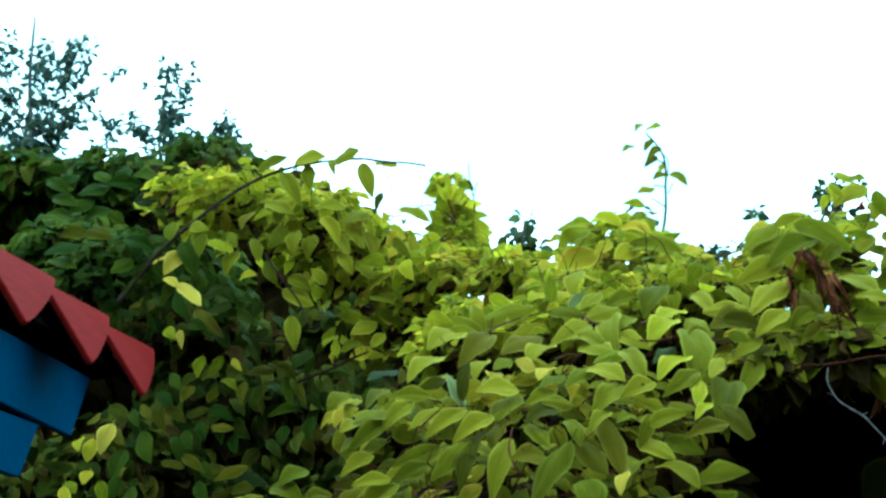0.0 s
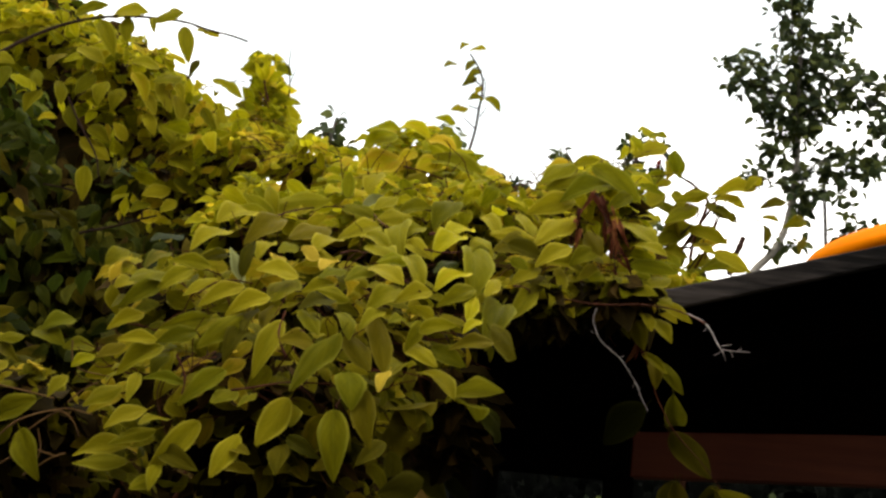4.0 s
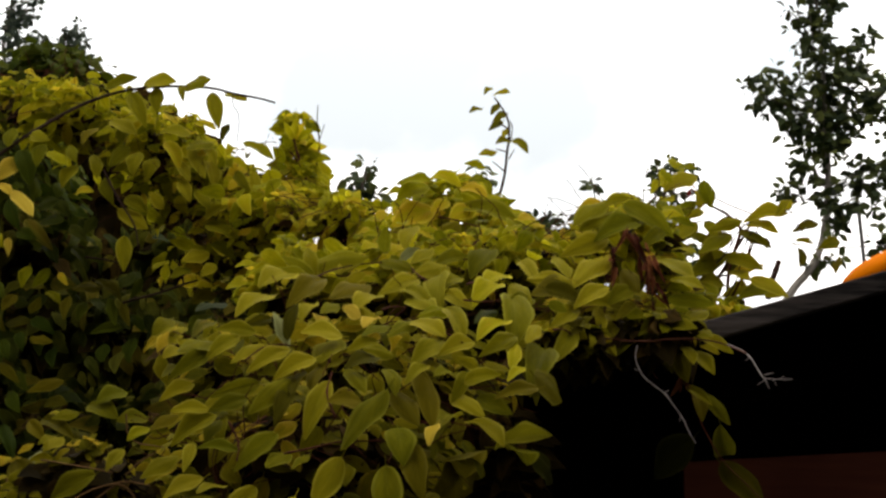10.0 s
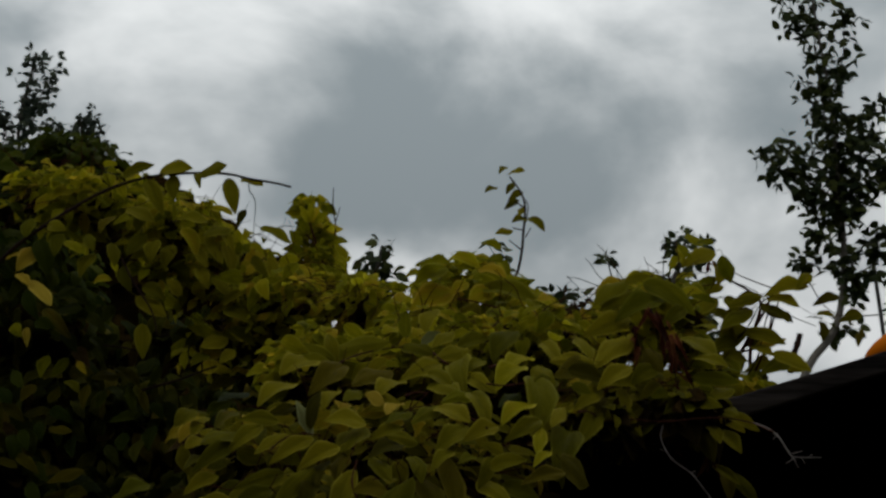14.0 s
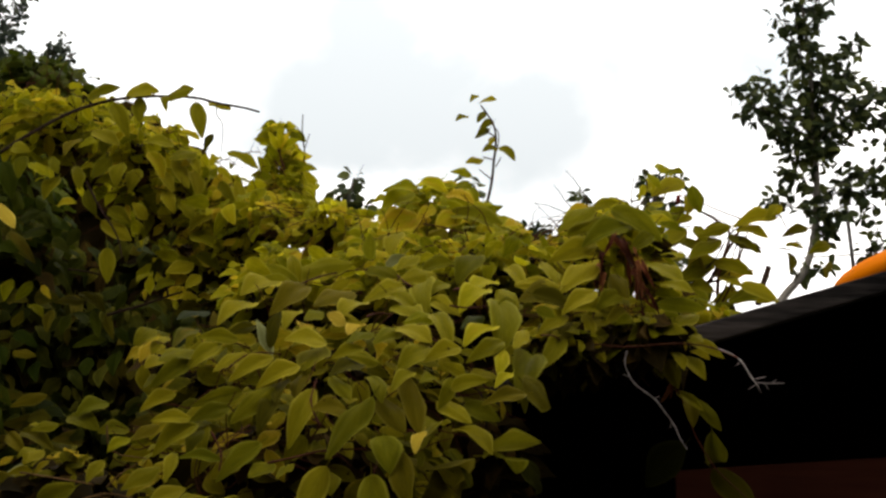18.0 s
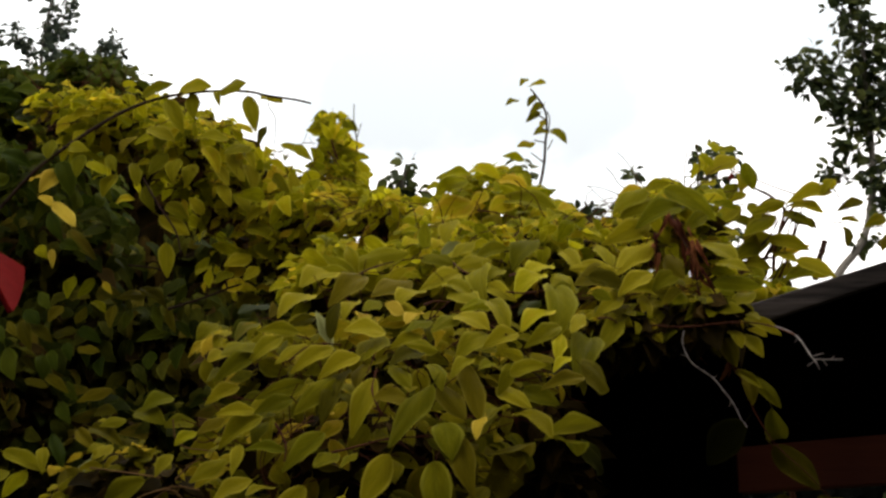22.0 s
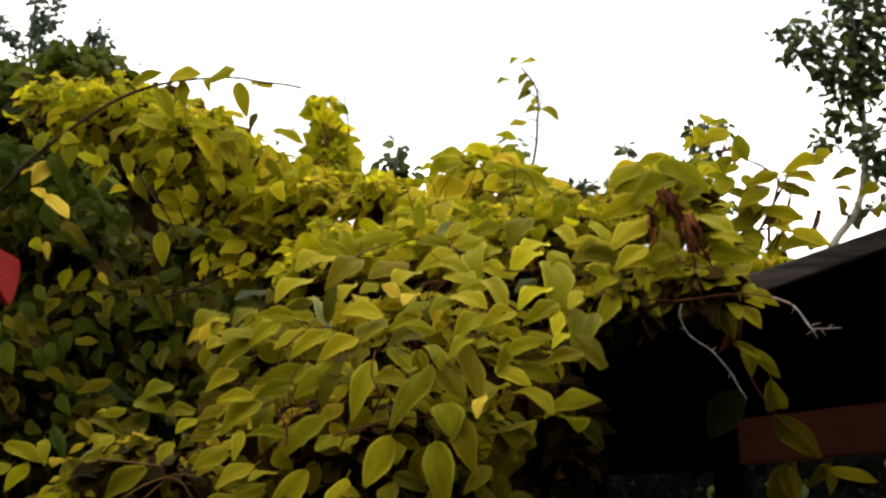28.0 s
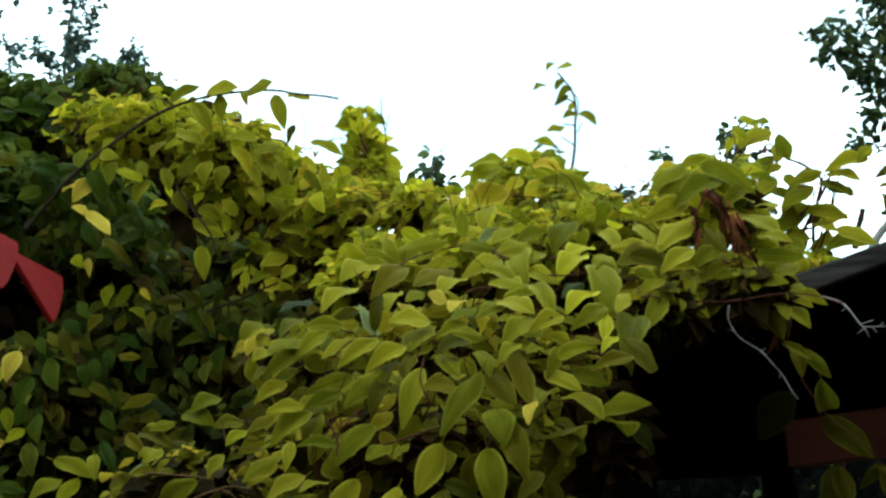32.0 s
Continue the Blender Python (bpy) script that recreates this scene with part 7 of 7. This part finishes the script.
single((-1.226, 3.747, 2.890), (-1.260, 3.713, 2.909), 2, (-0.46, -0.87, 0.33), 1.24, mid_laid, hedge)
single((-1.437, 3.741, 3.025), (-1.370, 3.707, 2.979), 3, (0.03, -0.81, 0.25), 0.84, mid_laid, hedge)
single((-1.379, 3.641, 2.761), (-1.305, 3.607, 2.726), 4, (-0.25, -0.75, 0.73), 1.06, mid_laid, hedge)
single((-1.071, 3.751, 2.985), (-1.116, 3.717, 2.953), 5, (-0.24, -0.79, 0.37), 1.25, mid_laid, hedge)
single((-0.961, 3.748, 2.916), (-0.991, 3.714, 2.884), 6, (0.08, -0.94, 0.22), 1.25, mid_laid, hedge)
single((-1.364, 3.769, 3.043), (-1.399, 3.735, 3.009), 7, (0.20, -0.70, 0.61), 1.25, mid_laid, hedge)
single((-1.316, 3.771, 3.048), (-1.257, 3.737, 3.005), 8, (-0.42, -0.77, 0.79), 0.90, mid_laid, hedge)
single((-1.043, 3.768, 3.013), (-1.082, 3.734, 2.972), 0, (0.27, -0.79, 0.67), 1.25, mid_laid, hedge)
single((-1.203, 3.766, 2.945), (-1.129, 3.732, 2.951), 1, (-0.08, -0.79, 0.37), 1.24, green_laid, hedge)
single((-1.157, 3.618, 2.735), (-1.206, 3.584, 2.699), 2, (0.11, -0.80, 0.11), 1.03, mid_laid, hedge)
single((-0.921, 3.630, 2.641), (-0.876, 3.596, 2.598), 3, (0.11, -0.89, 0.21), 0.87, green_laid, hedge)
single((-0.873, 3.613, 2.572), (-0.822, 3.579, 2.529), 4, (0.23, -0.97, -0.17), 0.78, green_laid, hedge)
single((-0.816, 3.623, 2.600), (-0.831, 3.589, 2.547), 5, (0.50, -0.81, 0.52), 0.90, green_laid, hedge)
single((-0.803, 3.622, 2.523), (-0.825, 3.588, 2.479), 6, (0.12, -0.76, 0.34), 1.08, green_laid, hedge)
single((-0.863, 3.625, 2.513), (-0.812, 3.591, 2.457), 7, (0.60, -0.97, 0.42), 0.90, green_laid, hedge)
single((-1.060, 3.634, 2.426), (-1.022, 3.600, 2.379), 8, (-0.26, -0.98, 0.10), 0.85, mid_laid, hedge)
single((-1.005, 3.646, 2.394), (-1.026, 3.612, 2.348), 0, (-0.01, -0.83, 0.13), 1.07, olive_shade_laid, hedge)
single((-0.827, 3.645, 2.380), (-0.835, 3.611, 2.330), 1, (0.19, -0.92, 0.32), 0.78, mid_laid, hedge)
# the light on the hedge top is painted in as lighter green leaves
TOP = [(c, r, int(1.5 * n)) for c, r, n in HEDGE if c[2] > 2.85] + [((-1.250, 4.050, 2.780), (0.300, 0.250, 0.160), 260)]
foliage("top_foliage", SMALL, scatter(rng, TOP, 0.070, 0.4, 0.5, (0.8, 1.1), 1.1), mid_leaves, hedge, "top leaves of the hedge, light painted in as a lighter green")
# dark stems between the leaves
part("stem", tube(bmesh.new(), [(-0.702, 3.500, 2.353), (-0.609, 3.500, 2.382), (-0.552, 3.500, 2.406), (-0.523, 3.500, 2.415)], 0.004, 0.0024, 5), dark_bark, hedge, "dark stem")
part("stem", tube(bmesh.new(), [(-0.755, 3.400, 2.659), (-0.715, 3.400, 2.588), (-0.668, 3.400, 2.526), (-0.656, 3.400, 2.469)], 0.003, 0.0018, 5), dark_bark, hedge, "dark stem")
part("stem", tube(bmesh.new(), [(-0.805, 3.500, 2.465), (-0.748, 3.500, 2.460), (-0.706, 3.500, 2.448)], 0.003, 0.0018, 5), dark_bark, hedge, "dark stem")
part("stem", tube(bmesh.new(), [(-0.559, 3.500, 2.407), (-0.564, 3.500, 2.445), (-0.591, 3.500, 2.469)], 0.003, 0.0018, 5), dark_bark, hedge, "dark stem")
# the deep body of the hedge, its shade painted in as near-black leaves
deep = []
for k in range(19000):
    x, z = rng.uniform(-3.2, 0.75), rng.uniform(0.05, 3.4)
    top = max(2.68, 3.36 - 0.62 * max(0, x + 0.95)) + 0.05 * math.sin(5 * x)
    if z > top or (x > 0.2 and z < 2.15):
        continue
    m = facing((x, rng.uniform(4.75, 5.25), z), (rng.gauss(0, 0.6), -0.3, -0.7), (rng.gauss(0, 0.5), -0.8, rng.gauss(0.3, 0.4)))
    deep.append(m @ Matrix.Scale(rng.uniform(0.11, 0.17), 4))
foliage("deep_foliage", SMALL, deep, inner_shade_leaves, hedge, "dense leaves deep in the hedge, shade painted into their colour")
twigs(rng, HEDGE, 4, 0.18, dark_bark, hedge, start=0.6)
bm = bmesh.new()
for k in range(16):
    x = -3.0 + 0.21 * k
    tube(bm, [(x, 4.95, -0.04), (x + 0.06 * math.sin(k), 4.9, 0.8), (x + 0.1 * math.cos(2 * k), 4.9, 1.6), (x + 0.1 * math.sin(3 * k), 4.8, 2.3)], 0.02, 0.006, 6)
part("stem", bm, bark, hedge, "brown hedge stems")

# ---- bushes behind the shelter ----
bushes = thing("dark_bushes", (1.8, 6.2, 0), "dark garden bushes behind the shelter", "bush")
deep = []
for k in range(20000):
    x, z = rng.uniform(-0.2, 3.6), rng.uniform(0.05, 2.45)
    if noise.noise(Vector((x * 3.1, 0, z * 3.1))) > 0.8:
        continue
    m = facing((x, rng.uniform(5.6, 6.4), z), (rng.gauss(0, 0.6), -0.3, -0.7), (rng.gauss(0, 0.5), -0.8, rng.gauss(0.3, 0.4)))
    deep.append(m @ Matrix.Scale(rng.uniform(0.04, 0.075), 4))
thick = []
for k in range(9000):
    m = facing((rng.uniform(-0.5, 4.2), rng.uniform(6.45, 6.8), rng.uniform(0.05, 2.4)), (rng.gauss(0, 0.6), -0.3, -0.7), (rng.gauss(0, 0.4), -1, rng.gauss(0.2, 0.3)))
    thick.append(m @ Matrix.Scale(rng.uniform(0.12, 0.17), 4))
foliage("deep_foliage", PEARS, thick, bush_leaves, bushes, "dense leaves deep in the bushes, shade painted into their colour")
foliage("foliage", PEARS, deep[::60], pear_leaves, bushes)
foliage("inner_foliage", PEARS, [m for k, m in enumerate(deep) if k % 60], bush_leaves, bushes, "inner leaves with shade painted into their colour")
bm = bmesh.new()
for k in range(10):
    x = 0.0 + 0.37 * k
    tube(bm, [(x, 6.1, -0.04), (x + 0.08 * math.sin(k), 6.1, 0.9), (x + 0.15 * math.cos(2 * k), 6.1, 2.2)], 0.018, 0.005, 5)
part("stem", bm, dark_bark, bushes, "dark brown stems")

# ---- playhouse with a steep red roof ----
playhouse = thing("playhouse", (-1.4, 2.3, 0), "blue wooden playhouse with a steep red shingled roof", "playhouse")
EAVE = Vector((-1.178, 0, 2.415))
DOWN = Vector((0.53, 0, -0.848))
OUT = Vector((0.848, 0, 0.53))


def shingle(width, length, round_end):
    """A board with a rounded lower end; x along its width, y up the slope."""
    bm = bmesh.new()
    edge = [(0.0, 0.0)]
    for k in range(9):
        up = k / 8
        edge.append((width * (0.05 + 0.90 * (1 - (1 - up) ** 1.2)), round_end * (0.02 + 0.98 * up)))
    edge += [(width, length), (0.0, length)]
    low = [bm.verts.new((x, y, 0)) for x, y in edge]
    top = [bm.verts.new((x, y, 0.016)) for x, y in edge]
    bm.faces.new(low[::-1])
    bm.faces.new(top)
    for k in range(len(edge)):
        n = (k + 1) % len(edge)
        bm.faces.new((low[k], low[n], top[n], top[k]))
    bmesh.ops.bevel(bm, geom=[e for e in bm.edges if len(e.link_faces) == 2], offset=0.003, segments=1, affect="EDGES")
    return mesh_of("shingle", bm, red_paint)


shingle_mesh = shingle(0.43, 0.245, 0.235)
# across the slope, up the slope, outwards
LAY = Matrix(((0, -DOWN.x, OUT.x, 0), (1, 0, 0, 0), (0, -DOWN.z, OUT.z, 0), (0, 0, 0, 1)))
for row in range(1):
    for k in range(5):
        y = 2.17 + 0.414 * k - 0.2 * (row % 2)
        at = EAVE - DOWN * 0.27 * row + OUT * (0.012 * row) + Vector((0, y, 0))
        ob = new("shingle", shingle_mesh)
        ob.parent, ob.matrix_parent_inverse = playhouse, playhouse.matrix_world.inverted()
        ob.matrix_basis = Matrix.Translation(at) @ LAY @ pose(0, 0, 0, 1.5 + 0.4 * math.sin(3 * k + row), -3.5, 0.6 * math.sin(5 * k + row))


def across_roof(s0, s1, y0, y1, drop):
    a = [EAVE + Vector((0, y0, 0)) - DOWN * s0, EAVE + Vector((0, y1, 0)) - DOWN * s0, EAVE + Vector((0, y1, 0)) - DOWN * s1, EAVE + Vector((0, y0, 0)) - DOWN * s1]
    return prism([p - OUT * drop for p in a], -0.02 * OUT)


part("roof_panel", across_roof(0.14, 0.215, 1.95, 4.1, 0.03), shade_dark_wood, playhouse)
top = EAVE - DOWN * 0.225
part("roof_panel", prism([(top.x, 1.95, top.z), (top.x, 4.0, top.z), (top.x - 0.5, 4.0, top.z - 0.12), (top.x - 0.5, 1.95, top.z - 0.12)], (0.005, 0, -0.02)), shade_dark_wood, playhouse)
part("soffit", prism([(-1.30, 1.95, 2.50), (-1.30, 3.95, 2.50), (-1.7, 3.95, 2.50), (-1.7, 1.95, 2.50)], (0, 0, 0.02)), shade_dark_wood, playhouse)
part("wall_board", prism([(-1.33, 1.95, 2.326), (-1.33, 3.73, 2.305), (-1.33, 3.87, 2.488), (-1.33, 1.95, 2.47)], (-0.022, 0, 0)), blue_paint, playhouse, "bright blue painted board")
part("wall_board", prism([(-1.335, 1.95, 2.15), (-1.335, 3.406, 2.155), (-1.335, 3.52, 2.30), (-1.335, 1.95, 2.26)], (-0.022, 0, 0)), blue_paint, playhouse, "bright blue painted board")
# black panel added to paint the dark gap between the blue boards
part("shade_panel", prism([(-1.365, 1.95, 2.17), (-1.365, 3.38, 2.17), (-1.365, 3.80, 2.49), (-1.365, 1.95, 2.49)], (-0.02, 0, 0)), shade_dark_wood, playhouse)
# scaled to 0.78 about the camera's eye and shifted to fit its view
EYE_SCALE = Matrix.Translation((-0.014, 0, 0.352)) @ Matrix.Scale(0.78, 4)
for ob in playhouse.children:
    ob.matrix_basis = EYE_SCALE @ ob.matrix_basis
for k in range(14):
    part("wall_board", box((0.018, 0.102, 2.25), pose(-1.26, 1.57 + 0.104 * k, 1.125)), blue_paint, playhouse)
for k in range(6):
    part("wall_board", box((0.09, 0.018, 2.2), pose(-1.32 - 0.092 * k, 1.52, 1.1)), blue_paint, playhouse)

# ---- pear trees ----
def pear_tree(at, label, trunk, limbs, radius, leaf_size, bark_mat, leaf_mat=None, fill=1.9):
    """A trunk, limbs (line, leaves, spread) and a crown of single leaves."""
    tree = thing("pear_tree", at, label, "tree", "pear trees")
    part("trunk", tube(bmesh.new(), trunk, radius, radius * 0.22, 8), bark_mat, tree)
    poses = []
    for line, n, spread in limbs:
        part("limb", tube(bmesh.new(), line, radius * 0.22, radius * 0.06, 5), tree_bark, tree)
        poses += clad(rng, line, int(n * fill), leaf_size, spread * 0.62, None, tree, PEARS)
    foliage("crown", PEARS, poses, leaf_mat or pear_leaves, tree, "dark green leaves with gaps between them")
    return tree


limbs = []
limbs.append(([(1.934, 6.500, 3.908), (1.811, 6.500, 4.019), (1.678, 6.500, 4.072), (1.604, 6.500, 4.105)], 80, 0.06))
limbs.append(([(1.928, 6.500, 3.964), (1.842, 6.500, 4.104), (1.764, 6.500, 4.188), (1.695, 6.500, 4.164)], 80, 0.07))
limbs.append(([(1.940, 6.500, 3.824), (1.861, 6.500, 3.907), (1.755, 6.500, 3.961)], 60, 0.06))
limbs.append(([(1.940, 6.500, 3.880), (2.028, 6.500, 4.023), (2.090, 6.500, 4.167), (2.113, 6.500, 4.345)], 120, 0.08))
limbs.append(([(1.939, 6.500, 3.852), (2.080, 6.500, 3.967), (2.196, 6.500, 4.112), (2.241, 6.500, 4.176)], 110, 0.08))
limbs.append(([(1.935, 6.500, 3.993), (1.932, 6.500, 4.163), (1.925, 6.500, 4.370)], 90, 0.07))
limbs.append(([(1.938, 6.500, 3.657), (2.067, 6.500, 3.715), (2.191, 6.500, 3.773)], 55, 0.05))
limbs.append(([(1.937, 6.500, 3.629), (1.852, 6.500, 3.711), (1.807, 6.500, 3.794)], 45, 0.05))
limbs.append(([(1.934, 6.500, 3.574), (1.846, 6.500, 3.578), (1.720, 6.500, 3.626)], 38, 0.045))
limbs.append(([(1.931, 6.500, 3.519), (2.006, 6.500, 3.570), (2.061, 6.500, 3.604), (2.130, 6.500, 3.644)], 45, 0.05))
limbs.append(([(1.922, 6.500, 3.437), (1.987, 6.500, 3.465), (2.023, 6.500, 3.532)], 22, 0.035))
limbs.append(([(2.190, 6.500, 3.360), (2.216, 6.500, 3.489), (2.192, 6.500, 3.551)], 26, 0.04))
limbs.append(([(2.198, 6.500, 3.751), (2.291, 6.500, 3.865), (2.352, 6.500, 3.979), (2.453, 6.500, 4.066)], 60, 0.06))
limbs.append(([(2.252, 6.500, 3.655), (2.333, 6.500, 3.753), (2.454, 6.500, 3.868)], 60, 0.07))
limbs.append(([(2.196, 6.500, 3.379), (2.279, 6.500, 3.435)], 16, 0.03))
limbs.append(([(2.271, 6.500, 3.991), (2.360, 6.500, 4.115)], 30, 0.05))
limbs.append(([(1.898, 6.500, 4.283), (1.879, 6.500, 4.519), (1.870, 6.500, 4.790), (1.855, 6.500, 4.974), (1.851, 6.500, 5.161)], 110, 0.06))
limbs.append(([(1.916, 6.500, 4.460), (1.996, 6.500, 4.604), (2.023, 6.500, 4.786), (2.021, 6.500, 4.945)], 90, 0.06))
limbs.append(([(1.965, 6.500, 4.196), (2.083, 6.500, 4.308), (2.132, 6.500, 4.418)], 60, 0.05))
limbs.append(([(1.872, 6.500, 4.415), (1.810, 6.500, 4.512), (1.776, 6.500, 4.532)], 9, 0.02))
limbs.append(([(1.888, 6.500, 4.845), (1.766, 6.500, 4.813), (1.765, 6.500, 4.973)], 40, 0.05))
limbs.append(([(1.836, 6.500, 3.246), (1.913, 6.500, 3.301), (1.954, 6.500, 3.321)], 14, 0.03))
pear_tree((1.55, 6.5, 0), "young pear tree with dark leaves on upright shoots beyond the shelter",
    [(1.55, 6.5, -0.05), (1.56, 6.5, 1.2), (1.6, 6.5, 2.5), (1.68, 6.5, 3.0), (1.742, 6.500, 3.148), (1.845, 6.500, 3.251), (1.901, 6.500, 3.382), (1.929, 6.500, 3.574), (1.942, 6.500, 3.796), (1.933, 6.500, 3.965), (1.934, 6.500, 4.140), (1.936, 6.500, 4.370), (1.888, 6.500, 4.814), (1.854, 6.500, 5.295)],
    limbs, 0.025, 0.054, pale_bark, None, 1.9)
limbs = []
limbs.append(([(-3.019, 7.500, 4.612), (-3.099, 7.500, 4.867), (-3.164, 7.500, 5.089), (-3.230, 7.500, 5.350)], 150, 0.1))
limbs.append(([(-3.002, 7.500, 4.644), (-2.964, 7.500, 4.846), (-2.944, 7.500, 5.019), (-2.956, 7.500, 5.235)], 150, 0.1))
limbs.append(([(-2.934, 7.500, 4.703), (-2.876, 7.500, 5.008), (-2.788, 7.500, 5.154), (-2.733, 7.500, 5.289)], 90, 0.06))
limbs.append(([(-2.866, 7.500, 4.727), (-2.760, 7.500, 4.938), (-2.623, 7.500, 5.004), (-2.477, 7.500, 5.109)], 46, 0.035))
limbs.append(([(-2.865, 7.500, 4.762), (-2.629, 7.500, 4.823), (-2.412, 7.500, 4.818)], 24, 0.03))
limbs.append(([(-2.772, 7.500, 4.474), (-2.634, 7.500, 4.651), (-2.547, 7.500, 4.755)], 36, 0.04))
limbs.append(([(-2.756, 7.500, 4.478), (-2.719, 7.500, 4.595), (-2.629, 7.500, 4.609)], 34, 0.04))
limbs.append(([(-3.070, 7.500, 4.586), (-3.202, 7.500, 4.778), (-3.337, 7.500, 4.973)], 90, 0.1))
limbs.append(([(-2.968, 7.500, 4.674), (-2.834, 7.500, 4.671)], 20, 0.03))
pear_tree((-2.6, 7.5, 0), "old pear tree behind the hedge, haze painted into its bluish crown",
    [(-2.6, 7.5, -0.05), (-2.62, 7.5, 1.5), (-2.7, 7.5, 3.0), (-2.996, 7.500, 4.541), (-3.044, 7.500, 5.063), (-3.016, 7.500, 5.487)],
    limbs, 0.03, 0.042, tree_bark, hazy_leaves, 3.4)
limbs = []
limbs.append(([(-2.237, 7.500, 4.490), (-2.246, 7.500, 4.730), (-2.223, 7.500, 4.935), (-2.219, 7.500, 5.090)], 90, 0.045))
limbs.append(([(-2.212, 7.500, 4.612), (-2.174, 7.500, 4.858), (-2.096, 7.500, 5.007), (-2.077, 7.500, 5.049)], 34, 0.035))
limbs.append(([(-2.325, 7.500, 4.503), (-2.348, 7.500, 4.677), (-2.411, 7.500, 4.749)], 44, 0.045))
limbs.append(([(-2.146, 7.500, 4.476), (-2.087, 7.500, 4.604), (-2.037, 7.500, 4.678)], 34, 0.045))
limbs.append(([(-2.007, 7.500, 4.523), (-1.934, 7.500, 4.649), (-1.881, 7.500, 4.709)], 44, 0.05))
limbs.append(([(-2.163, 7.500, 4.794), (-2.113, 7.500, 4.807)], 8, 0.015))
limbs.append(([(-1.944, 7.500, 4.589), (-1.845, 7.500, 4.608), (-1.816, 7.500, 4.553)], 40, 0.05))
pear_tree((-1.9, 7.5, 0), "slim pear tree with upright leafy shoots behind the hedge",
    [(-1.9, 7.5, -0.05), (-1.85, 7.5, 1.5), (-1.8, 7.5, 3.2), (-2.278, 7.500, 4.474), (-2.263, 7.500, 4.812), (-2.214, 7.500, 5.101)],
    limbs, 0.022, 0.042, tree_bark, hazy_leaves, 3.6)
pear_tree((-0.2, 6.3, 0), "top of a small dark tree behind the vines",
    [(-0.2, 6.3, -0.05), (-0.2, 6.3, 1.6), (-0.22, 6.3, 3.0), (-0.250, 6.300, 3.288), (-0.245, 6.300, 3.472), (-0.219, 6.300, 3.613)],
    [([(-0.250, 6.300, 3.288), (-0.248, 6.300, 3.446), (-0.219, 6.300, 3.607)], 34, 0.045), ([(-0.248, 6.300, 3.366), (-0.312, 6.300, 3.454)], 12, 0.04), ([(-0.250, 6.300, 3.393), (-0.188, 6.300, 3.490)], 12, 0.035)], 0.03, 0.062, tree_bark)
pear_tree((0.75, 7.3, 0), "low dark tree crown behind the vines",
    [(0.75, 7.3, -0.05), (0.72, 7.3, 1.6), (0.68, 7.3, 3.0), (0.663, 7.300, 3.528), (0.673, 7.300, 3.650)],
    [([(0.634, 7.300, 3.526), (0.672, 7.300, 3.665)], 40, 0.06), ([(0.663, 7.300, 3.528), (0.761, 7.300, 3.656)], 36, 0.06), ([(0.663, 7.300, 3.528), (0.555, 7.300, 3.642)], 26, 0.06), ([(0.548, 7.300, 3.490), (0.385, 7.300, 3.814), (0.305, 7.300, 3.933)], 36, 0.05)], 0.03, 0.062, tree_bark)
pear_tree((1.3, 8.3, 0), "far dark tree crown with yellowing tips",
    [(1.3, 8.3, -0.05), (1.3, 8.3, 1.8), (1.3, 8.3, 3.2), (1.355, 8.300, 3.831), (1.483, 8.300, 4.118), (1.530, 8.300, 4.316)],
    [([(1.386, 8.300, 3.937), (1.448, 8.300, 4.186), (1.480, 8.300, 4.295)], 40, 0.06), ([(1.452, 8.300, 4.011), (1.566, 8.300, 4.194), (1.598, 8.300, 4.331)], 45, 0.06), ([(1.117, 8.300, 3.919), (1.063, 8.300, 4.125), (1.050, 8.300, 4.212)], 16, 0.025), ([(1.627, 8.300, 3.609), (1.657, 8.300, 3.817)], 30, 0.07)], 0.035, 0.062, tree_bark)

# ---- iron pole with a wire ----
pole = thing("fence_pole", (2.08, 6.9, 0), "thin dark iron pole with a cross wire behind the shelter", "pole")
part("pole", tube(bmesh.new(), [(2.2, 6.9, -0.05), (2.243, 6.900, 2.801), (2.216, 6.900, 3.414), (2.197, 6.900, 3.715)], 0.011, 0.010, 8), pole_metal, pole)
part("wire", tube(bmesh.new(), [(1.968, 6.900, 3.452), (2.213, 6.900, 3.474), (2.817, 6.900, 3.518)], 0.004, 0.004, 5), pole_metal, pole)

# ---- plain unseen walls, added to block sky light behind and beside the path ----
closing = grained("grey_render", (0.06, 0.055, 0.05), (0.12, 0.11, 0.10), 0.9, (3, 3, 3), 0.3, shine=0.1)
tagged(part("light_block_south", box((14.0, 0.25, 8.4), pose(0, -2.4, 4.15)), closing, None, "unseen plain grey wall added to block sky light from behind"), kind="structure")
tagged(part("light_block_west", box((0.25, 5.0, 3.2), pose(-5.0, 0.2, 1.55)), closing, None, "unseen plain grey wall added to block sky light from the side"), kind="structure")
tagged(part("light_block_east", box((0.25, 5.0, 3.2), pose(5.0, 0.2, 1.55)), closing, None, "unseen plain grey wall added to block sky light from the side"), kind="structure")
